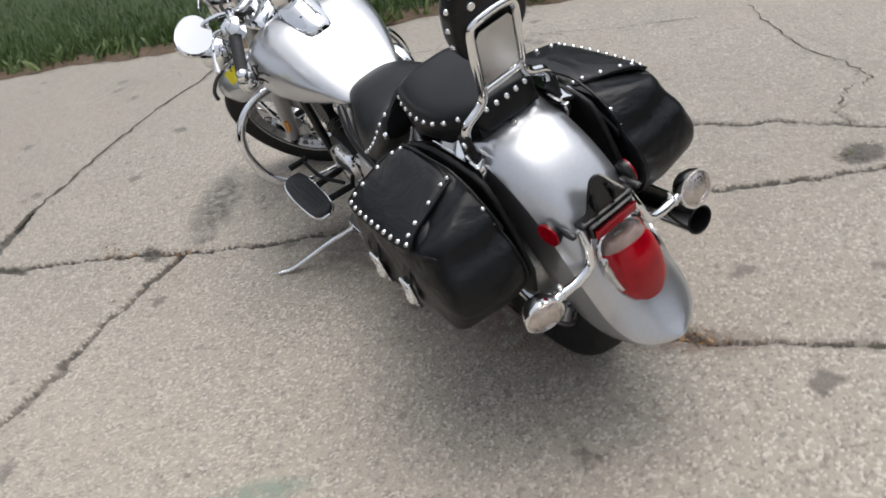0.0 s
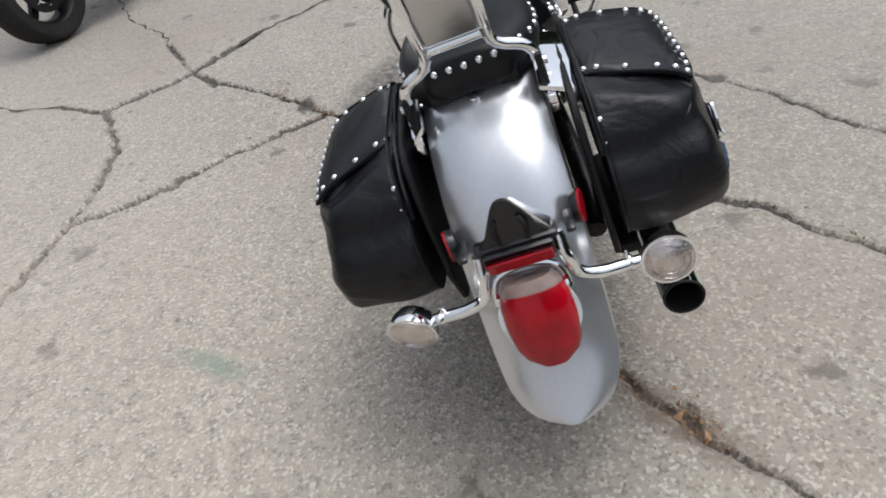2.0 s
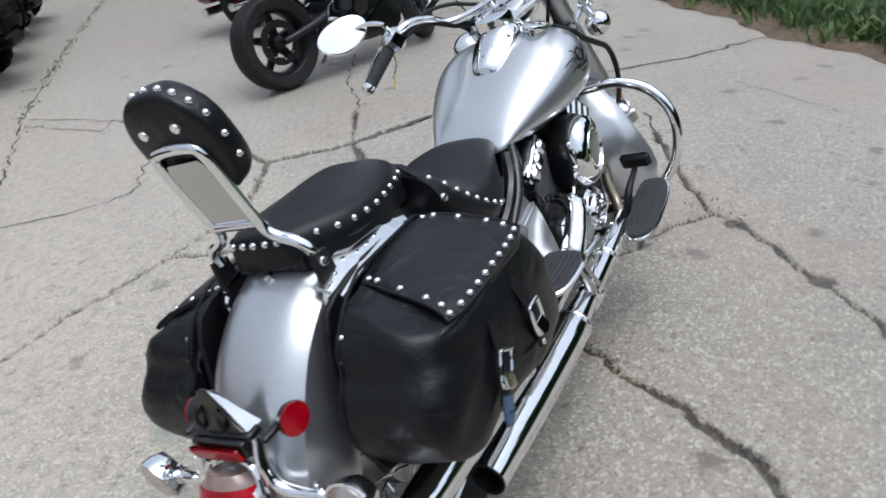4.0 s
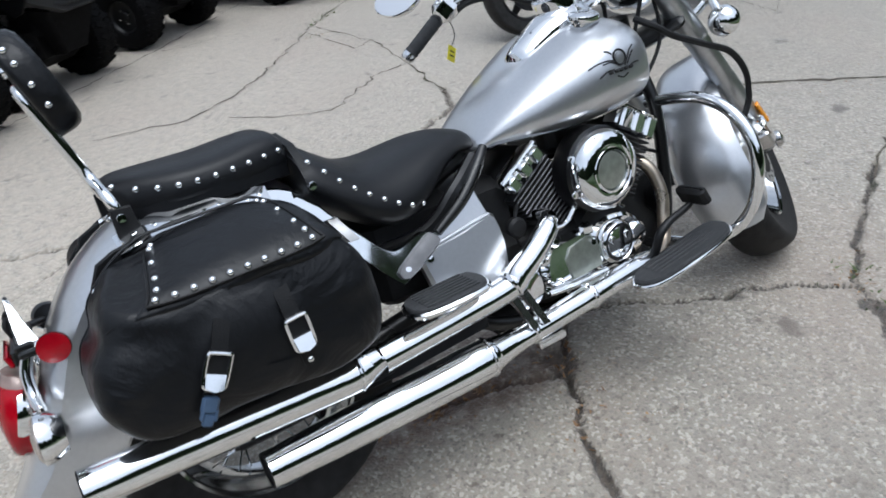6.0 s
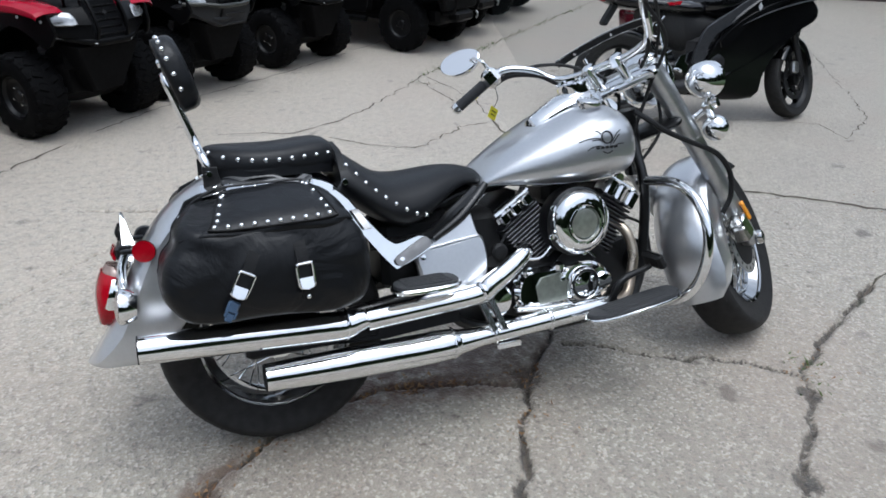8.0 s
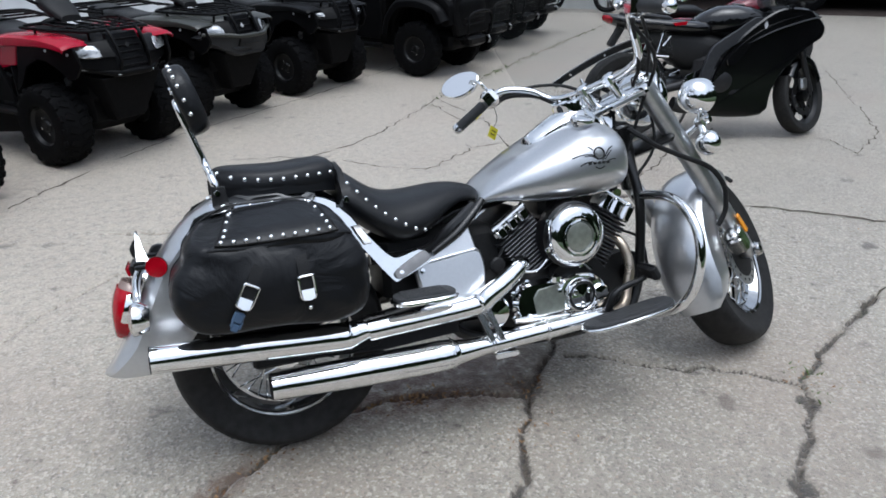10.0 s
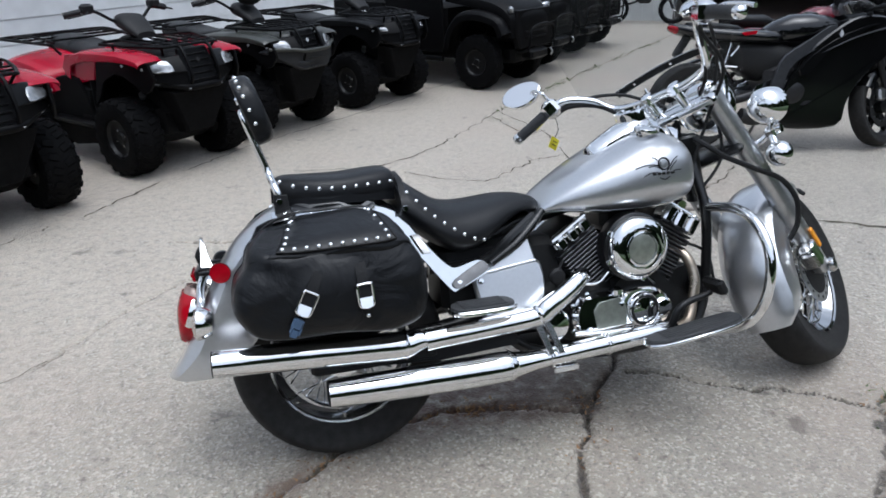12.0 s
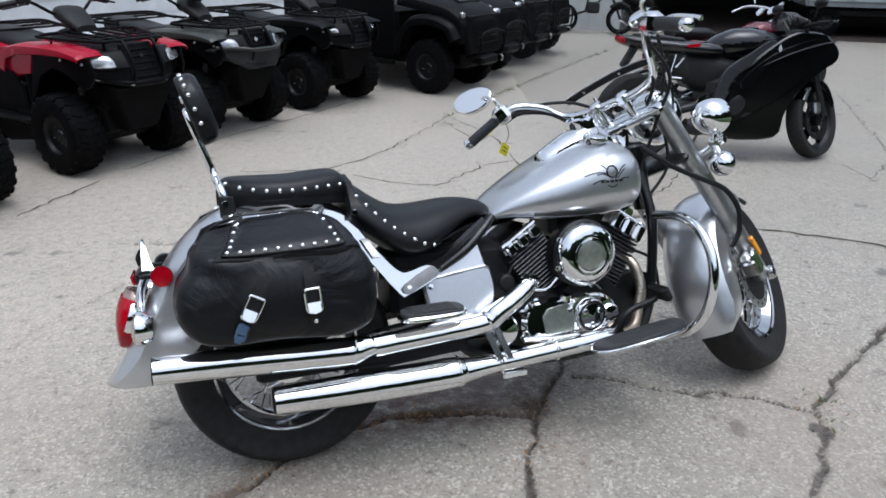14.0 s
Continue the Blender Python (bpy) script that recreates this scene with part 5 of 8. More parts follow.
# exhaust: two chrome mufflers, one over the other
header = part("exhaust_header", [tube([(1.05, -0.075, 0.475), (1.086, -0.10, 0.468), (1.105, -0.128, 0.44), (1.110, -0.150, 0.38), (1.094, -0.160, 0.322), (1.066, -0.180, 0.274), (1.01, -0.200, 0.258), (0.92, -0.212, 0.256), (0.78, -0.217, 0.250), (0.62, -0.219, 0.243)], 0.0155, 14)], HEATED, bike, "heat-tinted front exhaust header pipe")
part("rear_header", [tube([(0.75, -0.10, 0.440), (0.738, -0.165, 0.452), (0.705, -0.202, 0.448), (0.65, -0.218, 0.418), (0.60, -0.221, 0.389), (0.560, -0.221, 0.369), (0.40, -0.220, 0.358), (0.20, -0.220, 0.352)], 0.0225, 14)], CHROME, header)
part("heat_shield", [tube([(1.00, -0.208, 0.262), (0.92, -0.214, 0.262), (0.78, -0.219, 0.256), (0.60, -0.221, 0.248), (0.55, -0.221, 0.246), (0.49, -0.220, 0.243)], [0.023, 0.026, 0.027, 0.0265, 0.0285, 0.036], 16), tube([(0.705, -0.208, 0.450), (0.68, -0.216, 0.436), (0.64, -0.221, 0.412), (0.60, -0.222, 0.389), (0.562, -0.222, 0.369), (0.42, -0.222, 0.360), (0.25, -0.222, 0.353)], [0.024, 0.026, 0.028, 0.029, 0.029, 0.029, 0.030], 16)], CHROME, header, "chrome exhaust heat shield")
for cp, ca, cr in (((0.775, -0.218, 0.255), (1, 0, 0.03), 0.027), ((0.60, -0.221, 0.249), (1, 0, 0.03), 0.027), ((0.572, -0.222, 0.374), (1, 0, 0.45), 0.029)):
    part("clamp", [ring(cp, ca, cr, 0.006, 24, 8)], CHROME, header)
part("clamp_lug", [box((0.645, -0.222, 0.208), (0.075, 0.022, 0.020), 0.004)], CHROME, header)
for name, pts, rad in (("upper_muffler", [(0.225, -0.220, 0.354), (0.19, -0.220, 0.350), (0.10, -0.220, 0.356), (-0.10, -0.219, 0.369), (-0.285, -0.218, 0.379)], [0.031, 0.037, 0.038, 0.037, 0.034]),
                       ("lower_muffler", [(0.505, -0.220, 0.243), (0.47, -0.220, 0.243), (0.35, -0.219, 0.243), (0.15, -0.217, 0.247), (-0.014, -0.216, 0.251)], [0.030, 0.042, 0.043, 0.041, 0.035])):
    mf = part(name, [tube(pts, rad, 28, 5, caps=False)], CHROME, bike, "long chrome tapered muffler")
    end, prev = np.array(pts[-1]), np.array(pts[-2])
    d = (end - prev) / np.linalg.norm(end - prev)
    part("outlet", [lathe([(rad[-1] - 0.0005, 0.0), (rad[-1] - 0.001, 0.003), (rad[-1] - 0.004, 0.002), (rad[-1] - 0.005, -0.03), (rad[-1] - 0.006, -0.07), (0.0, -0.071)], end, d, 28, caps=False)], MATT, mf, "dark muffler outlet")
    part("collar", [ring(np.array(pts[0]) + (np.array(pts[1]) - np.array(pts[0])) * 0.8, d, rad[1] * 0.97, 0.005, 28, 8), tube([pts[0], np.array(pts[0]) + (np.array(pts[0]) - np.array(pts[1])) * 0.6], [rad[0], rad[0] * 0.85], 24, smooth=False)], CHROME, mf)
part("muffler_bracket", [plate([(0.556, 0.352), (0.574, 0.354), (0.606, 0.262), (0.588, 0.262)], 0.014, lambda a, b, c: (a, -0.222 - c - 0.2 * (0.33 - b), b), 0.003), plate([(0.584, 0.354), (0.602, 0.356), (0.636, 0.262), (0.618, 0.262)], 0.014, lambda a, b, c: (a, -0.222 - c - 0.2 * (0.33 - b), b), 0.003)], POLISHED, bike, "bright slotted muffler mounting bracket")
part("pivot_cover", [lathe([(0.046, -0.02), (0.048, 0.0), (0.040, 0.012), (0.0, 0.016)], (0.632, -0.185, 0.325), (0, -1, 0), 24)], CHROME, bike, "round chrome pivot cover")
part("muffler_stay", [box((0.12, -0.17, 0.31), (0.34, 0.05, 0.035), 0.008)], MATT, bike)
part("muffler_skirt", [plate([(0.02, 0.335), (0.30, 0.325), (0.52, 0.33), (0.52, 0.29), (0.30, 0.28), (0.05, 0.30)], 0.02, lambda a, b, c: (a, -0.17 - c, b), 0.004)], MATT, bike, "black inner exhaust shield")

# floorboards, pedals, stand
for s in (-1, 1):
    fb = part("floorboard", [plate([(-0.160, -0.004), (-0.150, -0.034), (-0.10, -0.054), (0.03, -0.058), (0.12, -0.050), (0.160, -0.026), (0.166, 0.012), (0.140, 0.040), (0.0, 0.045), (-0.11, 0.036), (-0.150, 0.018)], 0.010, lambda a, b, c, s=s: (1.018 + a * 0.97, s * 0.272 - s * b, 0.264 + c + a * 0.10), 0.003, 3)], CHROME, bike, "chrome-edged rider floorboard with a ribbed rubber pad")
    part("pad", [plate([(-0.154, -0.004), (-0.143, -0.030), (-0.097, -0.048), (0.03, -0.052), (0.115, -0.044), (0.153, -0.022), (0.158, 0.010), (0.135, 0.036), (0.0, 0.040), (-0.105, 0.032), (-0.144, 0.016)], 0.011, lambda a, b, c, s=s: (1.018 + a * 0.97, s * 0.272 - s * b, 0.272 + c + a * 0.10), 0.004, 3)], PAD, fb, "ribbed black rubber pad")
    for k in range(5):
        y = -0.026 + 0.013 * k
        part("rib", [box((1.018, s * 0.272 + y, 0.2828), (0.20, 0.005, 0.005), 0.0015, Euler((0, radians(-5.7), 0)).to_matrix())], PAD, fb)
    part("hinge", [tube([(0.96, s * 0.12, 0.235), (0.96, s * 0.25, 0.25)], 0.012, 8)], MATT, fb)
    part("hinge", [tube([(1.08, s * 0.11, 0.25), (1.06, s * 0.25, 0.265)], 0.012, 8)], MATT, fb)
    pb = part("passenger_floorboard", [plate([(-0.095, -0.02), (-0.07, -0.042), (0.0, -0.05), (0.07, -0.044), (0.096, -0.02), (0.096, 0.02), (0.07, 0.042), (-0.06, 0.042), (-0.092, 0.02)], 0.013, lambda a, b, c, s=s: (0.405 + a * 0.95, s * 0.250 - s * b * 1.15, 0.420 + c), 0.004, 3), tube([(0.42, s * 0.14, 0.40), (0.40, s * 0.24, 0.417)], 0.012, 8)], CHROME, bike, "chrome-edged passenger footboard")
    part("pad", [plate([(-0.085, -0.018), (-0.063, -0.036), (0.0, -0.042), (0.063, -0.037), (0.086, -0.018), (0.086, 0.018), (0.063, 0.036), (-0.055, 0.036), (-0.083, 0.017)], 0.008, lambda a, b, c, s=s: (0.405 + a * 0.97, s * 0.250 - s * b * 1.20, 0.431 + c), 0.002, 3)], PAD, pb, "ribbed black rubber pad")
    for k in range(7):
        part("rib", [box((0.405, s * 0.250 - 0.036 + 0.012 * k, 0.4400), (0.12, 0.005, 0.005), 0.001)], PAD, pb)
pedal = part("brake_pedal", [tube([(0.975, -0.20, 0.245), (0.978, -0.232, 0.285), (0.992, -0.243, 0.328), (1.024, -0.245, 0.348), (1.071, -0.245, 0.358), (1.10, -0.245, 0.366)], [0.010, 0.011, 0.011, 0.010, 0.009, 0.008], 10)], ENGINE, bike, "curved dark steel brake pedal")
part("pedal_pad", [box((1.112, -0.247, 0.384), (0.026, 0.084, 0.050), 0.008, Euler((0, radians(-28), 0)).to_matrix())], MATT, pedal, "black rubber pedal pad")
mount = part("engine_mount", [box((1.13, 0, 0.30), (0.12, 0.13, 0.20), 0.02), plate([(1.06, 0.40), (1.14, 0.42), (1.19, 0.40), (1.19, 0.30), (1.08, 0.22)], 0.02, lambda a, b, c: (a, -0.055 - c, b), 0.004)], ENGINE, bike, "black front engine mount and horn bracket")
part("horn", [lathe([(0.0, -0.03), (0.03, -0.028), (0.045, -0.01), (0.05, 0.006), (0.046, 0.010), (0.0, 0.012)], (1.165, -0.085, 0.345), (0.5, -1, 0.1), 24)], BLACK, mount, "round black horn")
part("shift_lever", [tube([(0.95, 0.16, 0.27), (1.05, 0.20, 0.29), (1.17, 0.205, 0.32)], 0.007, 8), tube([(1.17, 0.19, 0.32), (1.17, 0.26, 0.325)], 0.011, 10)], MATT, bike, "black gear shift lever with a rubber peg")
cl, sl = math.cos(radians(LEAN_DEG)), math.sin(radians(LEAN_DEG))


def at_ground(x, y, z=0.0):
    """A world place in the motorcycle's own, leaning axes."""
    return (x, y * cl - z * sl, y * sl + z * cl)


part("side_stand", [tube([(0.80, 0.12, 0.215), (0.83, 0.22, 0.18), at_ground(0.88, 0.36, 0.075), at_ground(0.93, 0.48, 0.016), at_ground(0.955, 0.535, 0.008)], [0.012, 0.011, 0.010, 0.009, 0.007], 10)], CHROME, bike, "chrome side stand leg extended to the concrete")
for s in (-1, 1):
    part("engine_guard", [tube([(1.205, s * 0.05, 0.580), (1.213, s * 0.13, 0.590), (1.220, s * 0.215, 0.588), (1.220, s * 0.290, 0.556), (1.219, s * 0.338, 0.495), (1.215, s * 0.352, 0.42), (1.206, s * 0.332, 0.33), (1.193, s * 0.275, 0.262), (1.180, s * 0.18, 0.225), (1.17, s * 0.09, 0.215)], 0.0150, 14)], CHROME, bike, "chrome tubular engine guard")

# ---- steered front end ----
RAKE, STEER = radians(35), radians(38)
HEAD = np.array([1.20, 0.0, 0.80])
FWD, UPW = np.array([math.cos(RAKE), 0, math.sin(RAKE)]), np.array([-math.sin(RAKE), 0, math.cos(RAKE)])


def st(u, v, w):
    """A place of the front end: u ahead of the steering axis, v to the left, w up along it; turned to the left lock."""
    a, b = u * math.cos(STEER) - v * math.sin(STEER), u * math.sin(STEER) + v * math.cos(STEER)
    return HEAD + FWD * a + UPW * w + np.array([0, b, 0])


def sd(u, v, w):
    return st(u, v, w) - st(0, 0, 0)


def stm():
    """The matrix that turns (u, v, w) coordinates into the motorcycle's."""
    m = Matrix.Identity(4)
    for c, col in enumerate((sd(1, 0, 0), sd(0, 1, 0), sd(0, 0, 1))):
        for r in range(3):
            m[r][c] = col[r]
    for r in range(3):
        m[r][3] = HEAD[r]
    return m


STM = stm()
# straight front wheel in bike axes carried into the steered axes
STRAIGHT = Matrix.Identity(4)
for c, col in enumerate((FWD, (0, 1, 0), UPW)):
    for r in range(3):
        STRAIGHT[r][c] = float(col[r])
for r in range(3):
    STRAIGHT[r][3] = float(HEAD[r])
TURNED = STM @ STRAIGHT.inverted()
AXLE = (1.622, 0.0, 0.297)
front_wheel = wheel(bike, "front_wheel", AXLE, 0.309, 0.140, 0.200, 36, TURNED)
part("brake_disc", [moved(lathe([(0.072, -0.002), (0.112, -0.002), (0.112, 0.002), (0.072, 0.002), (0.072, -0.002)], (AXLE[0], -0.075, AXLE[2]), (0, 1, 0), 48, caps=False), TURNED)], ALLOY, front_wheel, "drilled steel brake disc")
part("disc_carrier", [moved(lathe([(0.03, -0.006), (0.082, -0.004), (0.084, 0.004), (0.03, 0.01)], (AXLE[0], -0.075, AXLE[2]), (0, 1, 0), 24), TURNED)], MATT, front_wheel)
for k in range(16):
    a = 2 * math.pi * k / 16
    part("disc_hole", [moved(lathe([(0.0055, -0.0028), (0.0055, 0.0028)], (AXLE[0] + 0.096 * math.cos(a), -0.075, AXLE[2] + 0.096 * math.sin(a)), (0, 1, 0), 12), TURNED)], MATT, front_wheel)
fpath = []
for a in np.linspace(60, 206, 11):
    fpath.append((AXLE[0] + 0.340 * math.cos(radians(a)), AXLE[2] + 0.340 * math.sin(radians(a)) + (0.01 if a > 150 else 0)))
fpath[-1] = (fpath[-1][0] - 0.018, fpath[-1][1] - 0.005)
def front_section(t):
    w = float(np.interp(t, [0, 0.05, 0.12, 0.9, 0.96, 1.0], [0.055, 0.078, 0.092, 0.098, 0.088, 0.062]))
    skirt = float(np.interp(t, [0, 0.08, 0.3, 0.6, 0.76, 0.84, 0.90, 0.95, 0.98, 1.0], [0.030, 0.060, 0.080, 0.098, 0.104, 0.094, 0.074, 0.046, 0.026, 0.012]))
    return w, skirt, 0.036 if t < 0.9 else 0.036 - 0.014 * (t - 0.9) / 0.1


front_fender = part("front_fender", [moved(arch(fpath, front_section), TURNED)], SILVER, bike, "silver metallic deep front mudguard")
part("fender_lip", [moved(tube([(fpath[0][0] + 0.004, -0.075, fpath[0][1] - 0.03), (fpath[0][0] + 0.014, -0.05, fpath[0][1] - 0.006), (fpath[0][0] + 0.016, 0, fpath[0][1] + 0.002), (fpath[0][0] + 0.014, 0.05, fpath[0][1] - 0.006), (fpath[0][0] + 0.004, 0.075, fpath[0][1] - 0.03)], 0.008, 8), TURNED)], MATT, front_fender)
ax_u = float((np.array(AXLE) - HEAD) @ FWD)
ax_w = float((np.array(AXLE) - HEAD) @ UPW)
for s in (-1, 1):
    fork = part("fork_leg", [tube([st(0.045, s * 0.112, 0.10), st(0.045, s * 0.112, -0.20)], 0.033, 20, smooth=False), tube([st(0.045, s * 0.112, -0.19), st(0.045, s * 0.112, -0.20), st(0.045, s * 0.112, -0.36)], [0.034, 0.031, 0.031], 20, smooth=False)], ALLOY, bike, "polished metal covered fork leg")
    part("slider", [tube([st(0.045, s * 0.112, -0.345), st(0.045, s * 0.112, -0.36), st(0.046, s * 0.112, -0.50), st(0.05, s * 0.108, ax_w + 0.03), st(ax_u, s * 0.105, ax_w - 0.005)], [0.031, 0.032, 0.030, 0.027, 0.024], 16, smooth=False), tube([st(ax_u, s * 0.125, ax_w), st(ax_u, s * 0.06, ax_w)], 0.016, 14)], ALLOY, fork, "pale grey alloy fork slider")
    part("fork_reflector", [moved(box((0.040, s * 0.146, -0.520), (0.020, 0.010, 0.075), 0.003), STM)], AMBER, fork, "amber fork reflector")
    part("fork_cap", [moved(lathe([(0.026, 0.0), (0.028, 0.01), (0.018, 0.022), (0.0, 0.024)], (0.045, s * 0.112, 0.10), (0, 0, 1), 20), STM)], CHROME, fork)
part("triple_clamp", [moved(box((0.03, 0, 0.085), (0.11, 0.29, 0.030), 0.01), STM)], CHROME, bike, "chrome upper steering yoke")
part("lower_yoke", [moved(box((0.03, 0, -0.105), (0.085, 0.25, 0.028), 0.010), STM)], BLACK, bike, "black lower steering yoke")
part("caliper", [moved(box((-0.012, -0.112, -0.545), (0.060, 0.050, 0.085), 0.012), STM), moved(box((-0.042, -0.122, -0.55), (0.02, 0.05, 0.06), 0.006), STM)], POLISHED, bike, "grey alloy front brake caliper")
part("axle_cap", [moved(lathe([(0.024, 0.0), (0.026, 0.008), (0.020, 0.022), (0.0, 0.026)], (ax_u, -0.128, ax_w), (0, -1, 0), 20), STM)], POLISHED, bike, "polished axle end cap")
part("caliper_cover", [moved(box((-0.004, -0.141, -0.548), (0.045, 0.014, 0.085), 0.006), STM)], CHROME, bike, "chrome brake caliper cover")

# handlebar
STEER = radians(29)
STM = stm()
bar = part("handlebar", [tube([st(-0.155, 0.40, 0.292), st(-0.095, 0.315, 0.305), st(-0.055, 0.265, 0.300), st(-0.01, 0.215, 0.245), st(0.005, 0.175, 0.185), st(0.005, 0.10, 0.165), st(0.005, 0, 0.163), st(0.005, -0.10, 0.165), st(0.005, -0.175, 0.195), st(-0.01, -0.215, 0.285), st(-0.055, -0.265, 0.352), st(-0.095, -0.315, 0.360), st(-0.155, -0.40, 0.348)], 0.0125, 12), tube([st(0.01, 0.05, 0.09), st(0.005, 0.05, 0.165)], 0.016, 12), tube([st(0.01, -0.05, 0.09), st(0.005, -0.05, 0.165)], 0.016, 12), moved(box((0.005, 0.05, 0.166), (0.042, 0.032, 0.036), 0.006), STM), moved(box((0.005, -0.05, 0.166), (0.042, 0.032, 0.036), 0.006), STM)], CHROME, bike, "chrome swept handlebar on risers")
for s in (-1, 1):
    rise = 0.056 if s < 0 else 0.0
    g0, g1 = np.array(st(-0.168, s * 0.418, 0.290 + rise)), np.array(st(-0.100, s * 0.322, 0.304 + rise))
    dirn = (g0 - g1) / np.linalg.norm(g0 - g1)
    L = np.linalg.norm(g0 - g1)
    part("grip", [lathe([(0.0165, 0.0), (0.0185, 0.004)] + [(0.0165 + 0.0015 * (k % 2), 0.008 + k * (L - 0.02) / 14) for k in range(15)] + [(0.0185, L - 0.006), (0.016, L - 0.002)], g1, dirn, 20)], PAD, bar, "black rubber grip")
    part("grip_end", [lathe([(0.0175, L - 0.003), (0.0185, L + 0.006), (0.0165, L + 0.016), (0.010, L + 0.022), (0.0, L + 0.023)], g1, dirn, 20)], CHROME, bar, "chrome grip end")
    hub_p = g1 - dirn * 0.022
    turn = Vector(dirn).to_track_quat("X", "Z").to_matrix().to_4x4()
    part("switch_housing", [moved(box((0, 0, 0.0), (0.056, 0.056, 0.062), 0.013), Matrix.Translation(hub_p) @ turn), moved(box((0.0, 0.022, 0.008), (0.03, 0.012, 0.016), 0.003), Matrix.Translation(hub_p) @ turn)], CHROME, bar, "chrome switch housing")
    part("switch_button", [moved(box((-0.008, -0.024, 0.010), (0.010, 0.006, 0.012), 0.002), Matrix.Translation(hub_p) @ turn), moved(box((0.008, -0.024, -0.008), (0.012, 0.006, 0.009), 0.002), Matrix.Translation(hub_p) @ turn)], MATT, bar)
    part("lever", [tube([hub_p + np.array(sd(0.03, 0, -0.015)), hub_p + np.array(sd(0.055, s * 0.03, -0.025)), hub_p + np.array(sd(0.030, s * 0.08, -0.035)), hub_p + np.array(sd(0.0, s * 0.12, -0.045))], [0.006, 0.007, 0.006, 0.0065], 8)], CHROME, bar, "chrome hand lever")
    part("lever_perch", [tube([hub_p + np.array(sd(0.0, s * -0.01, 0)), hub_p + np.array(sd(0.035, s * 0.0, -0.014))], 0.013, 10)], CHROME, bar)
    if s < 0:
        part("fluid_reservoir", [moved(box((0.02, s * 0.225, 0.360), (0.05, 0.06, 0.035), 0.008), STM)], CHROME, bar, "chrome brake fluid reservoir")
    mp = np.array([0.782, 0.335, 0.975]) if s > 0 else np.array(st(-0.085, -0.405, 0.455))
    face = Vector((-0.74, -0.56, 0.56)) if s > 0 else Vector((-0.80, -0.52, 0.30))
    face.normalize()
    wide = face.cross(Vector((0, 0, 1))).normalized()
    tall = wide.cross(face)
    mm = Matrix.Identity(4)
    for c, col in enumerate((wide, tall, face)):
        for r in range(3):
            mm[r][c] = col[r]
    mm = Matrix.Translation(mp) @ mm @ pose(0, 0, 0, 0, 0, -14)
    oval = [(0.072 * math.cos(a) * (1 + 0.10 * math.sin(a)), 0.048 * math.sin(a)) for a in np.linspace(0, 2 * math.pi, 36, endpoint=False)]
    shell = loft([[(x * k, y * k, z) for x, y in oval] for k, z in ((0.35, -0.030), (0.70, -0.024), (0.92, -0.014), (1.0, -0.002), (1.0, 0.004), (0.965, 0.006))])
    mir = part("mirror", [moved(shell, mm), tube([hub_p + np.array(sd(0.01, s * -0.005, 0.015)), hub_p + np.array(sd(0.005, s * 0.0, 0.06)), mp * 0.35 + hub_p * 0.65 + np.array(sd(0.02, s * 0.01, 0.045)), mp - np.array(face) * 0.02 + np.array(sd(0.0, s * -0.03, 0.0))], 0.006, 8)], CHROME, bar, "oval chrome mirror")
    part("mirror_glass", [moved(loft([[(x * k, y * k, z) for x, y in oval] for k, z in ((0.95, 0.004), (0.945, 0.0075), (0.5, 0.0078), (0.01, 0.0079))]), mm)], MIRROR, mir, "mirror glass reflecting the pale sky")
for cable in [tube([st(-0.06, 0.27, 0.29), st(0.03, 0.20, 0.235), st(0.06, 0.12, 0.17), st(0.05, 0.03, 0.05), (1.16, 0.03, 0.66)], 0.0055, 7), tube([st(-0.06, -0.27, 0.335), st(0.02, -0.24, 0.29), st(0.07, -0.18, 0.18), st(0.06, -0.10, 0.05), st(0.0, -0.06, -0.10), (1.19, -0.05, 0.62)], 0.005, 7), tube([(1.16, -0.09, 0.80), (1.188, -0.13, 0.770), (1.235, -0.135, 0.739), (1.33, -0.14, 0.696), (1.428, -0.14, 0.652), (1.486, -0.135, 0.587), (1.498, -0.13, 0.525), (1.496, -0.125, 0.494), (1.475, -0.12, 0.455)], 0.0085, 8), tube([st(-0.04, 0.24, 0.27), st(0.02, 0.24, 0.22), st(0.03, 0.15, 0.12), (1.18, 0.06, 0.70)], 0.006, 7), tube([st(-0.04, -0.24, 0.31), st(0.0, -0.22, 0.17), st(0.02, -0.10, 0.05), (1.17, -0.04, 0.68)], 0.0055, 7)]:
    part("cable", [cable], MATT, bar, "black control cable")
TAG_AT = st(-0.075, 0.315, 0.235) + np.array([-0.015, 0.05, -0.06])
part("dealer_tag", [moved(box((0, 0, 0), (0.056, 0.0012, 0.038), 0.0), Matrix.Translation(TAG_AT) @ pose(0, 0, 0, 15, 20, 40))], YELLOW, bar, "yellow paper tag tied to the clutch lever")
for k in range(2):
    part("tag_bar", [moved(box((0.0, -0.0012, 0.006 - 0.011 * k), (0.030, 0.0006, 0.003)), Matrix.Translation(TAG_AT) @ pose(0, 0, 0, 15, 20, 40))], MATT, bar)
for s in (-1, 1):
    up_ = 0.053 if s < 0 else 0.0
    part("cable", [tube([st(-0.098, s * 0.312, 0.284 + up_), st(-0.055, s * 0.262, 0.277 + up_), st(-0.008, s * 0.205, 0.222 + up_ * 0.6), st(0.0, s * 0.16, 0.165), st(0.02, s * 0.10, 0.11)], 0.009 if s > 0 else 0.006, 8)], MATT, bar, "black wiring sleeve")
part("tag_wire", [tube([TAG_AT + np.array([0, 0, 0.012]), TAG_AT + np.array([0.01, -0.02, 0.05]), st(-0.06, 0.33, 0.285)], 0.0012, 5)], MATT, bar)

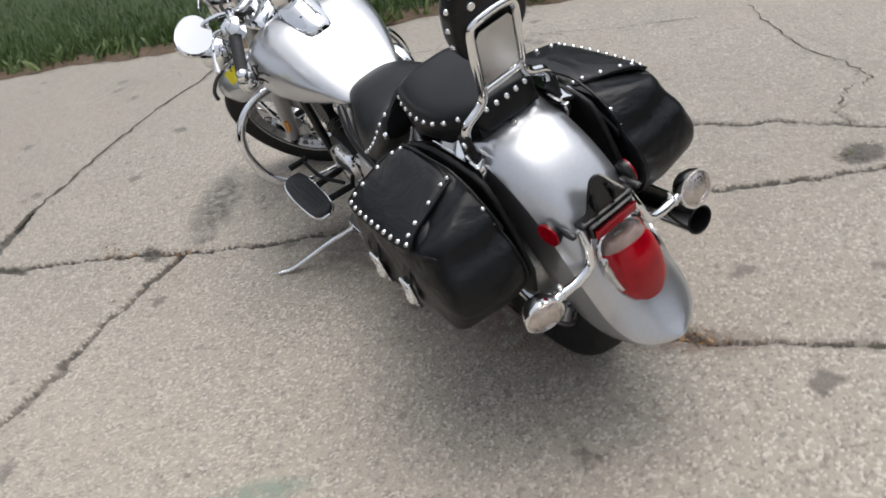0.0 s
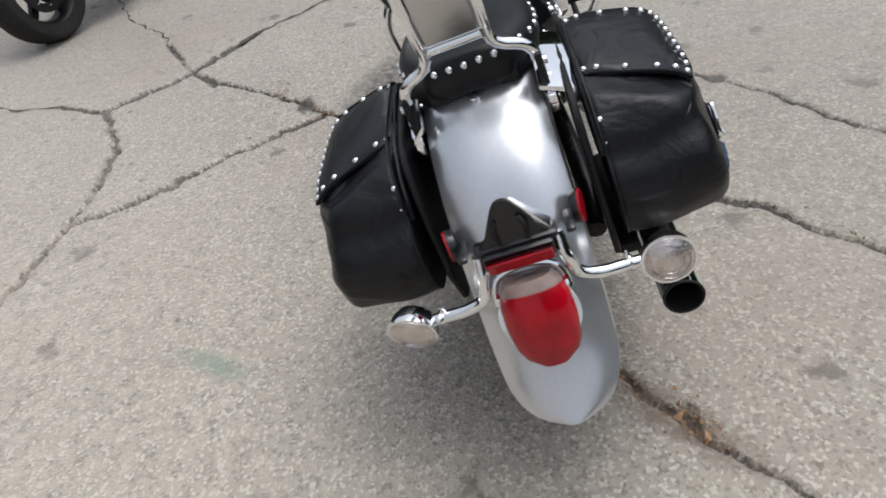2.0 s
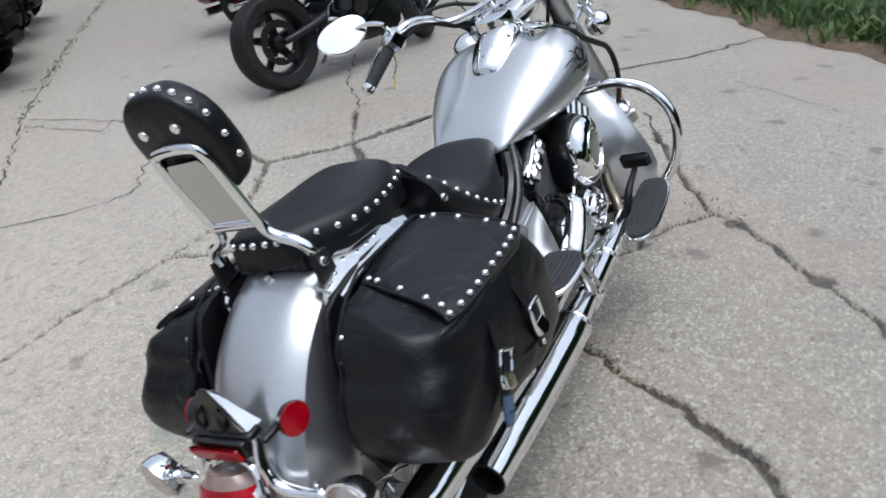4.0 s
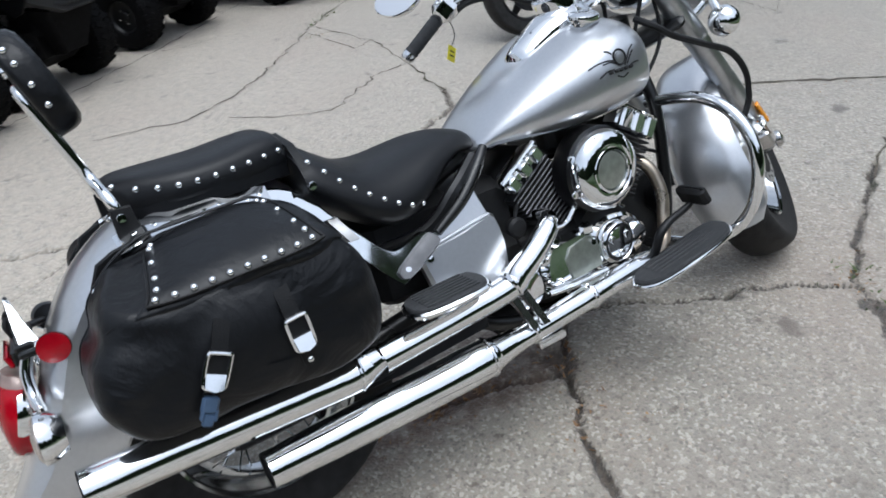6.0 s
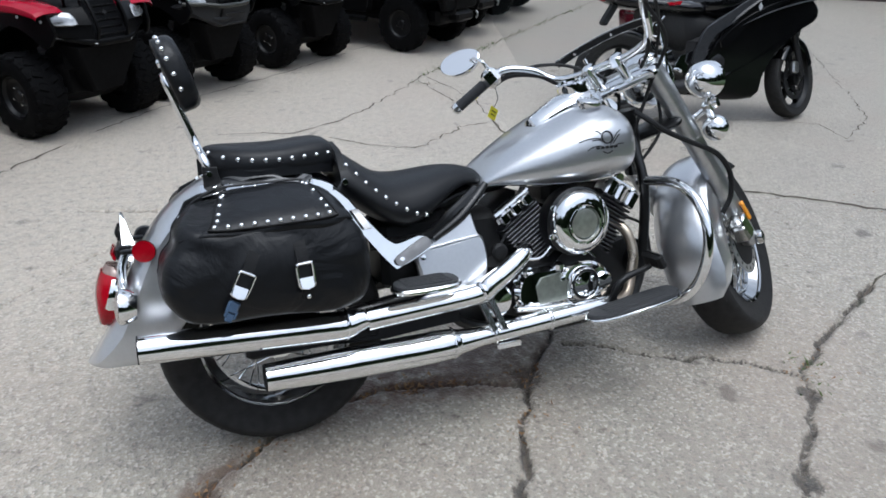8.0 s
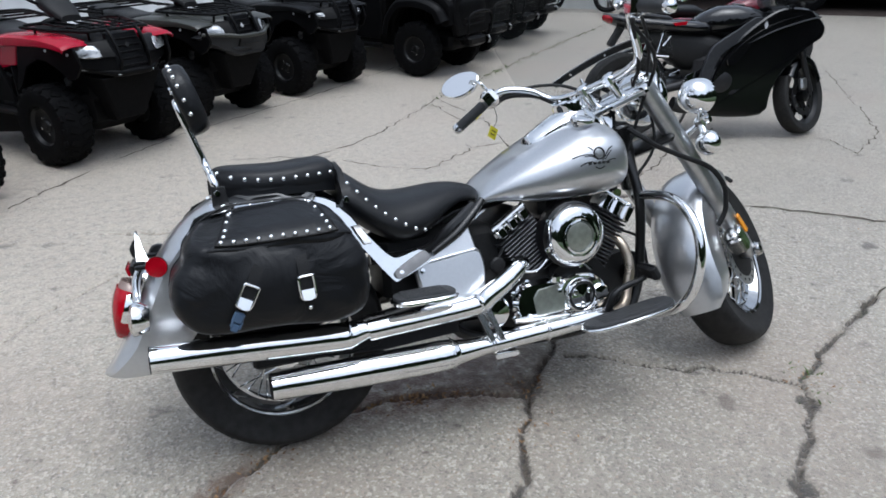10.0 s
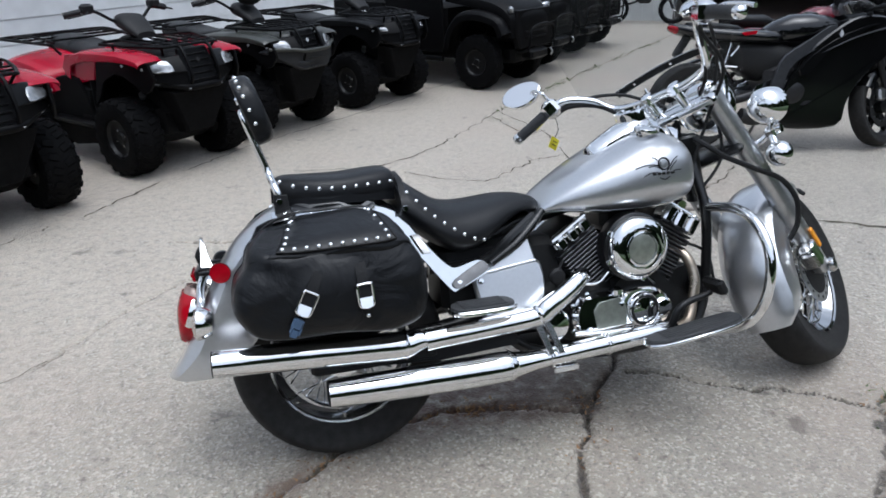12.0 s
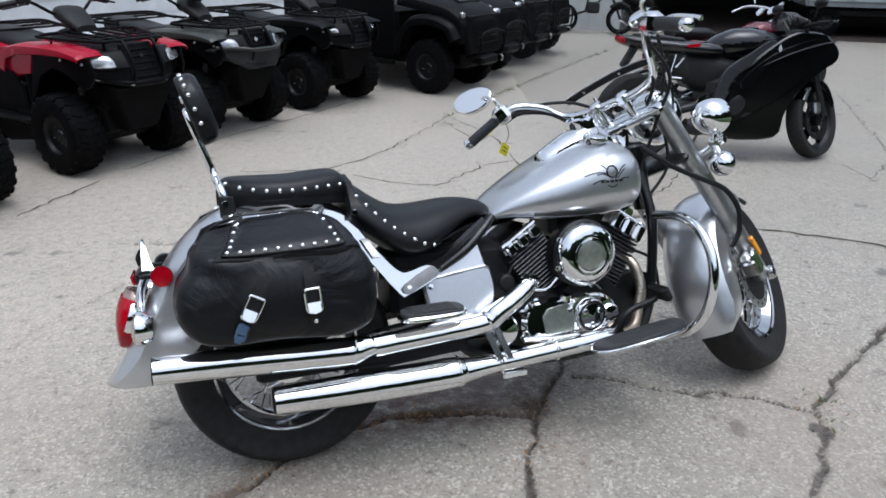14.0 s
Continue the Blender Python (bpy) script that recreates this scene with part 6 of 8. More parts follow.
# lamps
headlight = part("headlight", [moved(lathe([(0.0, -0.085), (0.045, -0.075), (0.075, -0.04), (0.088, 0.0), (0.091, 0.03), (0.088, 0.036), (0.082, 0.034)], (0.165, 0, 0.00), (FWD[0], 0, -FWD[2]), 36), STM)], CHROME, bike, "round chrome headlight shell")
part("headlight_lens", [moved(lathe([(0.083, 0.030), (0.07, 0.042), (0.0, 0.048)], (0.165, 0, 0.00), (FWD[0], 0, -FWD[2]), 32), STM)], CLEAR_LENS, headlight, "clear headlight lens")
for s in (-1, 1):
    spot = part("passing_lamp", [moved(lathe([(0.0, -0.064), (0.028, -0.058), (0.048, -0.038), (0.056, -0.010), (0.058, 0.014), (0.054, 0.018)], (0.148, s * 0.190, -0.060), (FWD[0], 0, -FWD[2]), 36), STM)], CHROME, bike, "round chrome auxiliary lamp")
    part("lens", [moved(lathe([(0.054, 0.014), (0.045, 0.024), (0.0, 0.028)], (0.148, s * 0.190, -0.060), (FWD[0], 0, -FWD[2]), 30), STM)], CLEAR_LENS, spot)
    part("lamp_bar", [tube([st(0.06, s * 0.08, -0.13), st(0.09, s * 0.13, -0.145), st(0.115, s * 0.172, -0.135)], 0.010, 10), tube([st(0.115, s * 0.172, -0.135), st(0.135, s * 0.186, -0.105)], 0.013, 10), tube([st(0.115, s * 0.172, -0.130), st(0.085, s * 0.180, -0.165)], 0.012, 10), moved(box((0.115, s * 0.174, -0.132), (0.036, 0.036, 0.032), 0.006), STM), moved(lathe([(0.016, -0.012), (0.018, 0.0), (0.014, 0.010), (0.0, 0.012)], (0.118, s * 0.196, -0.132), (0, s, 0), 16), STM)], CHROME, spot)
    fs = part("front_turn_signal", [moved(ball((0.070, s * 0.184, -0.190), (0.040, 0.040, 0.040), 24, 12), STM)], CHROME, bike, "chrome ball front turn signal")
    part("lens", [moved(lathe([(0.028, 0.0), (0.026, 0.006), (0.0, 0.010)], (0.092, s * 0.184, -0.205), (FWD[0], 0, -FWD[2]), 24), STM)], AMBER, fs)


# windshield
def windshield():
    rows_o, rows_i = [], []
    for w in np.linspace(0.02, 0.55, 14):
        half = float(np.interp(w, [0.02, 0.08, 0.16, 0.25, 0.45, 0.52, 0.55], [0.14, 0.19, 0.255, 0.282, 0.27, 0.21, 0.13]))
        o = []
        for a in np.linspace(-1, 1, 17):
            v = half * a
            u = 0.20 - 1.9 * v * v - 0.05 * w
            o.append(st(u, v, w))
        rows_o.append(o)
        rows_i.append([p - np.array(sd(0.004, 0, 0)) for p in o])
    rings = [np.array(list(o) + list(i)[::-1]) for o, i in zip(rows_o, rows_i)]
    return loft(rings)


ws = part("windshield", [windshield()], SCREEN, bike, "clear acrylic touring windshield", 60)
ws.visible_shadow = False
for s in (-1, 1):
    part("windshield_strut", [tube([st(0.07, s * 0.10, -0.02), st(0.12, s * 0.125, 0.06), st(0.155, s * 0.14, 0.15)], 0.006, 8)], CHROME, ws, "chrome windshield strut")
brace = []
for v in np.linspace(-0.17, 0.21, 25):
    u = 0.19 - 1.5 * v * v - 0.012
    brace.append([st(u, v, 0.176), st(u - 0.003, v, 0.176), st(u - 0.003, v, 0.196), st(u, v, 0.196)])
screen_bar = part("windshield_bar", [loft(brace)], MATT, ws, "flat black windshield cross brace")
for edge_w in (0.175, 0.197):
    part("bar_edge", [tube([st(0.178 - 1.5 * v * v, v, edge_w) for v in np.linspace(-0.17, 0.21, 13)], 0.0022, 6, 2)], POLISHED, screen_bar, "bright brace edge")
for v in (-0.12, 0.02, 0.15):
    part("bar_screw", [moved(lathe([(0.005, 0.0), (0.005, 0.003), (0.0, 0.004)], (0.1745 - 1.5 * v * v, v, 0.186), (-1, 0, 0), 10), STM)], CHROME, screen_bar)


# ---- building, lawn and far bay ----
WALL_WHITE = material("white_painted_siding", (0.80, 0.82, 0.84), 0.6, 0.0, 0.06, 8, 0.1, 60, second=(0.55, 0.57, 0.58), second_scale=1.5, piece=0.05)
# near-black base colour stands in for the shade inside the bay
BAY_SHADE = material("bay_interior_shade", (0.012, 0.011, 0.011), 0.8, 0.0, 0.3, 3)
PANEL = material("pale_metal_panel", (0.62, 0.64, 0.64), 0.5, 0.2, 0.08, 10)
# brown floor colour, darkened to carry the bay's shade
SHADED_FLOOR = material("brown_floor_in_shade", (0.055, 0.04, 0.034), 0.8, 0.0, 0.3, 6)
SOIL = material("brown_soil", (0.12, 0.085, 0.055), 0.95, 0.0, 0.35, 30, 0.5, 60)
LAWN = material("lawn_turf", (0.034, 0.058, 0.020), 0.9, 0.0, 0.4, 14, 0.5, 80, second=(0.06, 0.06, 0.02))


def grass_material(name, a, b):
    m = bpy.data.materials.new(name)
    m.use_nodes = True
    n, l = m.node_tree.nodes, m.node_tree.links
    g = n.new("ShaderNodeNewGeometry")
    r = n.new("ShaderNodeValToRGB")
    r.color_ramp.elements[0].color, r.color_ramp.elements[1].color = (*a, 1), (*b, 1)
    l.new(g.outputs["Random Per Island"], r.inputs[0])
    l.new(r.outputs[0], n["Principled BSDF"].inputs["Base Color"])
    n["Principled BSDF"].inputs["Roughness"].default_value = 0.6
    return m


GRASS = grass_material("grass_blades", (0.034, 0.082, 0.016), (0.095, 0.155, 0.040))
WEED = grass_material("weed_leaves", (0.055, 0.095, 0.022), (0.14, 0.19, 0.055))
DRY = grass_material("dry_leaves", (0.16, 0.075, 0.03), (0.38, 0.24, 0.12))
EDGE = np.array([4.42, 0.0])          # a place on the lawn's edge
LAWN_DIR = np.array([0.68, 0.733])
OUT = np.array([0.733, -0.68])


def edge_jog(s):
    return 0.05 * math.sin(s * 2.3) + 0.035 * math.sin(s * 6.1 + 1) + 0.02 * math.sin(s * 17)


def sheet(name, s0, s1, d0, d1, z0, z1, mat, steps=160):
    rows = []
    for d, z in ((d0, z0), (d0 + 0.08, z1), (d0 + 2, z1 + 0.02), (d0 + 8, z1 + 0.03), (d1, z1 + 0.03)):
        r = []
        for s in np.linspace(s0, s1, steps):
            j = edge_jog(s) if d < d0 + 1 else 0
            p = EDGE + LAWN_DIR * s + OUT * (d + j)
            r.append((p[0], p[1], z + 0.008 * math.sin(s * 9 + d * 5)))
        rows.append(r)
    ob = new(name, make_mesh(name, [loft(rows, False, False)], mat))
    return ob


tagged(sheet("ground_lawn", -40, 40, 0.10, 60, 0.0, 0.035, LAWN), "green lawn beside the concrete yard", "lawn", kind="structure")
soil_rows = []
for d, z in ((-0.05, 0.002), (0.0, 0.014), (0.12, 0.03), (0.3, 0.03)):
    soil_rows.append([(*(EDGE + LAWN_DIR * s + OUT * (d + edge_jog(s))), z + 0.004 * math.sin(s * 31 + d * 40)) for s in np.linspace(-9, 12, 300)])
tagged(new("ground_soil_edge", make_mesh("ground_soil_edge", [loft(soil_rows, False, False)], SOIL)), "bare brown soil strip along the concrete edge", "soil", kind="structure")


def blades(name, places, mat, label, category):
    """Narrow bent blades: places of (x, y, z, height, width, lean)."""
    rnd = np.random.RandomState(11)
    pts, faces = [], []
    for x, y, z, h, w, lean in places:
        a, b = rnd.uniform(0, 6.28, 2)
        dx, dy = math.cos(a) * w, math.sin(a) * w
        lx, ly = math.cos(b) * lean * h, math.sin(b) * lean * h
        k = len(pts)
        pts += [(x - dx, y - dy, z), (x + dx, y + dy, z), (x + dx * 0.7 + lx * 0.4, y + dy * 0.7 + ly * 0.4, z + h * 0.6), (x - dx * 0.7 + lx * 0.4, y - dy * 0.7 + ly * 0.4, z + h * 0.6), (x + lx, y + ly, z + h)]
        faces += [(k, k + 1, k + 2, k + 3), (k + 3, k + 2, k + 4)]
    me = bpy.data.meshes.new(name)
    me.from_pydata(pts, [], faces)
    me.materials.append(mat)
    return tagged(new(name, me), label, category, kind="stuff")


rg = np.random.RandomState(3)
spots = []
for _ in range(42000):
    s, d = rg.uniform(-7, 9), 0.06 + rg.exponential(1.5)
    if d > 6:
        continue
    p = EDGE + LAWN_DIR * s + OUT * (d + edge_jog(s))
    spots.append((p[0], p[1], 0.03, rg.uniform(0.04, 0.13) * (1.4 if d < 0.5 else 1), rg.uniform(0.002, 0.005), rg.uniform(0.2, 0.9)))
blades("grass", spots, GRASS, "long green grass along the edge of the yard", "grass")
weeds = []
for _ in range(420):
    s, d = rg.uniform(-6, 8), rg.normal(0.22, 0.16)
    p = EDGE + LAWN_DIR * s + OUT * (max(d, -0.02) + edge_jog(s))
    for _k in range(7):
        weeds.append((p[0] + rg.normal(0, 0.035), p[1] + rg.normal(0, 0.035), 0.02, rg.uniform(0.03, 0.12), rg.uniform(0.008, 0.020), rg.uniform(0.5, 1.3)))
blades("weeds", weeds, WEED, "broad-leaved weeds at the lawn edge", "weeds")
tufts = []
for cx, cy, n in ((2.45, 4.75, 60), (0.45, -0.62, 12), (1.72, -0.26, 26), (1.62, -0.37, 10), (3.3, 5.5, 40), (4.2, 6.4, 40), (2.9, 5.1, 30), (2.1, 4.35, 20), (0.10, -1.25, 8), (0.30, -0.72, 10), (-0.3, 3.35, 12), (1.78, 3.85, 25)):
    for _ in range(n):
        tufts.append((cx + rg.normal(0, 0.05), cy + rg.normal(0, 0.05), -0.01, rg.uniform(0.008, 0.028), rg.uniform(0.002, 0.005), rg.uniform(0.6, 1.6)))
for a, b in (((1.90, 4.10), (3.34, 5.56)), ((3.34, 5.56), (5.38, 7.51))):
    for _ in range(24):
        t = rg.uniform()
        cx, cy = a[0] + (b[0] - a[0]) * t, a[1] + (b[1] - a[1]) * t
        for _k in range(rg.randint(2, 8)):
            tufts.append((cx + rg.normal(0, 0.03), cy + rg.normal(0, 0.03), 0.0, rg.uniform(0.008, 0.028), rg.uniform(0.002, 0.006), rg.uniform(0.6, 1.6)))
blades("crack_weeds", tufts, WEED, "small green weeds growing in the cracks", "weeds")
litter = []
for cx, cy, sx, sy, n in ((1.60, 1.02, 0.10, 0.03, 130), (1.40, 0.79, 0.03, 0.03, 30), (-0.20, -0.20, 0.05, 0.03, 70), (0.44, 0.07, 0.12, 0.04, 220), (0.80, 0.0, 0.05, 0.06, 40), (-0.05, -0.06, 0.05, 0.03, 70), (0.72, -0.22, 0.07, 0.07, 90), (1.70, -0.27, 0.06, 0.05, 60), (3.1, 0.7, 0.15, 0.12, 60), (1.80, 3.80, 0.06, 0.05, 60), (1.82, 3.3, 0.04, 0.1, 40)):
    for _ in range(n):
        litter.append((cx + rg.normal(0, sx), cy + rg.normal(0, sy), -0.006, rg.uniform(0.004, 0.012), rg.uniform(0.003, 0.009), rg.uniform(0.8, 2.0)))
blades("leaf_litter", litter, DRY, "dry brown leaf litter caught in the cracks", "leaf litter")

# unseen dark tree ring, added to dim the low sky and darken reflections
BACKDROP = material("unseen_dark_backdrop", (0.016, 0.024, 0.012), 0.95, 0.0, 0.6, 1.2, 0.6, 3.0, second=(0.03, 0.035, 0.02), second_scale=0.3, spec=0.1)
rt = np.random.RandomState(21)
backdrop_rows = []
for f in (0.0, 0.25, 0.5, 0.7, 0.85, 1.0):
    r = []
    for k, a in enumerate(np.linspace(-215, 28, 300)):
        top = 10.5 + 1.8 * math.sin(a * 0.13) + 1.1 * math.sin(a * 0.41 + 1) + 0.5 * math.sin(a * 1.7)
        d = 25 + 1.5 * math.sin(a * 0.3) + rt.uniform(-0.5, 0.5) - 1.5 * math.sin(f * 3.1)
        r.append((d * math.cos(radians(a)), d * math.sin(radians(a)), top * f + (rt.uniform(-0.4, 0.4) if f else 0)))
    backdrop_rows.append(r)
tagged(new("backdrop_unseen", make_mesh("backdrop_unseen", [loft(backdrop_rows, False, False)], BACKDROP)), "unseen dark tree backdrop added to dim the low sky", "trees", kind="structure")

# wall behind the parked machines: overlapping boards
WALL_AT = np.array([-2.45, 4.75])
wall_m = Matrix.Translation((*WALL_AT, 0)) @ pose(0, 0, 0, 0, 0, math.degrees(math.atan2(ROW[1], ROW[0])))
wall = new("wall_north", make_mesh("wall_north", [box((4.0, 0.12, 1.75), (24, 0.16, 3.5), 0.0)], WALL_WHITE))
wall.matrix_world = wall_m
tagged(wall, "white painted sided wall of the building", "wall", kind="structure")
board = make_mesh("siding_board", [loft([[(-8, 0.022, 0), (-8, 0.036, 0), (-8, 0.036, 0.20), (-8, 0.027, 0.20)], [(16, 0.022, 0), (16, 0.036, 0), (16, 0.036, 0.20), (16, 0.027, 0.20)]])], WALL_WHITE)
for k in range(17):
    share("siding_board", board, wall, Matrix.Translation((0, 0, 0.02 + k * 0.205)))

# open bay at the end of the yard
BAY = Matrix.Translation((6.3, 10.55, 0)) @ pose(0, 0, 0, 0, 0, -36)
bay = new("wall_bay", make_mesh("wall_bay", [box((4.6, 6.1, 1.8), (11.2, 0.2, 3.6)), box((10.1, 3.0, 1.8), (0.2, 6.0, 3.6)), box((-0.9, 3.0, 1.8), (0.2, 6.0, 3.6))], BAY_SHADE))
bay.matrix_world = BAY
tagged(bay, "interior walls of an open workshop bay, coloured near-black as shade", "wall", kind="structure")
ceil = new("ceiling", make_mesh("ceiling", [box((4.6, 3.0, 3.5), (11.4, 6.4, 0.2))], BAY_SHADE))
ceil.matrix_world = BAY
tagged(ceil, "ceiling over the open bay, coloured near-black as shade", "ceiling", kind="structure")
head = new("wall_bay_front", make_mesh("wall_bay_front", [box((4.6, -0.1, 3.1), (11.4, 0.2, 1.0)), box((0.0, -0.1, 1.3), (2.0, 0.2, 2.6)), box((9.9, -0.1, 1.3), (0.8, 0.2, 2.6))], PANEL))
head.matrix_world = BAY
tagged(head, "pale metal front of the workshop bay", "wall", kind="structure")
slat = make_mesh("panel_rib", [box((0, -0.205, 1.3), (0.03, 0.02, 2.6), 0.004)], PANEL)
for k in range(11):
    share("panel_rib", slat, head, Matrix.Translation((-0.95 + 0.18 * k, 0, 0)))
apron = new("floor_bay", make_mesh("floor_bay", [box((4.6, 3.0, 0.0), (11.0, 6.2, 0.016))], SHADED_FLOOR))
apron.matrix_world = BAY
tagged(apron, "brown floor of the workshop bay, darkened for its shade", "floor", kind="structure")

# ---- parked all-terrain vehicles ----
RED_PLASTIC = material("glossy_red_plastic", (0.33, 0.002, 0.020), 0.24, 0.0, 0.06, 20, coat=0.0, spec=0.3, second_amount=0.1)
OLIVE = material("dark_olive_plastic", (0.030, 0.032, 0.027), 0.36, 0.0, 0.1, 20, coat=0.1)
BLACK_PLASTIC = material("black_plastic", (0.0036, 0.0036, 0.0040), 0.40, 0.0, 0.25, 40, 0.08, 300, spec=0.11)
GREY_PLASTIC = material("dark_grey_plastic", (0.020, 0.0205, 0.022), 0.45, 0.0, 0.15, 40, 0.08, 300)
HEADLAMP = material("headlamp_lens", (0.34, 0.35, 0.36), 0.18, 0.6, 0.35, 25, 0.6, 50, coat=0.3)
KNOB = material("knobby_tyre_rubber", (0.0048, 0.0048, 0.0052), 0.70, 0.0, 0.3, 30, 0.3, 200, spec=0.07)
WHEEL_BLACK = material("black_wheel_rim", (0.006, 0.006, 0.0065), 0.4, 0.0, 0.15, 30, spec=0.35)
STICKER = material("grey_label", (0.45, 0.46, 0.48), 0.5, 0.0, 0.05, 20)


def knobby(parent, c, r, w):
    """An off-road wheel at c under parent: rim mesh with its lugged tyre and bolts."""
    rr = r * 0.47
    rim = part("wheel", [lathe([(0.0, -w * 0.34), (0.035, -w * 0.34), (0.045, -w * 0.28), (rr * 0.60, -w * 0.26), (rr * 0.9, -w * 0.32), (rr, -w * 0.42), (rr, w * 0.42), (rr * 0.9, w * 0.32), (rr * 0.60, w * 0.26), (0.045, w * 0.28), (0.035, w * 0.34), (0.0, w * 0.34)], c, (0, 1, 0), 24)], WHEEL_BLACK, parent)
    prof = [(rr * 0.97, -w * 0.36), (rr * 1.1, -w * 0.47), (r * 0.78, -w * 0.54), (r * 0.90, -w * 0.49), (r * 0.955, -w * 0.36), (r * 0.975, -w * 0.18), (r * 0.98, 0), (r * 0.975, w * 0.18), (r * 0.955, w * 0.36), (r * 0.90, w * 0.49), (r * 0.78, w * 0.54), (rr * 1.1, w * 0.47), (rr * 0.97, w * 0.36)]
    part("tyre", [lathe(prof, c, (0, 1, 0), 40, caps=False)], KNOB, rim, "black knobby off-road tyre")
    g = []
    n = 19
    for k in range(n):
        for s in (-1, 1):
            a = 2 * math.pi * (k + (0.5 if s > 0 else 0)) / n
            m = Matrix.Translation(c) @ Euler((0, -a, 0)).to_matrix().to_4x4()
            g.append(moved(box((r * 0.962, s * w * 0.19, 0), (r * 0.055, w * 0.32, r * 0.18), 0.007, Euler((s * 0.4, 0, 0)).to_matrix()), m))
            g.append(moved(box((r * 0.900, s * w * 0.445, 0.0), (r * 0.12, w * 0.14, r * 0.18), 0.010), m))
            g.append(moved(box((r * 0.80, s * w * 0.522, 0.0), (r * 0.10, w * 0.035, r * 0.10), 0.004), m))
    tagged(part("tread", g, KNOB, rim), kind="stuff")
    for k in range(4):
        a = k * math.pi / 2 + 0.4
        for s in (-1, 1):
            part("wheel_nut", [lathe([(0.009, 0), (0.009, 0.012), (0, 0.014)], (c[0] + 0.060 * math.cos(a), c[1] + s * w * 0.27, c[2] + 0.060 * math.sin(a)), (0, s, 0), 8)], CHROME, rim)
    return rim


def atv(m, paint, label, fascia=BLACK_PLASTIC, lamp=1.0):
    """A utility quad; its origin lies on the ground under the middle of the front axle, x forward."""
    q = thing("quad_bike", label, "quad bike", m, "row of parked quads")
    part("hood", [loft([bump_section(x, w, t, b, 26, 3.2) for x, w, t, b in ((0.37, 0.12, 0.895, 0.66), (0.33, 0.17, 0.912, 0.64), (0.20, 0.215, 0.922, 0.64), (0.0, 0.225, 0.930, 0.66), (-0.20, 0.20, 0.955, 0.68), (-0.36, 0.15, 0.985, 0.70), (-0.50, 0.13, 0.94, 0.70))])], paint if paint is not RED_PLASTIC else BLACK_PLASTIC, q)
    part("rear_body", [arch([(-0.72, 0.60), (-0.78, 0.74), (-0.95, 0.82), (-1.25, 0.85), (-1.50, 0.80), (-1.62, 0.66)], lambda t: (0.50 + 0.06 * math.sin(math.pi * t), 0.06, 0.06))], paint, q)
    part("tank_cover", [loft([bump_section(x, w, t, b, 22, 2.8) for x, w, t, b in ((-0.35, 0.15, 0.95, 0.70), (-0.50, 0.18, 0.93, 0.66), (-0.70, 0.16, 0.86, 0.64), (-0.85, 0.15, 0.80, 0.62))])], paint, q)
    part("seat", [loft([bump_section(x, w, t, b, 22, 2.8) for x, w, t, b in ((-0.55, 0.10, 0.91, 0.78), (-0.65, 0.15, 0.90, 0.76), (-0.85, 0.18, 0.88, 0.75), (-1.15, 0.19, 0.92, 0.77), (-1.38, 0.17, 0.94, 0.80), (-1.42, 0.12, 0.92, 0.84))])], SEAT, q, "black quad seat")
    part("chassis", [box((-0.62, 0, 0.40), (1.7, 0.60, 0.36), 0.08)], BLACK_PLASTIC, q)
    part("skid_plate", [plate([(-0.12, 0.30), (0.12, 0.30), (0.20, 0.48), (0.26, 0.64), (-0.26, 0.64), (-0.20, 0.48)], 0.20, lambda a, b, c: (0.14 + c + 0.22 * (b - 0.30), a, b), 0.02)], KNOB, q)
    part("inner_body", [box((-0.10, 0, 0.62), (0.74, 0.48, 0.40), 0.05)], KNOB, q)
    for s in (-1, 1):
        fender = part("front_fender", [arch([(0.37, 0.868), (0.32, 0.893), (0.16, 0.916), (0.0, 0.922), (-0.20, 0.918), (-0.40, 0.905), (-0.56, 0.855), (-0.63, 0.74)], lambda t: (0.118 + 0.012 * t, 0.018 + 0.055 * t, 0.022))], paint, q)
        fender.location = (0, s * 0.345, 0)
        part("fender_skirt", [plate([(-0.16, 0.875), (-0.21, 0.79), (-0.25, 0.70), (-0.60, 0.665), (-0.68, 0.76), (-0.60, 0.865), (-0.40, 0.892)], 0.025, lambda a, b, c, s=s: (a, s * (0.432 + c - 0.06 * (0.89 - b)), b), 0.008)], paint, q)
        part("fender_liner", [plate([(0.37, 0.855), (0.16, 0.888), (-0.18, 0.888), (-0.24, 0.70), (-0.30, 0.52), (-0.24, 0.55), (-0.14, 0.70), (0.0, 0.768), (0.13, 0.765), (0.24, 0.715), (0.31, 0.64), (0.36, 0.66), (0.41, 0.74)], 0.022, lambda a, b, c, s=s: (a, s * (0.425 + c - 0.35 * np.clip(a - 0.22, 0, 1)), b), 0.006), box((-0.05, s * 0.33, 0.850), (0.56, 0.20, 0.03), 0.01), box((-0.33, s * 0.32, 0.66), (0.05, 0.24, 0.40), 0.02)], BLACK_PLASTIC, q, "black wheel arch liner")
        part("front_cheek", [plate([(0.12, 0.655), (0.13, 0.79), (0.235, 0.778), (0.365, 0.782), (0.395, 0.75), (0.375, 0.715), (0.25, 0.685)], 0.10, lambda a, b, c, s=s: (0.372 - 0.52 * (a - 0.13) - 0.15 * (b - 0.70) + c, s * a, b), 0.018)], fascia, q)
        part("footwell", [box((-0.58, s * 0.36, 0.36), (0.62, 0.28, 0.05), 0.015), plate([(-0.55, 0.36), (-0.40, 0.38), (-0.36, 0.62), (-0.50, 0.66)], 0.10, lambda a, b, c, s=s: (a, s * (0.34 + c), b), 0.015)], BLACK_PLASTIC, q)
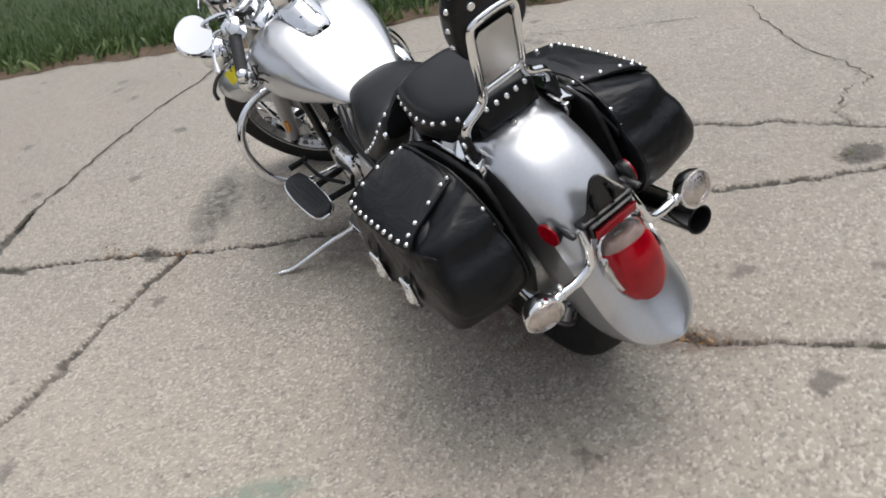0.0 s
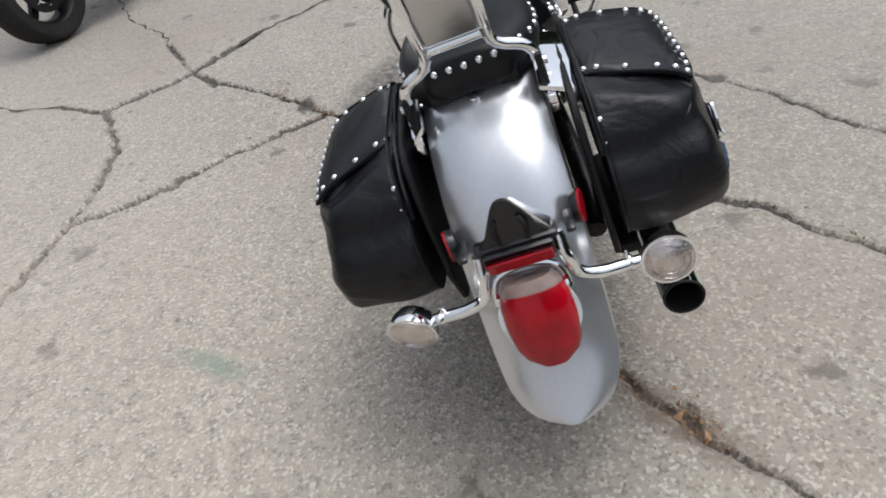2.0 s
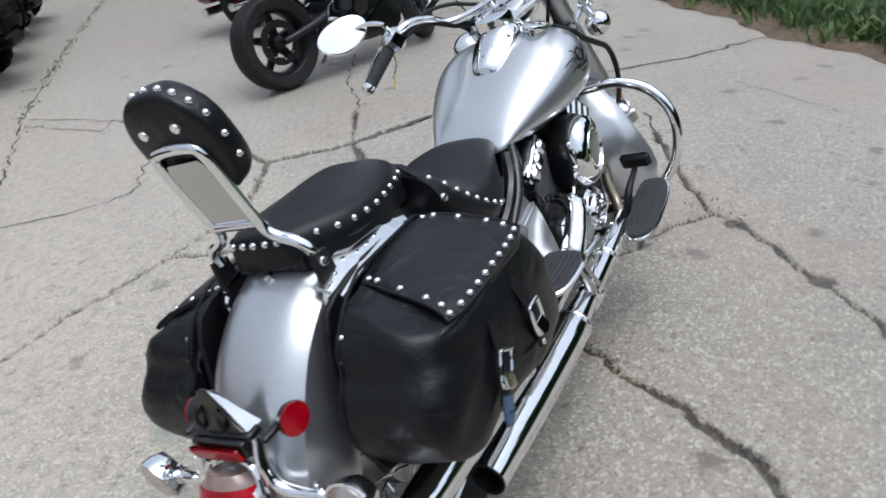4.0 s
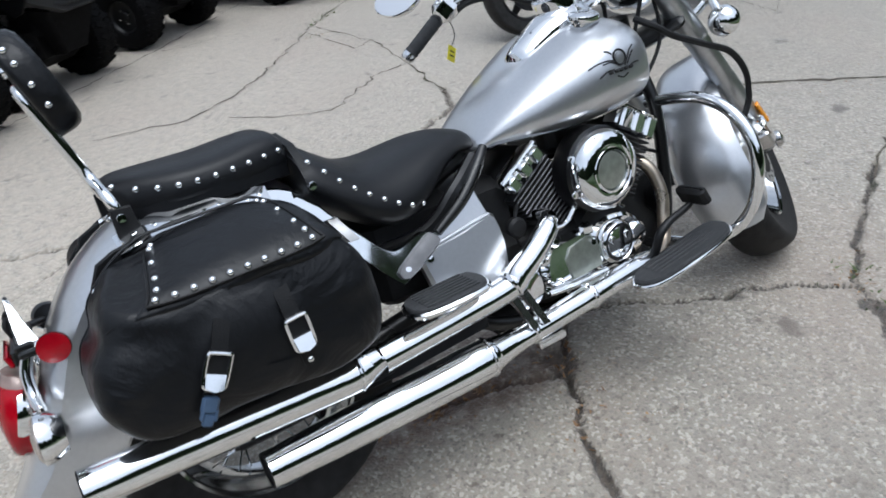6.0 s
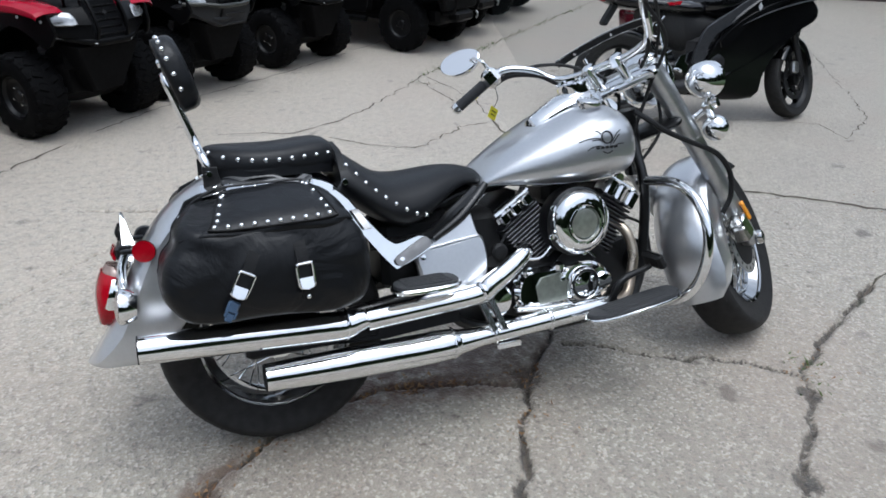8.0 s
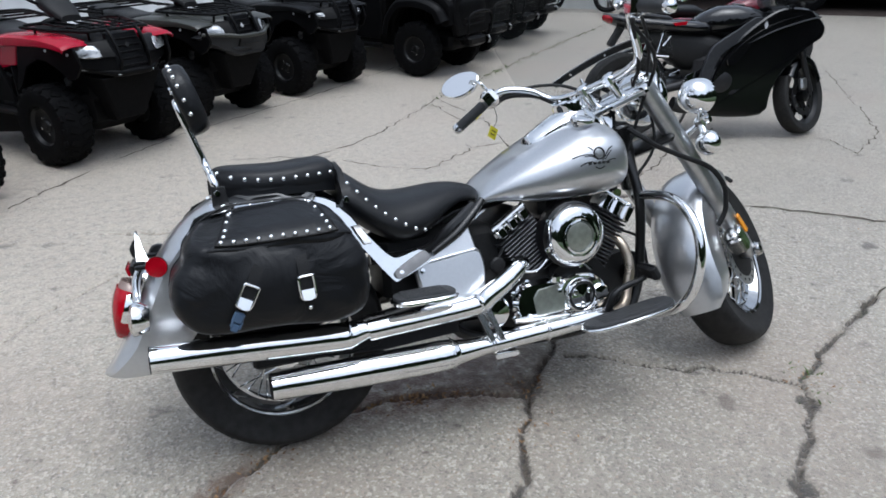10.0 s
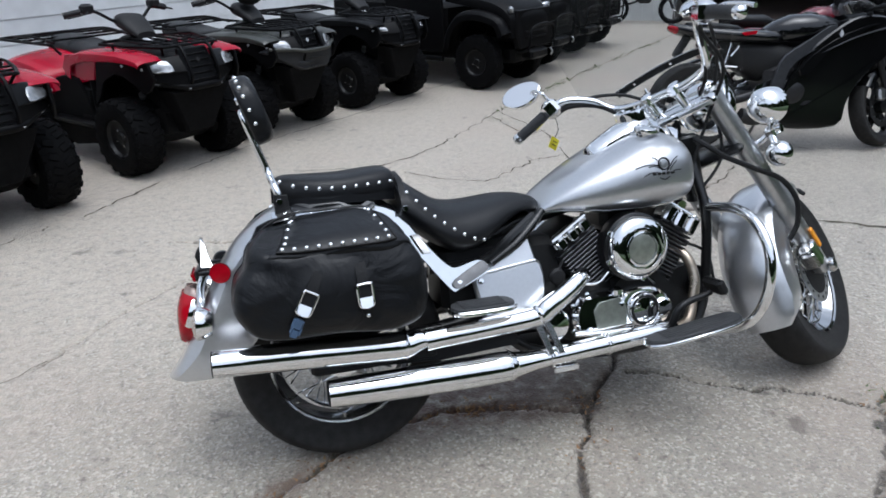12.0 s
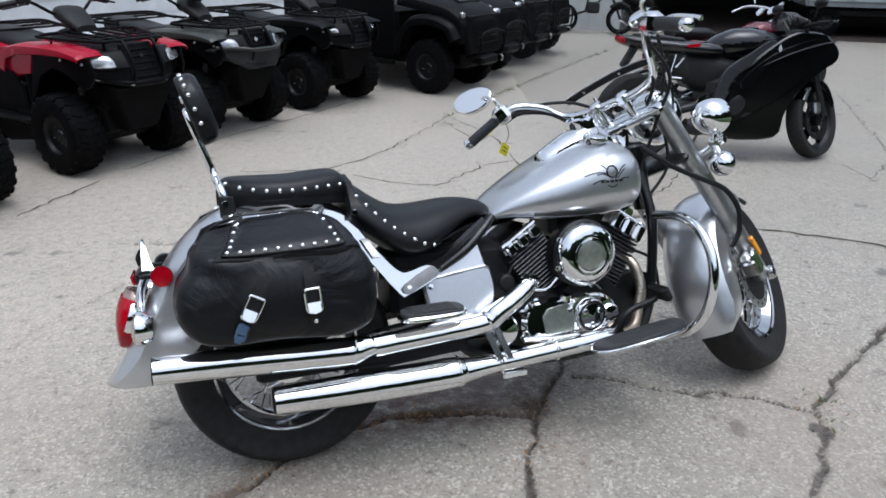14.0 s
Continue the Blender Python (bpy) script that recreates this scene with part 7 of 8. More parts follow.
        part("side_panel", [plate([(-0.34, 0.20), (-0.40, 0.58), (-0.46, 0.70), (-0.62, 0.72), (-0.98, 0.64), (-1.04, 0.22), (-0.80, 0.13)], 0.03, lambda a, b, c, s=s: (a, s * (0.44 + c - 0.10 * (0.72 - b)), b), 0.01)], KNOB, q, "black plastic side panel")
        part("headlight", [plate([(0.30 + (a - 0.30) * lamp, 0.822 + (b - 0.822) * lamp) for a, b in ((0.225, 0.787), (0.240, 0.858), (0.33, 0.868), (0.388, 0.858), (0.368, 0.792), (0.30, 0.782))], 0.035, lambda a, b, c, s=s: (0.405 + c - 0.55 * (a - 0.235) - 0.60 * (b - 0.785), s * a, b), 0.008, 2)], HEADLAMP, q, "clear headlight")
        part("headlight_shell", [plate([(0.13, 0.775), (0.14, 0.89), (0.30, 0.885), (0.395, 0.862), (0.385, 0.785), (0.30, 0.770)], 0.05, lambda a, b, c, s=s: (0.372 + c - 0.45 * (a - 0.235) - 0.55 * (b - 0.785), s * a, b), 0.012)], BLACK_PLASTIC, q)
        part("suspension_arm", [tube([(0.05, s * 0.14, 0.36), (0.0, s * 0.38, 0.30)], 0.018, 8), tube([(0.12, s * 0.14, 0.34), (0.0, s * 0.38, 0.28)], 0.018, 8)], BLACK_PLASTIC, q)
        shock = part("shock_absorber", [tube([(0.02, s * 0.20, 0.72), (0.01, s * 0.34, 0.34)], 0.014, 8)], MATT, q)
        part("spring", [lathe([(0.032 if k % 2 else 0.020, 0.02 + k * 0.02) for k in range(14)], (0.01, s * 0.33, 0.36), (0.02, -s * 0.13, 0.36), 12)], DULL_STEEL, shock, "grey coil spring")
        knobby(q, (0, s * 0.405, 0.297), 0.297, 0.23)
        knobby(q, (-1.27, s * 0.40, 0.297), 0.297, 0.26)
        part("guard_bar", [tube([(0.34, s * 0.115, 0.948), (0.40, s * 0.12, 0.935), (0.455, s * 0.12, 0.85), (0.487, s * 0.12, 0.75), (0.470, s * 0.12, 0.685)], 0.012, 8)], BLACK_PLASTIC, q, "black tubular brush guard")
        for bx, bz in ((0.15, 0.835), (0.33, 0.815)):
            part("pin_bolt", [lathe([(0.010, 0), (0.010, 0.006), (0.0, 0.008)], (bx, s * (0.450 - 0.35 * max(0, bx - 0.22)), bz), (0, s, 0.2), 8)], STICKER, q)
    bumper = part("bumper", [tube([(0.27, -0.40, 0.725), (0.37, -0.26, 0.690), (0.455, -0.13, 0.662), (0.462, 0, 0.660), (0.455, 0.13, 0.662), (0.37, 0.26, 0.690), (0.27, 0.40, 0.725)], [0.016, 0.022, 0.026, 0.026, 0.026, 0.022, 0.016], 12, 5)], fascia, q, "black plastic front bumper")
    for s in (-1, 1):
        part("bumper_edge", [tube([(0.285, s * 0.405, 0.722), (0.385, s * 0.265, 0.686), (0.478, s * 0.135, 0.655)], 0.0055, 6)], STICKER if fascia is BLACK_PLASTIC else fascia, bumper, "worn grey bumper edge")
    part("grille", [plate([(-0.125, 0.68), (0.125, 0.68), (0.145, 0.80), (0.125, 0.925), (-0.125, 0.925), (-0.145, 0.80)], 0.05, lambda a, b, c: (0.42 + c - (b - 0.68) * 0.42, a, b), 0.012)], BLACK_PLASTIC, q)
    for k in range(5):
        part("grille_slat", [box((0.462 - 0.0185 * k, 0, 0.705 + 0.044 * k), (0.016, 0.21, 0.013), 0.004)], BLACK_PLASTIC, q)
    part("badge", [moved(box((0, 0, 0), (0.008, 0.030, 0.030), 0.002), Matrix.Translation((0.414, 0, 0.84)) @ pose(0, 0, 0, 45, -22, 0))], STICKER if fascia is GREY_PLASTIC else MATT, q)
    if fascia is GREY_PLASTIC:
        part("bumper_panel", [plate([(-0.16, 0.605), (0.16, 0.605), (0.30, 0.68), (0.44, 0.775), (0.40, 0.805), (0.16, 0.775), (-0.16, 0.775), (-0.40, 0.805), (-0.44, 0.775), (-0.30, 0.68)], 0.07, lambda a, b, c: (0.455 + c - 1.15 * a * a, a, b), 0.018)], GREY_PLASTIC, bumper)
        part("bumper_lip", [tube([(0.345, -0.41, 0.80), (0.475, -0.22, 0.785), (0.525, -0.14, 0.772), (0.535, 0, 0.770), (0.525, 0.14, 0.772), (0.475, 0.22, 0.785), (0.345, 0.41, 0.80)], 0.016, 10)], OLIVE, bumper, "olive plastic lip")
        for z in (0.625, 0.705):
            part("bumper_slot", [box((0.527, 0, z), (0.012, 0.22, 0.014), 0.004)], MATT, bumper)
    fr = part("front_rack", [tube([(0.33, -0.24, 0.945), (0.37, -0.18, 0.95), (0.37, 0.18, 0.95), (0.33, 0.24, 0.945), (0.0, 0.36, 0.955), (-0.22, 0.34, 0.965), (-0.22, -0.34, 0.965), (0.0, -0.36, 0.955), (0.33, -0.24, 0.945)], 0.0115, 8, 3)], BLACK_PLASTIC, q, "black tubular front rack")
    for k in range(5):
        y = -0.20 + 0.10 * k
        part("rack_bar", [tube([(0.36 - 0.5 * abs(y) ** 2, y, 0.948), (0.10, y, 0.955), (-0.22, y, 0.965)], 0.008, 8, 2)], BLACK_PLASTIC, fr)
    for x in (0.22, 0.06):
        part("rack_bar", [tube([(x, 0.5 * x - 0.385, 0.950), (x, 0.385 - 0.5 * x, 0.950)], 0.008, 8)], BLACK_PLASTIC, fr)
    for s in (-1, 1):
        part("rack_stay", [tube([(0.33, s * 0.23, 0.945), (0.29, s * 0.20, 0.88)], 0.01, 8)], BLACK_PLASTIC, fr)
        part("rack_stay", [tube([(-0.1, s * 0.355, 0.96), (-0.1, s * 0.33, 0.90)], 0.01, 8)], BLACK_PLASTIC, fr)
    rrk = part("rear_rack", [tube([(-0.86, -0.40, 0.915), (-1.50, -0.43, 0.925), (-1.66, -0.36, 0.925), (-1.66, 0.36, 0.925), (-1.50, 0.43, 0.925), (-0.86, 0.40, 0.915)], 0.013, 8, 3)], BLACK_PLASTIC, q, "black tubular rear rack")
    for s in (-1, 1):
        part("rack_stay", [tube([(-0.86, s * 0.40, 0.915), (-0.82, s * 0.36, 0.84)], 0.011, 8)], BLACK_PLASTIC, rrk)
        part("rack_bar", [tube([(-0.95, s * 0.33, 0.92), (-1.30, s * 0.34, 0.955), (-1.66, s * 0.30, 0.93)], 0.011, 8)], BLACK_PLASTIC, rrk)
    for x in (-1.10, -1.32, -1.52):
        part("rack_bar", [tube([(x, -0.42, 0.922), (x, 0.42, 0.922)], 0.009, 8)], BLACK_PLASTIC, rrk)
    hb = part("handlebar", [tube([(-0.52, 0.42, 1.15), (-0.44, 0.27, 1.18), (-0.38, 0.12, 1.09), (-0.36, 0, 1.05), (-0.38, -0.12, 1.09), (-0.44, -0.27, 1.18), (-0.52, -0.42, 1.15)], 0.012, 8), tube([(-0.33, 0, 0.94), (-0.36, 0, 1.07)], 0.03, 10)], BLACK_PLASTIC, q, "black handlebar")
    for s in (-1, 1):
        part("grip", [tube([(-0.470, s * 0.325, 1.170), (-0.525, s * 0.435, 1.148)], 0.025, 10)], MATT, hb)
        part("brake_lever", [tube([(-0.44, s * 0.28, 1.17), (-0.39, s * 0.33, 1.16), (-0.44, s * 0.45, 1.135)], 0.007, 8)], MATT, hb)
        part("switch_box", [box((-0.45, s * 0.285, 1.19), (0.09, 0.085, 0.075), 0.016)], MATT, hb)
    part("handlebar_pod", [loft([bump_section(x, w, t, b, 18, 2.6) for x, w, t, b in ((-0.47, 0.06, 1.10, 1.05), (-0.42, 0.10, 1.14, 1.03), (-0.34, 0.12, 1.14, 1.01), (-0.25, 0.11, 1.08, 0.98), (-0.17, 0.08, 1.01, 0.95))])], MATT, hb, "dark handlebar pod")
    part("fuel_label", [moved(box((0, 0, 0), (0.06, 0.11, 0.003), 0.001), Matrix.Translation((-0.13, 0, 0.957)) @ pose(0, 0, 0, 0, 14, 0))], STICKER, q, "pale grey printed label")
    return q


def parked(x, y, turn, size):
    return pose(x, y, 0, 0, 0, turn) @ Matrix.Scale(size, 4)


red_quad = atv(parked(-0.65, 3.39, -50, 0.85), RED_PLASTIC, "red utility quad with black racks parked by the wall")
copy_thing(red_quad, pose(-1.58, 2.44, 0, 0, 0, -50))
olive_quad = atv(parked(0.09, 4.14, -48, 0.84), OLIVE, "dark olive utility quad with black racks parked by the wall", GREY_PLASTIC)
atv(parked(1.03, 4.93, -53, 0.83), BLACK_PLASTIC, "black utility quad with knobby tyres parked in the row", lamp=0.5)
part("instrument_shield", [ball((-0.26, 0, 1.20), (0.09, 0.14, 0.08), 20, 10)], MATT, olive_quad, "rounded dark instrument pod")


def side_by_side(m):
    """A black two-seat utility vehicle; origin on the ground under the middle of the front axle."""
    q = thing("utility_vehicle", "black side-by-side utility vehicle with large off-road tyres", "utility vehicle", m, "row of utility vehicles")
    part("hood", [arch([(0.54, 0.64), (0.50, 0.90), (0.30, 1.06), (-0.05, 1.14), (-0.45, 1.20)], lambda t: (0.60 + 0.05 * t, 0.10, 0.08))], BLACK_PLASTIC, q)
    part("front_face", [plate([(-0.46, 0.50), (0.46, 0.50), (0.54, 0.70), (0.48, 0.94), (-0.48, 0.94), (-0.54, 0.70)], 0.10, lambda a, b, c: (0.44 + c - (b - 0.5) * 0.12, a, b), 0.02)], BLACK_PLASTIC, q)
    part("chassis", [box((-0.9, 0, 0.42), (2.6, 0.80, 0.22), 0.05), box((-0.95, 0, 0.75), (0.95, 1.30, 0.50), 0.06), box((-1.95, 0, 0.86), (1.0, 1.36, 0.34), 0.05)], BLACK_PLASTIC, q)
    for s in (-1, 1):
        part("headlight", [moved(ball((0, 0, 0), (0.045, 0.12, 0.05), 18, 8), Matrix.Translation((0.40, s * 0.48, 0.93)) @ pose(0, 0, 0, s * 16, -15, s * -25))], HEADLAMP, q, "clear headlight")
        part("front_fender", [arch([(0.46, 0.70), (0.34, 0.86), (0.05, 0.94), (-0.25, 0.90), (-0.44, 0.70), (-0.50, 0.48)], lambda t: (0.16, 0.06, 0.05))], BLACK_PLASTIC, q).location = (0, s * 0.60, 0)
        part("door", [plate([(-1.42, 0.42), (-0.50, 0.42), (-0.46, 0.60), (-0.50, 1.16), (-1.42, 1.16)], 0.05, lambda a, b, c, s=s: (a, s * (0.68 + c), b), 0.012)], BLACK_PLASTIC, q, "black half door")
        part("door_latch", [box((-0.72, s * 0.742, 0.82), (0.07, 0.02, 0.04), 0.006)], MATT, q)
        part("sill", [tube([(-0.50, s * 0.70, 0.34), (-1.42, s * 0.70, 0.34)], 0.035, 10)], BLACK_PLASTIC, q)
        part("cage_post", [tube([(-0.42, s * 0.64, 1.05), (-0.72, s * 0.60, 1.55), (-0.85, s * 0.58, 1.85)], 0.024, 10), tube([(-1.48, s * 0.62, 0.95), (-1.46, s * 0.58, 1.85)], 0.024, 10), tube([(-0.85, s * 0.58, 1.85), (-1.46, s * 0.58, 1.85)], 0.024, 10)], BLACK_PLASTIC, q)
        knobby(q, (0, s * 0.60, 0.33), 0.33, 0.23)
        knobby(q, (-1.90, s * 0.60, 0.33), 0.33, 0.27)
        part("suspension_arm", [tube([(0.05, s * 0.25, 0.36), (0.0, s * 0.52, 0.32)], 0.022, 8)], MATT, q)
    part("seat", [box((-1.05, 0, 0.98), (0.45, 1.15, 0.14), 0.05), box((-1.34, 0, 1.22), (0.12, 1.15, 0.50), 0.05)], SEAT, q)
    part("bumper", [tube([(0.46, -0.40, 0.46), (0.60, -0.36, 0.50), (0.62, -0.30, 0.74), (0.62, 0.30, 0.74), (0.60, 0.36, 0.50), (0.46, 0.40, 0.46)], 0.015, 10, 4), box((0.52, 0, 0.42), (0.16, 0.5, 0.12), 0.03)], BLACK_PLASTIC, q, "black tubular front bumper")
    for k in range(4):
        part("grille_bar", [box((0.535 - 0.012 * k, 0, 0.62 + 0.07 * k), (0.03, 0.62, 0.02), 0.006)], BLACK_PLASTIC, q)
    part("hood_vent", [plate([(-0.30, 0.05), (0.30, 0.05), (0.24, 0.30), (-0.24, 0.30)], 0.02, lambda a, b, c: (0.32 - b, a, 1.055 + c + 0.24 * b), 0.006)], MATT, q)
    part("windscreen_base", [tube([(-0.44, -0.60, 1.19), (-0.40, 0, 1.21), (-0.44, 0.60, 1.19)], 0.025, 8)], MATT, q)
    part("winch_hook", [tube([(0.60, 0.30, 0.46), (0.63, 0.30, 0.42), (0.61, 0.30, 0.38)], 0.012, 8)], DULL_STEEL, q)
    part("steering_wheel", [ring((-0.72, 0.32, 1.12), (-0.8, 0, 0.6), 0.17, 0.014, 28, 8)], MATT, q)
    return q


def narrow(x, y, turn):
    return pose(x, y, 0, 0, 0, turn) @ Matrix.Diagonal((0.80, 0.60, 0.80, 1))


utv = side_by_side(narrow(2.344, 5.358, -53))
copy_thing(utv, pose(2.91, 6.11, 0, 0, 0, -52))
copy_thing(utv, pose(3.65, 6.92, 0, 0, 0, -52))
copy_thing(utv, pose(4.28, 7.61, 0, 0, 0, -52))


# ---- black sport motorcycle ----
GLOSS_BLACK = material("gloss_black_fairing", (0.004, 0.004, 0.0046), 0.14, 0.0, 0.1, 20, coat=0.5, second_amount=0.15, spec=0.4)
DARK_ALLOY = material("dark_grey_alloy", (0.03, 0.03, 0.032), 0.42, 0.5, 0.15, 40, 0.06, 300)
MAROON = material("maroon_metallic_paint", (0.12, 0.008, 0.018), 0.25, 0.2, 0.08, 30, coat=0.6, second_amount=0.15)
SPAR = material("grey_frame_alloy", (0.055, 0.057, 0.063), 0.36, 0.5, 0.15, 40)
SMOKED = material("smoked_acrylic", (0.03, 0.03, 0.032), 0.05, 0.0, 0.05, 10, alpha=0.55)


DISC = material("dark_brake_disc", (0.03, 0.03, 0.032), 0.4, 0.6, 0.2, 60)


def cast_wheel(parent, name, c, r, w, rr):
    """A cast wheel with three-forked spokes, its tyre and disc."""
    hub = part(name, [lathe([(0.02, -0.07), (0.045, -0.06), (0.045, 0.06), (0.02, 0.07)], c, (0, 1, 0), 20)], WHEEL_BLACK, parent)
    prof = [(rr, -w * 0.40)] + [(rr + 0.01 + (r - rr - 0.01) * (0.5 + 0.5 * math.cos(radians(a))) ** 0.6, w / 2 * math.sin(radians(a))) for a in np.linspace(-100, 100, 15)] + [(rr, w * 0.40)]
    part("tyre", [lathe(prof, c, (0, 1, 0), 48, caps=False)], RUBBER, hub, "black sport tyre")
    part("rim", [lathe([(rr + 0.006, -w * 0.42), (rr, -w * 0.40), (rr - 0.02, -w * 0.2), (rr - 0.02, w * 0.2), (rr, w * 0.40), (rr + 0.006, w * 0.42)], c, (0, 1, 0), 40, caps=False)], WHEEL_BLACK, hub)
    for k in range(5):
        a = 2 * math.pi * k / 5 + 0.3
        part("wheel_spoke", [moved(plate([(0.03, -0.035), (rr - 0.012, -0.02), (rr - 0.012, 0.02), (0.03, 0.035)], 0.03, lambda x, y, z: (x, z - 0.015, y), 0.006), Matrix.Translation(c) @ Euler((0, -a, 0)).to_matrix().to_4x4())], WHEEL_BLACK, hub)
    part("brake_disc", [lathe([(rr * 0.46, -0.003), (rr * 0.70, -0.003), (rr * 0.70, 0.003), (rr * 0.46, 0.003), (rr * 0.46, -0.003)], (c[0], c[1] - w * 0.30, c[2]), (0, 1, 0), 32, caps=False)], DISC, hub)
    for k in range(8):
        a = 2 * math.pi * k / 8
        part("disc_bolt", [lathe([(0.010, 0), (0.010, 0.006), (0.0, 0.007)], (c[0] + rr * 0.5 * math.cos(a), c[1] - w * 0.30 - 0.002, c[2] + rr * 0.5 * math.sin(a)), (0, -1, 0), 8)], CHROME, hub)
    return hub


sport = thing("sport_motorcycle", "black fully faired sport motorcycle on its side stand", "motorcycle", pose(2.73, 2.50, 0, 0, 0, -14.5) @ pose(0, 0, 0, -9) @ Matrix.Scale(0.93, 4))
cast_wheel(sport, "rear_wheel", (0, 0, 0.315), 0.315, 0.18, 0.215)
# the bars stand turned to the left
STEER = Matrix.Translation((1.262, 0, 0.55)) @ Matrix.Rotation(radians(33), 4, Vector((-0.335, 0, 0.942))) @ Matrix.Translation((-1.262, 0, -0.55))
cast_wheel(sport, "front_wheel", (1.352, 0, 0.277), 0.277, 0.11, 0.205).matrix_local = STEER
part("swingarm", [tube([(0.0, -0.12, 0.315), (0.25, -0.12, 0.36), (0.50, -0.09, 0.42)], [0.022, 0.032, 0.036], 10), tube([(0.0, 0.12, 0.315), (0.25, 0.12, 0.36), (0.50, 0.09, 0.42)], [0.022, 0.032, 0.036], 10), box((0.36, 0, 0.39), (0.12, 0.22, 0.06), 0.02)], DARK_ALLOY, sport)
part("chain", [tube([(0.0, 0.10, 0.39), (0.48, 0.10, 0.45)], 0.009, 6), tube([(0.0, 0.10, 0.24), (0.48, 0.10, 0.37)], 0.009, 6)], DULL_STEEL, sport)
part("hugger", [arch([(-0.10, 0.60), (0.05, 0.655), (0.20, 0.60), (0.29, 0.50)], lambda t: (0.08, 0.03, 0.03))], GLOSS_BLACK, sport)
part("engine", [box((0.66, 0, 0.44), (0.40, 0.34, 0.34), 0.05), box((0.78, 0, 0.62), (0.28, 0.36, 0.18), 0.04)], DARK_ALLOY, sport)
part("engine_cover", [lathe([(0.09, -0.02), (0.09, 0.01), (0.06, 0.03), (0.0, 0.032)], (0.64, -0.18, 0.42), (0, -1, 0), 28)], DARK_ALLOY, sport)
for s in (-1, 1):
    part("side_fairing", [plate([(1.34, 0.86), (1.26, 0.905), (1.06, 0.910), (0.90, 0.83), (0.72, 0.68), (0.60, 0.50), (0.54, 0.36), (0.47, 0.24), (0.60, 0.160), (0.98, 0.165), (1.02, 0.30), (1.06, 0.42), (1.16, 0.54), (1.30, 0.650), (1.41, 0.715), (1.42, 0.79)], 0.035, lambda a, b, c, s=s: (a, s * (0.185 + c - 0.09 * np.clip((a - 1.0) / 0.46, 0, 1) ** 1.5 - 0.05 * np.clip((0.42 - b) / 0.25, 0, 1)), b), 0.012, 3)], GLOSS_BLACK, sport, "gloss black side fairing")
    # lighter grey tube painted in as the highlight along the fairing fold
    part("fairing_highlight", [tube([(0.79, s * 0.222, 0.666), (1.02, s * 0.222, 0.765), (1.24, s * 0.195, 0.826), (1.38, s * 0.150, 0.85)], 0.005, 8)], SPAR, sport)
    part("fairing_panel", [plate([(0.66, 0.56), (0.80, 0.70), (0.98, 0.80), (1.20, 0.86), (1.00, 0.775), (0.84, 0.66), (0.72, 0.52)], 0.010, lambda a, b, c, s=s: (a, s * (0.217 + c - 0.09 * np.clip((a - 1.0) / 0.46, 0, 1) ** 1.5), b), 0.004, 2)], GLOSS_BLACK, sport)
    part("frame_spar", [plate([(0.47, 0.42), (0.535, 0.40), (0.575, 0.53), (0.64, 0.625), (0.78, 0.705), (0.94, 0.83), (0.88, 0.855), (0.72, 0.765), (0.56, 0.665), (0.505, 0.56)], 0.03, lambda a, b, c, s=s: (a, s * (0.200 + c - 0.10 * np.clip((a - 0.75) / 0.3, 0, 1)), b), 0.008, 2)], SPAR, sport, "dark grey alloy frame spar")
    part("fork_leg", [tube([(1.13, s * 0.095, 0.92), (1.27, s * 0.095, 0.55)], 0.026, 12), tube([(1.26, s * 0.095, 0.56), (1.35, s * 0.095, 0.30)], 0.021, 12)], DARK_ALLOY, sport).matrix_local = STEER
    part("footpeg_bracket", [plate([(0.40, 0.46), (0.50, 0.50), (0.46, 0.34), (0.36, 0.36)], 0.012, lambda a, b, c, s=s: (a, s * (0.15 + c), b), 0.003), tube([(0.40, s * 0.15, 0.37), (0.38, s * 0.25, 0.36)], 0.011, 8)], CHROME, sport, "polished footpeg bracket")
    part("clip_on_bar", [tube([(1.10, s * 0.09, 0.93), (1.04, s * 0.22, 0.92), (1.00, s * 0.33, 0.90)], 0.013, 8), tube([(1.03, s * 0.24, 0.918), (0.99, s * 0.35, 0.895)], 0.018, 10)], MATT, sport).matrix_local = STEER
    part("lever", [tube([(1.07, s * 0.22, 0.93), (1.08, s * 0.28, 0.925), (1.03, s * 0.38, 0.90)], 0.006, 8)], CHROME, sport).matrix_local = STEER
    part("mirror", [tube([(1.20, s * 0.14, 1.02), (1.16, s * 0.24, 1.08)], 0.008, 8), ball((1.15, s * 0.29, 1.10), (0.03, 0.07, 0.035), 16, 8)], MATT, sport)
    part("caliper", [box((1.27, s * 0.085, 0.36), (0.08, 0.035, 0.09), 0.012)], DULL_STEEL, sport).matrix_local = STEER
    part("passenger_peg", [tube([(0.178, s * 0.14, 0.617), (0.217, s * 0.13, 0.754)], 0.008, 8), tube([(0.216, s * 0.14, 0.664), (0.272, s * 0.13, 0.731)], 0.008, 8), tube([(0.16, s * 0.14, 0.60), (0.26, s * 0.15, 0.59)], 0.008, 8)], CHROME, sport, "chrome passenger peg bracket")
part("nose_fairing", [loft([bump_section(x, w, t, b, 24, 2.6) for x, w, t, b in ((1.02, 0.16, 0.93, 0.70), (1.16, 0.155, 0.945, 0.68), (1.32, 0.12, 0.92, 0.69), (1.41, 0.085, 0.89, 0.70), (1.445, 0.035, 0.86, 0.73))])], GLOSS_BLACK, sport, "gloss black nose fairing")
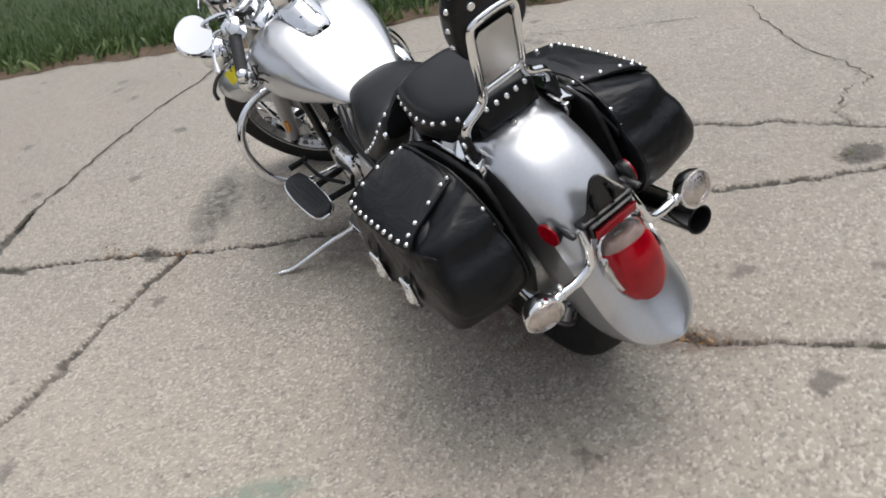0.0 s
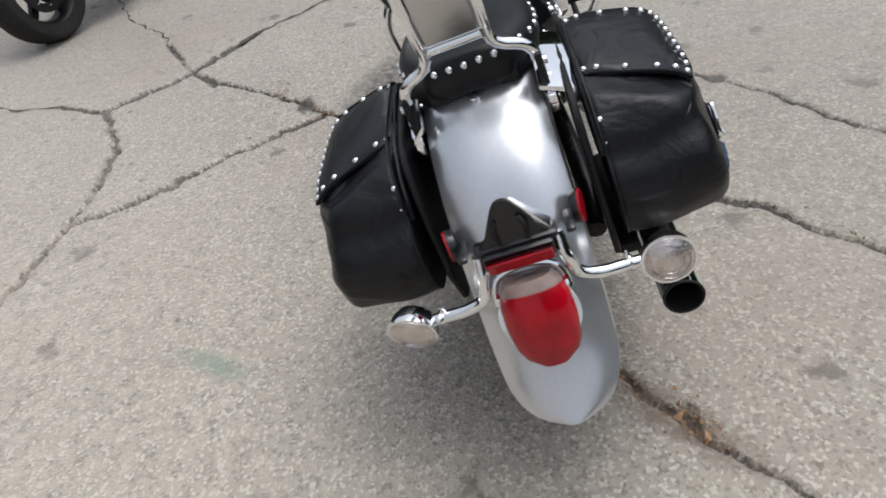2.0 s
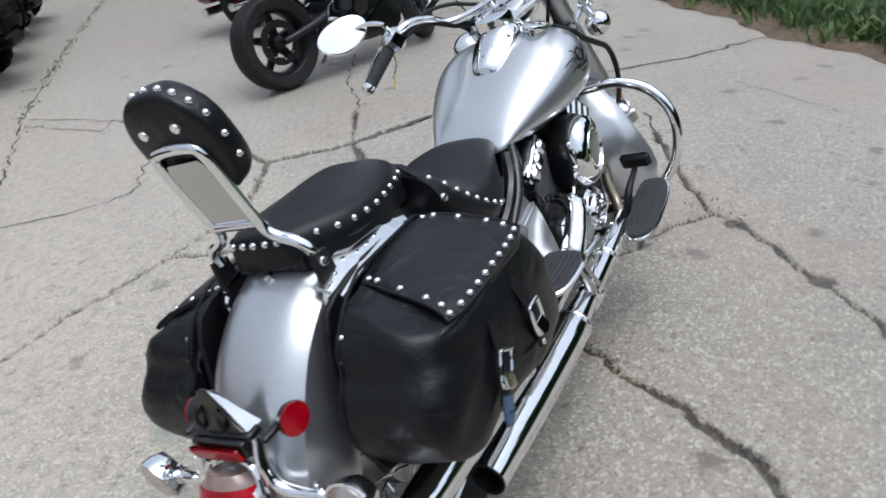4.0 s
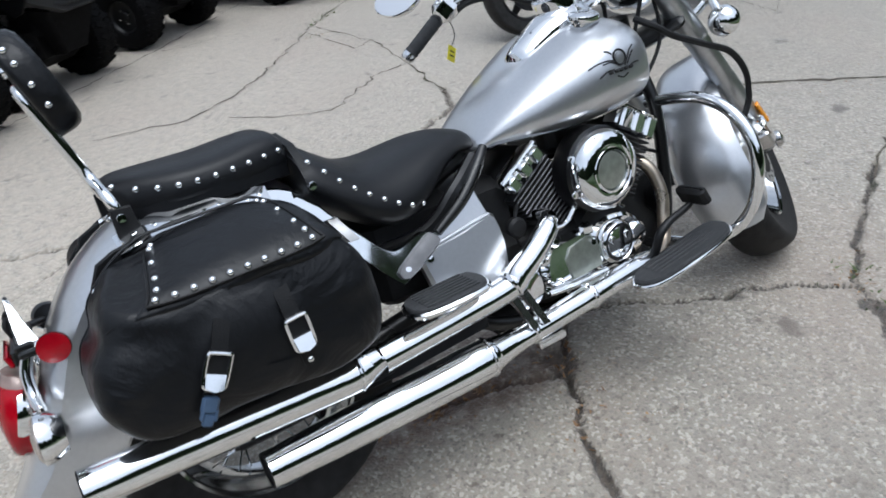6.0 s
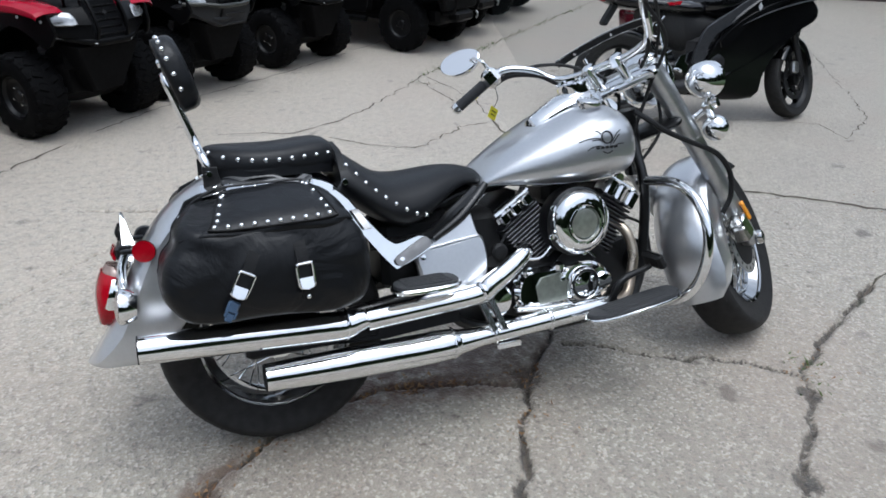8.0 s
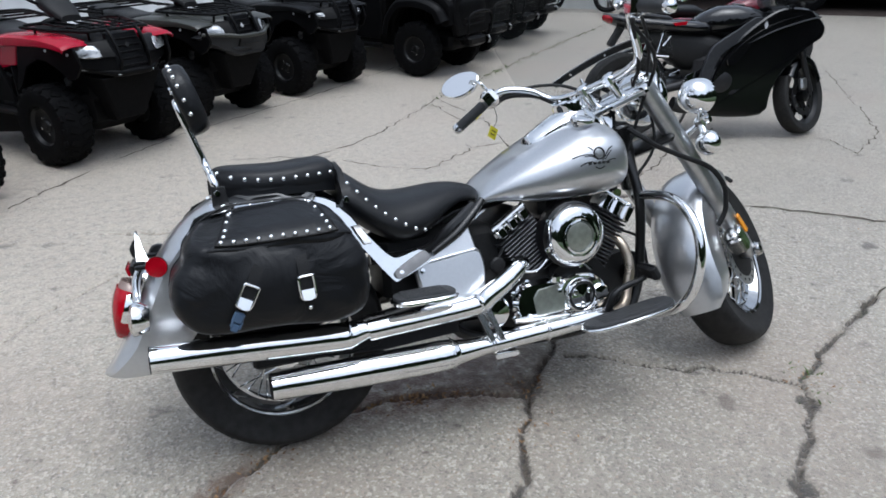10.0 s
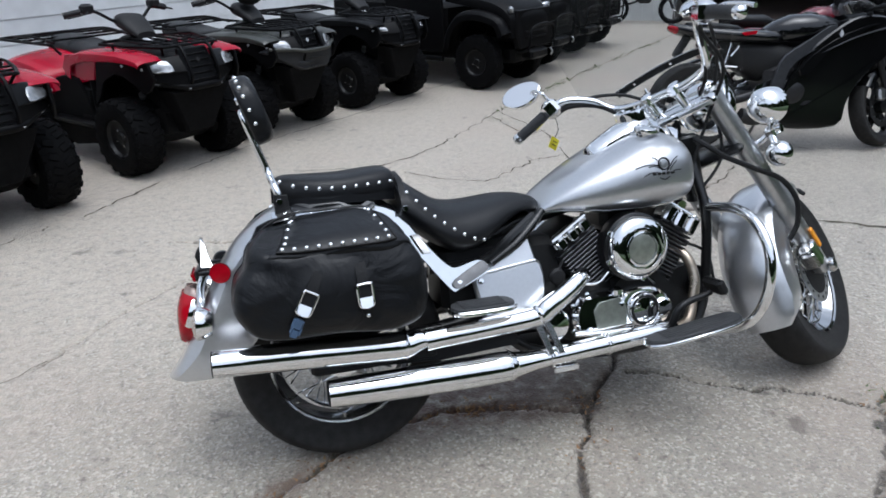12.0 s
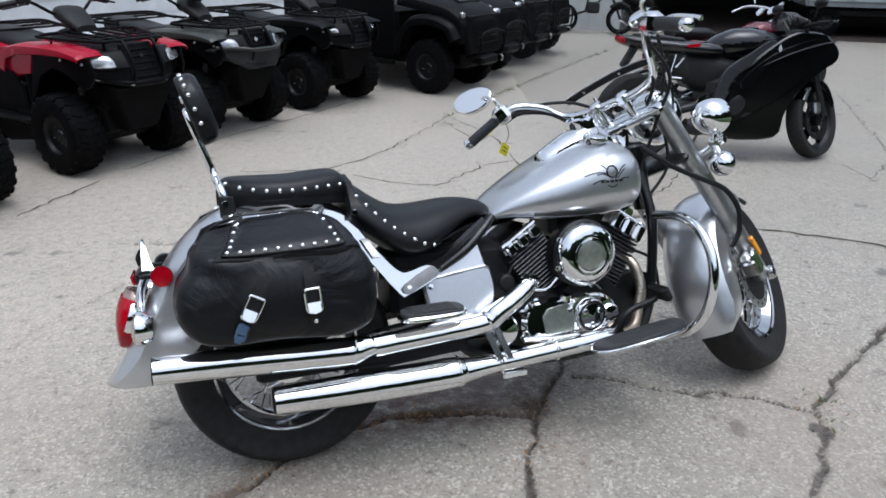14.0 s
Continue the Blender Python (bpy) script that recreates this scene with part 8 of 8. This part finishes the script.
part("windscreen", [loft([bump_section(x, w, t, 0.92, 20, 2.2) for x, w, t in ((1.02, 0.12, 1.06), (1.08, 0.135, 1.065), (1.18, 0.13, 1.02), (1.28, 0.09, 0.965), (1.31, 0.03, 0.94))])], SMOKED, sport, "smoked windscreen")
part("fuel_tank", [loft([bump_section(x, w, t, b, 26, 2.5) for x, w, t, b in ((0.48, 0.07, 0.85, 0.76), (0.54, 0.12, 0.895, 0.73), (0.64, 0.16, 0.94, 0.71), (0.76, 0.175, 0.95, 0.71), (0.90, 0.16, 0.93, 0.74), (1.00, 0.10, 0.89, 0.78))])], GLOSS_BLACK, sport, "gloss black fuel tank")
part("fuel_cap", [lathe([(0.045, 0.0), (0.045, 0.008), (0.0, 0.010)], (0.82, 0, 0.945), (0.12, 0, 1), 24)], DULL_STEEL, sport)
part("seat", [loft([bump_section(x, w, t, b, 22, 2.8) for x, w, t, b in ((0.30, 0.09, 0.855, 0.79), (0.34, 0.13, 0.845, 0.77), (0.41, 0.14, 0.835, 0.76), (0.49, 0.12, 0.845, 0.76), (0.53, 0.07, 0.85, 0.78))])], SEAT, sport, "black rider seat")
part("pillion_seat", [loft([bump_section(x, w, t, b, 22, 2.8) for x, w, t, b in ((-0.06, 0.04, 0.905, 0.87), (0.02, 0.08, 0.905, 0.86), (0.14, 0.11, 0.895, 0.84), (0.27, 0.11, 0.878, 0.82), (0.31, 0.08, 0.86, 0.82))])], SEAT, sport, "black pillion seat")
part("tail_cowl", [loft([bump_section(x, w, t, b, 22, 2.5) for x, w, t, b in ((-0.185, 0.02, 0.900, 0.885), (-0.14, 0.07, 0.895, 0.825), (-0.03, 0.11, 0.885, 0.785), (0.12, 0.14, 0.872, 0.765), (0.28, 0.16, 0.855, 0.750), (0.42, 0.17, 0.845, 0.735), (0.52, 0.165, 0.84, 0.725), (0.59, 0.12, 0.82, 0.735), (0.62, 0.06, 0.80, 0.75))])], GLOSS_BLACK, sport, "gloss black tail cowl")
part("subframe", [loft([bump_section(x, w, t, b, 18, 3.0) for x, w, t, b in ((0.12, 0.06, 0.78, 0.70), (0.24, 0.09, 0.78, 0.60), (0.40, 0.12, 0.78, 0.50), (0.56, 0.14, 0.76, 0.46), (0.66, 0.14, 0.74, 0.46))])], MATT, sport, "black subframe and covers under the seat")
part("tail_light", [loft([bump_section(x, w, t, b, 16, 2.5) for x, w, t, b in ((-0.19, 0.03, 0.885, 0.855), (-0.175, 0.055, 0.888, 0.84), (-0.14, 0.072, 0.882, 0.825))])], RED_LENS, sport, "red tail light")
part("side_mark", [plate([(0.915, 0.795), (0.930, 0.827), (0.945, 0.795), (0.930, 0.763)], 0.003, lambda a, b, c: (a, -0.2235 - c, b), 0.0005)], STICKER, sport, "small pale diamond mark")
part("tail_stripe", [plate([(0.27, 0.820), (0.38, 0.832), (0.37, 0.808), (0.29, 0.802)], 0.006, lambda a, b, c: (a, -0.160 - c, b), 0.0005)], RED_LENS, sport, "red side stripe")
part("plate_hanger", [box((-0.09, 0, 0.74), (0.04, 0.10, 0.16), 0.008, Euler((0, radians(30), 0)).to_matrix())], MATT, sport)
part("muffler", [tube([(0.52, -0.14, 0.26), (0.40, -0.16, 0.24), (0.30, -0.165, 0.26)], [0.05, 0.055, 0.05], 16)], DARK_ALLOY, sport, "short dark muffler")
part("front_fender", [arch([(1.58, 0.42), (1.49, 0.55), (1.35, 0.600), (1.20, 0.53), (1.12, 0.43)], lambda t: (0.075, 0.05, 0.03))], GLOSS_BLACK, sport, "gloss black front fender").matrix_local = STEER
part("headlight", [moved(ball((0, 0, 0), (0.02, 0.05, 0.025), 16, 8), Matrix.Translation((1.425, 0, 0.80)) @ pose(0, 0, 0, 0, -30, 0))], HEADLAMP, sport)
part("side_stand", [tube([(0.56, 0.10, 0.26), (0.54, 0.22, 0.10), (0.53, 0.275, 0.045)], 0.012, 8)], DULL_STEEL, sport)

# ---- maroon touring motorcycle ----
tour = thing("touring_motorcycle", "maroon touring motorcycle with hard saddlebags and chrome mufflers", "motorcycle", pose(4.25, 4.08, 0, 0, 0, -4) @ pose(0, 0, 0, -8) @ Matrix.Scale(0.81, 4))
cast_wheel(tour, "rear_wheel", (0, 0, 0.32), 0.32, 0.17, 0.20)
cast_wheel(tour, "front_wheel", (1.62, 0, 0.32), 0.32, 0.13, 0.21)
part("rear_fender", [arch([(0.30, 0.64), (0.12, 0.72), (-0.10, 0.71), (-0.28, 0.60), (-0.38, 0.44)], lambda t: (0.105, 0.08, 0.04))], MAROON, tour)
for s in (-1, 1):
    hard = part("saddlebag", [loft([[(x * k + 0.0, s * y, 0.53 + (z - 0.53) * k) for x, z in ((-0.36, 0.40), (-0.38, 0.55), (-0.33, 0.69), (-0.10, 0.71), (0.22, 0.69), (0.28, 0.58), (0.26, 0.42), (0.20, 0.36), (-0.30, 0.36))] for k, y in ((0.94, 0.155), (1.0, 0.17), (1.0, 0.30), (0.97, 0.34), (0.88, 0.365))])], MAROON, tour, "maroon hard saddlebag")
    part("lid_seam", [tube([(-0.385, s * 0.18, 0.60), (-0.375, s * 0.345, 0.60), (0.26, s * 0.35, 0.60), (0.285, s * 0.2, 0.60)], 0.004, 6, smooth=False)], MATT, hard)
    part("latch", [box((-0.04, s * 0.362, 0.60), (0.06, 0.012, 0.04), 0.004)], CHROME, hard)
    part("bag_guard", [tube([(0.30, s * 0.18, 0.34), (0.32, s * 0.34, 0.36), (0.30, s * 0.38, 0.48)], 0.012, 8)], CHROME, tour)
    part("muffler", [tube([(0.60, s * 0.20, 0.30), (0.20, s * 0.215, 0.285), (-0.42, s * 0.215, 0.285)], [0.03, 0.045, 0.045], 18)], CHROME, tour, "chrome muffler")
    part("turn_signal", [ball((-0.40, s * 0.13, 0.62), (0.035, 0.035, 0.035), 16, 8)], CHROME, tour)
    part("signal_lens", [ball((-0.42, s * 0.13, 0.62), (0.025, 0.03, 0.03), 14, 8)], RED_LENS, tour)
    part("fork_leg", [tube([(1.20, s * 0.12, 0.92), (1.42, s * 0.12, 0.60), (1.60, s * 0.12, 0.32)], 0.032, 12)], CHROME, tour)
    part("engine_guard", [tube([(1.16, s * 0.05, 0.66), (1.15, s * 0.25, 0.62), (1.14, s * 0.37, 0.46), (1.13, s * 0.28, 0.27), (1.12, s * 0.08, 0.22)], 0.017, 10)], CHROME, tour)
    part("floorboard", [box((0.95, s * 0.29, 0.28), (0.30, 0.11, 0.03), 0.012)], MATT, tour)
    part("mirror", [tube([(1.10, s * 0.30, 1.13), (1.12, s * 0.36, 1.22)], 0.007, 8), ball((1.12, s * 0.38, 1.24), (0.02, 0.07, 0.045), 16, 8)], CHROME, tour)
part("tail_light", [box((-0.36, 0, 0.60), (0.05, 0.13, 0.07), 0.02)], RED_LENS, tour, "red tail light")
part("rear_light_bar", [box((-0.385, 0, 0.55), (0.03, 0.30, 0.035), 0.01)], CHROME, tour)
part("seat", [loft([bump_section(x, w, t, b, 24, 2.6) for x, w, t, b in ((-0.22, 0.12, 0.84, 0.74), (-0.05, 0.17, 0.86, 0.72), (0.20, 0.18, 0.85, 0.70), (0.30, 0.17, 0.80, 0.68), (0.48, 0.17, 0.74, 0.64), (0.66, 0.12, 0.76, 0.66))])], SEAT, tour, "black two-up seat")
part("fuel_tank", [loft([bump_section(x, w, t, b, 28, 2.4) for x, w, t, b in ((0.62, 0.08, 0.76, 0.68), (0.72, 0.14, 0.84, 0.66), (0.88, 0.19, 0.91, 0.66), (1.04, 0.18, 0.91, 0.67), (1.15, 0.12, 0.85, 0.70), (1.18, 0.05, 0.80, 0.73))])], MAROON, tour, "maroon fuel tank")
part("engine", [box((0.86, 0, 0.36), (0.46, 0.30, 0.24), 0.05), lathe([(0.10, -0.16), (0.12, -0.12), (0.12, 0.12), (0.10, 0.16)], (0.90, 0, 0.42), (0, 1, 0), 28)], DARK_ALLOY, tour, "V-twin engine")
for lean_a in (-22, 22):
    cy = part("cylinder", [moved(lathe([(0.085 if k % 2 else 0.07, 0.02 * k) for k in range(13)], (0, 0, 0), (0, 0, 1), 20), pose(0.88 + lean_a * 0.002, 0, 0.42, 0, lean_a, 0))], MATT, tour)
    part("rocker_cover", [moved(box((0, 0, 0.27), (0.15, 0.17, 0.06), 0.02), pose(0.88 + lean_a * 0.002, 0, 0.42, 0, lean_a, 0))], CHROME, cy)
part("air_cleaner", [lathe([(0.085, 0.0), (0.09, 0.02), (0.08, 0.05), (0.0, 0.055)], (0.90, -0.15, 0.56), (0, -1, 0), 28)], CHROME, tour, "chrome air cleaner")
part("headlight", [lathe([(0.09, -0.03), (0.09, 0.02), (0.07, 0.04), (0.0, 0.045)], (1.30, 0, 0.90), (1, 0, 0), 24)], HEADLAMP, tour)
part("front_fender", [arch([(1.93, 0.50), (1.82, 0.64), (1.62, 0.70), (1.42, 0.62), (1.30, 0.44), (1.28, 0.34)], lambda t: (0.095, 0.09, 0.04))], MAROON, tour)
part("handlebar", [tube([(0.86, 0.40, 1.04), (1.0, 0.32, 1.10), (1.12, 0.15, 1.08), (1.14, 0, 1.04), (1.12, -0.15, 1.08), (1.0, -0.32, 1.10), (0.86, -0.40, 1.04)], 0.0125, 10)], CHROME, tour)
for y in (-0.10, 0.10):
    part("gauge", [lathe([(0.05, 0.0), (0.052, 0.02), (0.0, 0.022)], (1.04, y, 1.02), (-0.8, 0, 0.6), 22)], CHROME, tour)
part("side_stand", [tube([(0.80, 0.12, 0.24), (0.84, 0.24, 0.08), (0.86, 0.30, 0.045)], 0.013, 8)], MATT, tour)

# ---- a small dirt bike against the bay front, and a grey cart in the bay ----
mini = thing("small_dirt_bike", "small black dirt bike with white rims leaning against the bay front", "dirt bike", pose(5.93, 9.86, 0, 0, 0, -30) @ pose(0, 0, 0, -10))
for x in (0.0, 0.95):
    rim = part("wheel", [ring((x, 0, 0.24), (0, 1, 0), 0.175, 0.016, 36, 8)], MATT if x else WALL_WHITE, mini, "dark wheel rim" if x else "white wheel rim")
    part("tyre", [ring((x, 0, 0.24), (0, 1, 0), 0.205, 0.035, 36, 8)], KNOB, rim)
    for k in range(10):
        a = 2 * math.pi * k / 10
        part("spoke", [tube([(x, 0, 0.24), (x + 0.17 * math.cos(a), 0, 0.24 + 0.17 * math.sin(a))], 0.003, 5)], CHROME, rim)
part("frame", [tube([(0, 0, 0.24), (0.35, 0, 0.36), (0.40, 0, 0.62), (0.72, 0, 0.68), (0.40, 0, 0.36)], 0.02, 8, smooth=False), tube([(0.70, 0, 0.78), (0.95, 0, 0.24)], 0.022, 8), box((0.48, 0, 0.42), (0.22, 0.14, 0.18), 0.03)], MATT, mini)
part("seat", [box((0.20, 0, 0.66), (0.46, 0.15, 0.07), 0.03)], SEAT, mini)
part("handlebar", [tube([(0.66, -0.28, 0.84), (0.70, 0, 0.80), (0.66, 0.28, 0.84)], 0.01, 8)], MATT, mini)
part("fender", [arch([(0.75, 0.46), (0.92, 0.53), (1.10, 0.46)], lambda t: (0.06, 0.02, 0.02)), arch([(-0.25, 0.60), (-0.1, 0.66), (0.1, 0.62)], lambda t: (0.06, 0.02, 0.02))], MATT, mini)

CART_GREY = material("grey_cart_body", (0.34, 0.37, 0.39), 0.4, 0.1, 0.08, 10)
cart = thing("utility_cart", "grey low-sided utility cart standing in the open bay", "cart", BAY @ pose(5.2, 0.6, 0, 0, 0, 4))
part("bed", [plate([(-1.2, 0.50), (1.2, 0.50), (1.24, 0.60), (1.20, 0.92), (-1.20, 0.92), (-1.24, 0.60)], 1.2, lambda a, b, c: (a, c - 0.2, b), 0.04)], CART_GREY, cart, "grey steel cart bed")
part("rail", [tube([(-1.2, -0.22, 0.60), (1.2, -0.22, 0.60)], 0.02, 8)], CART_GREY, cart)
part("underframe", [box((0, 0.4, 0.40), (2.2, 0.9, 0.14), 0.03)], MATT, cart)
for x in (-0.85, 0.85):
    for y in (-0.05, 0.85):
        knobby(cart, (x, y, 0.25), 0.25, 0.18)

# ---- the whole plan brought to true size ----
for ob in list(scene.objects):
    if ob.parent is None and ob is not cam:
        ob.matrix_basis = Matrix.Scale(SIZE, 4) @ ob.matrix_basis
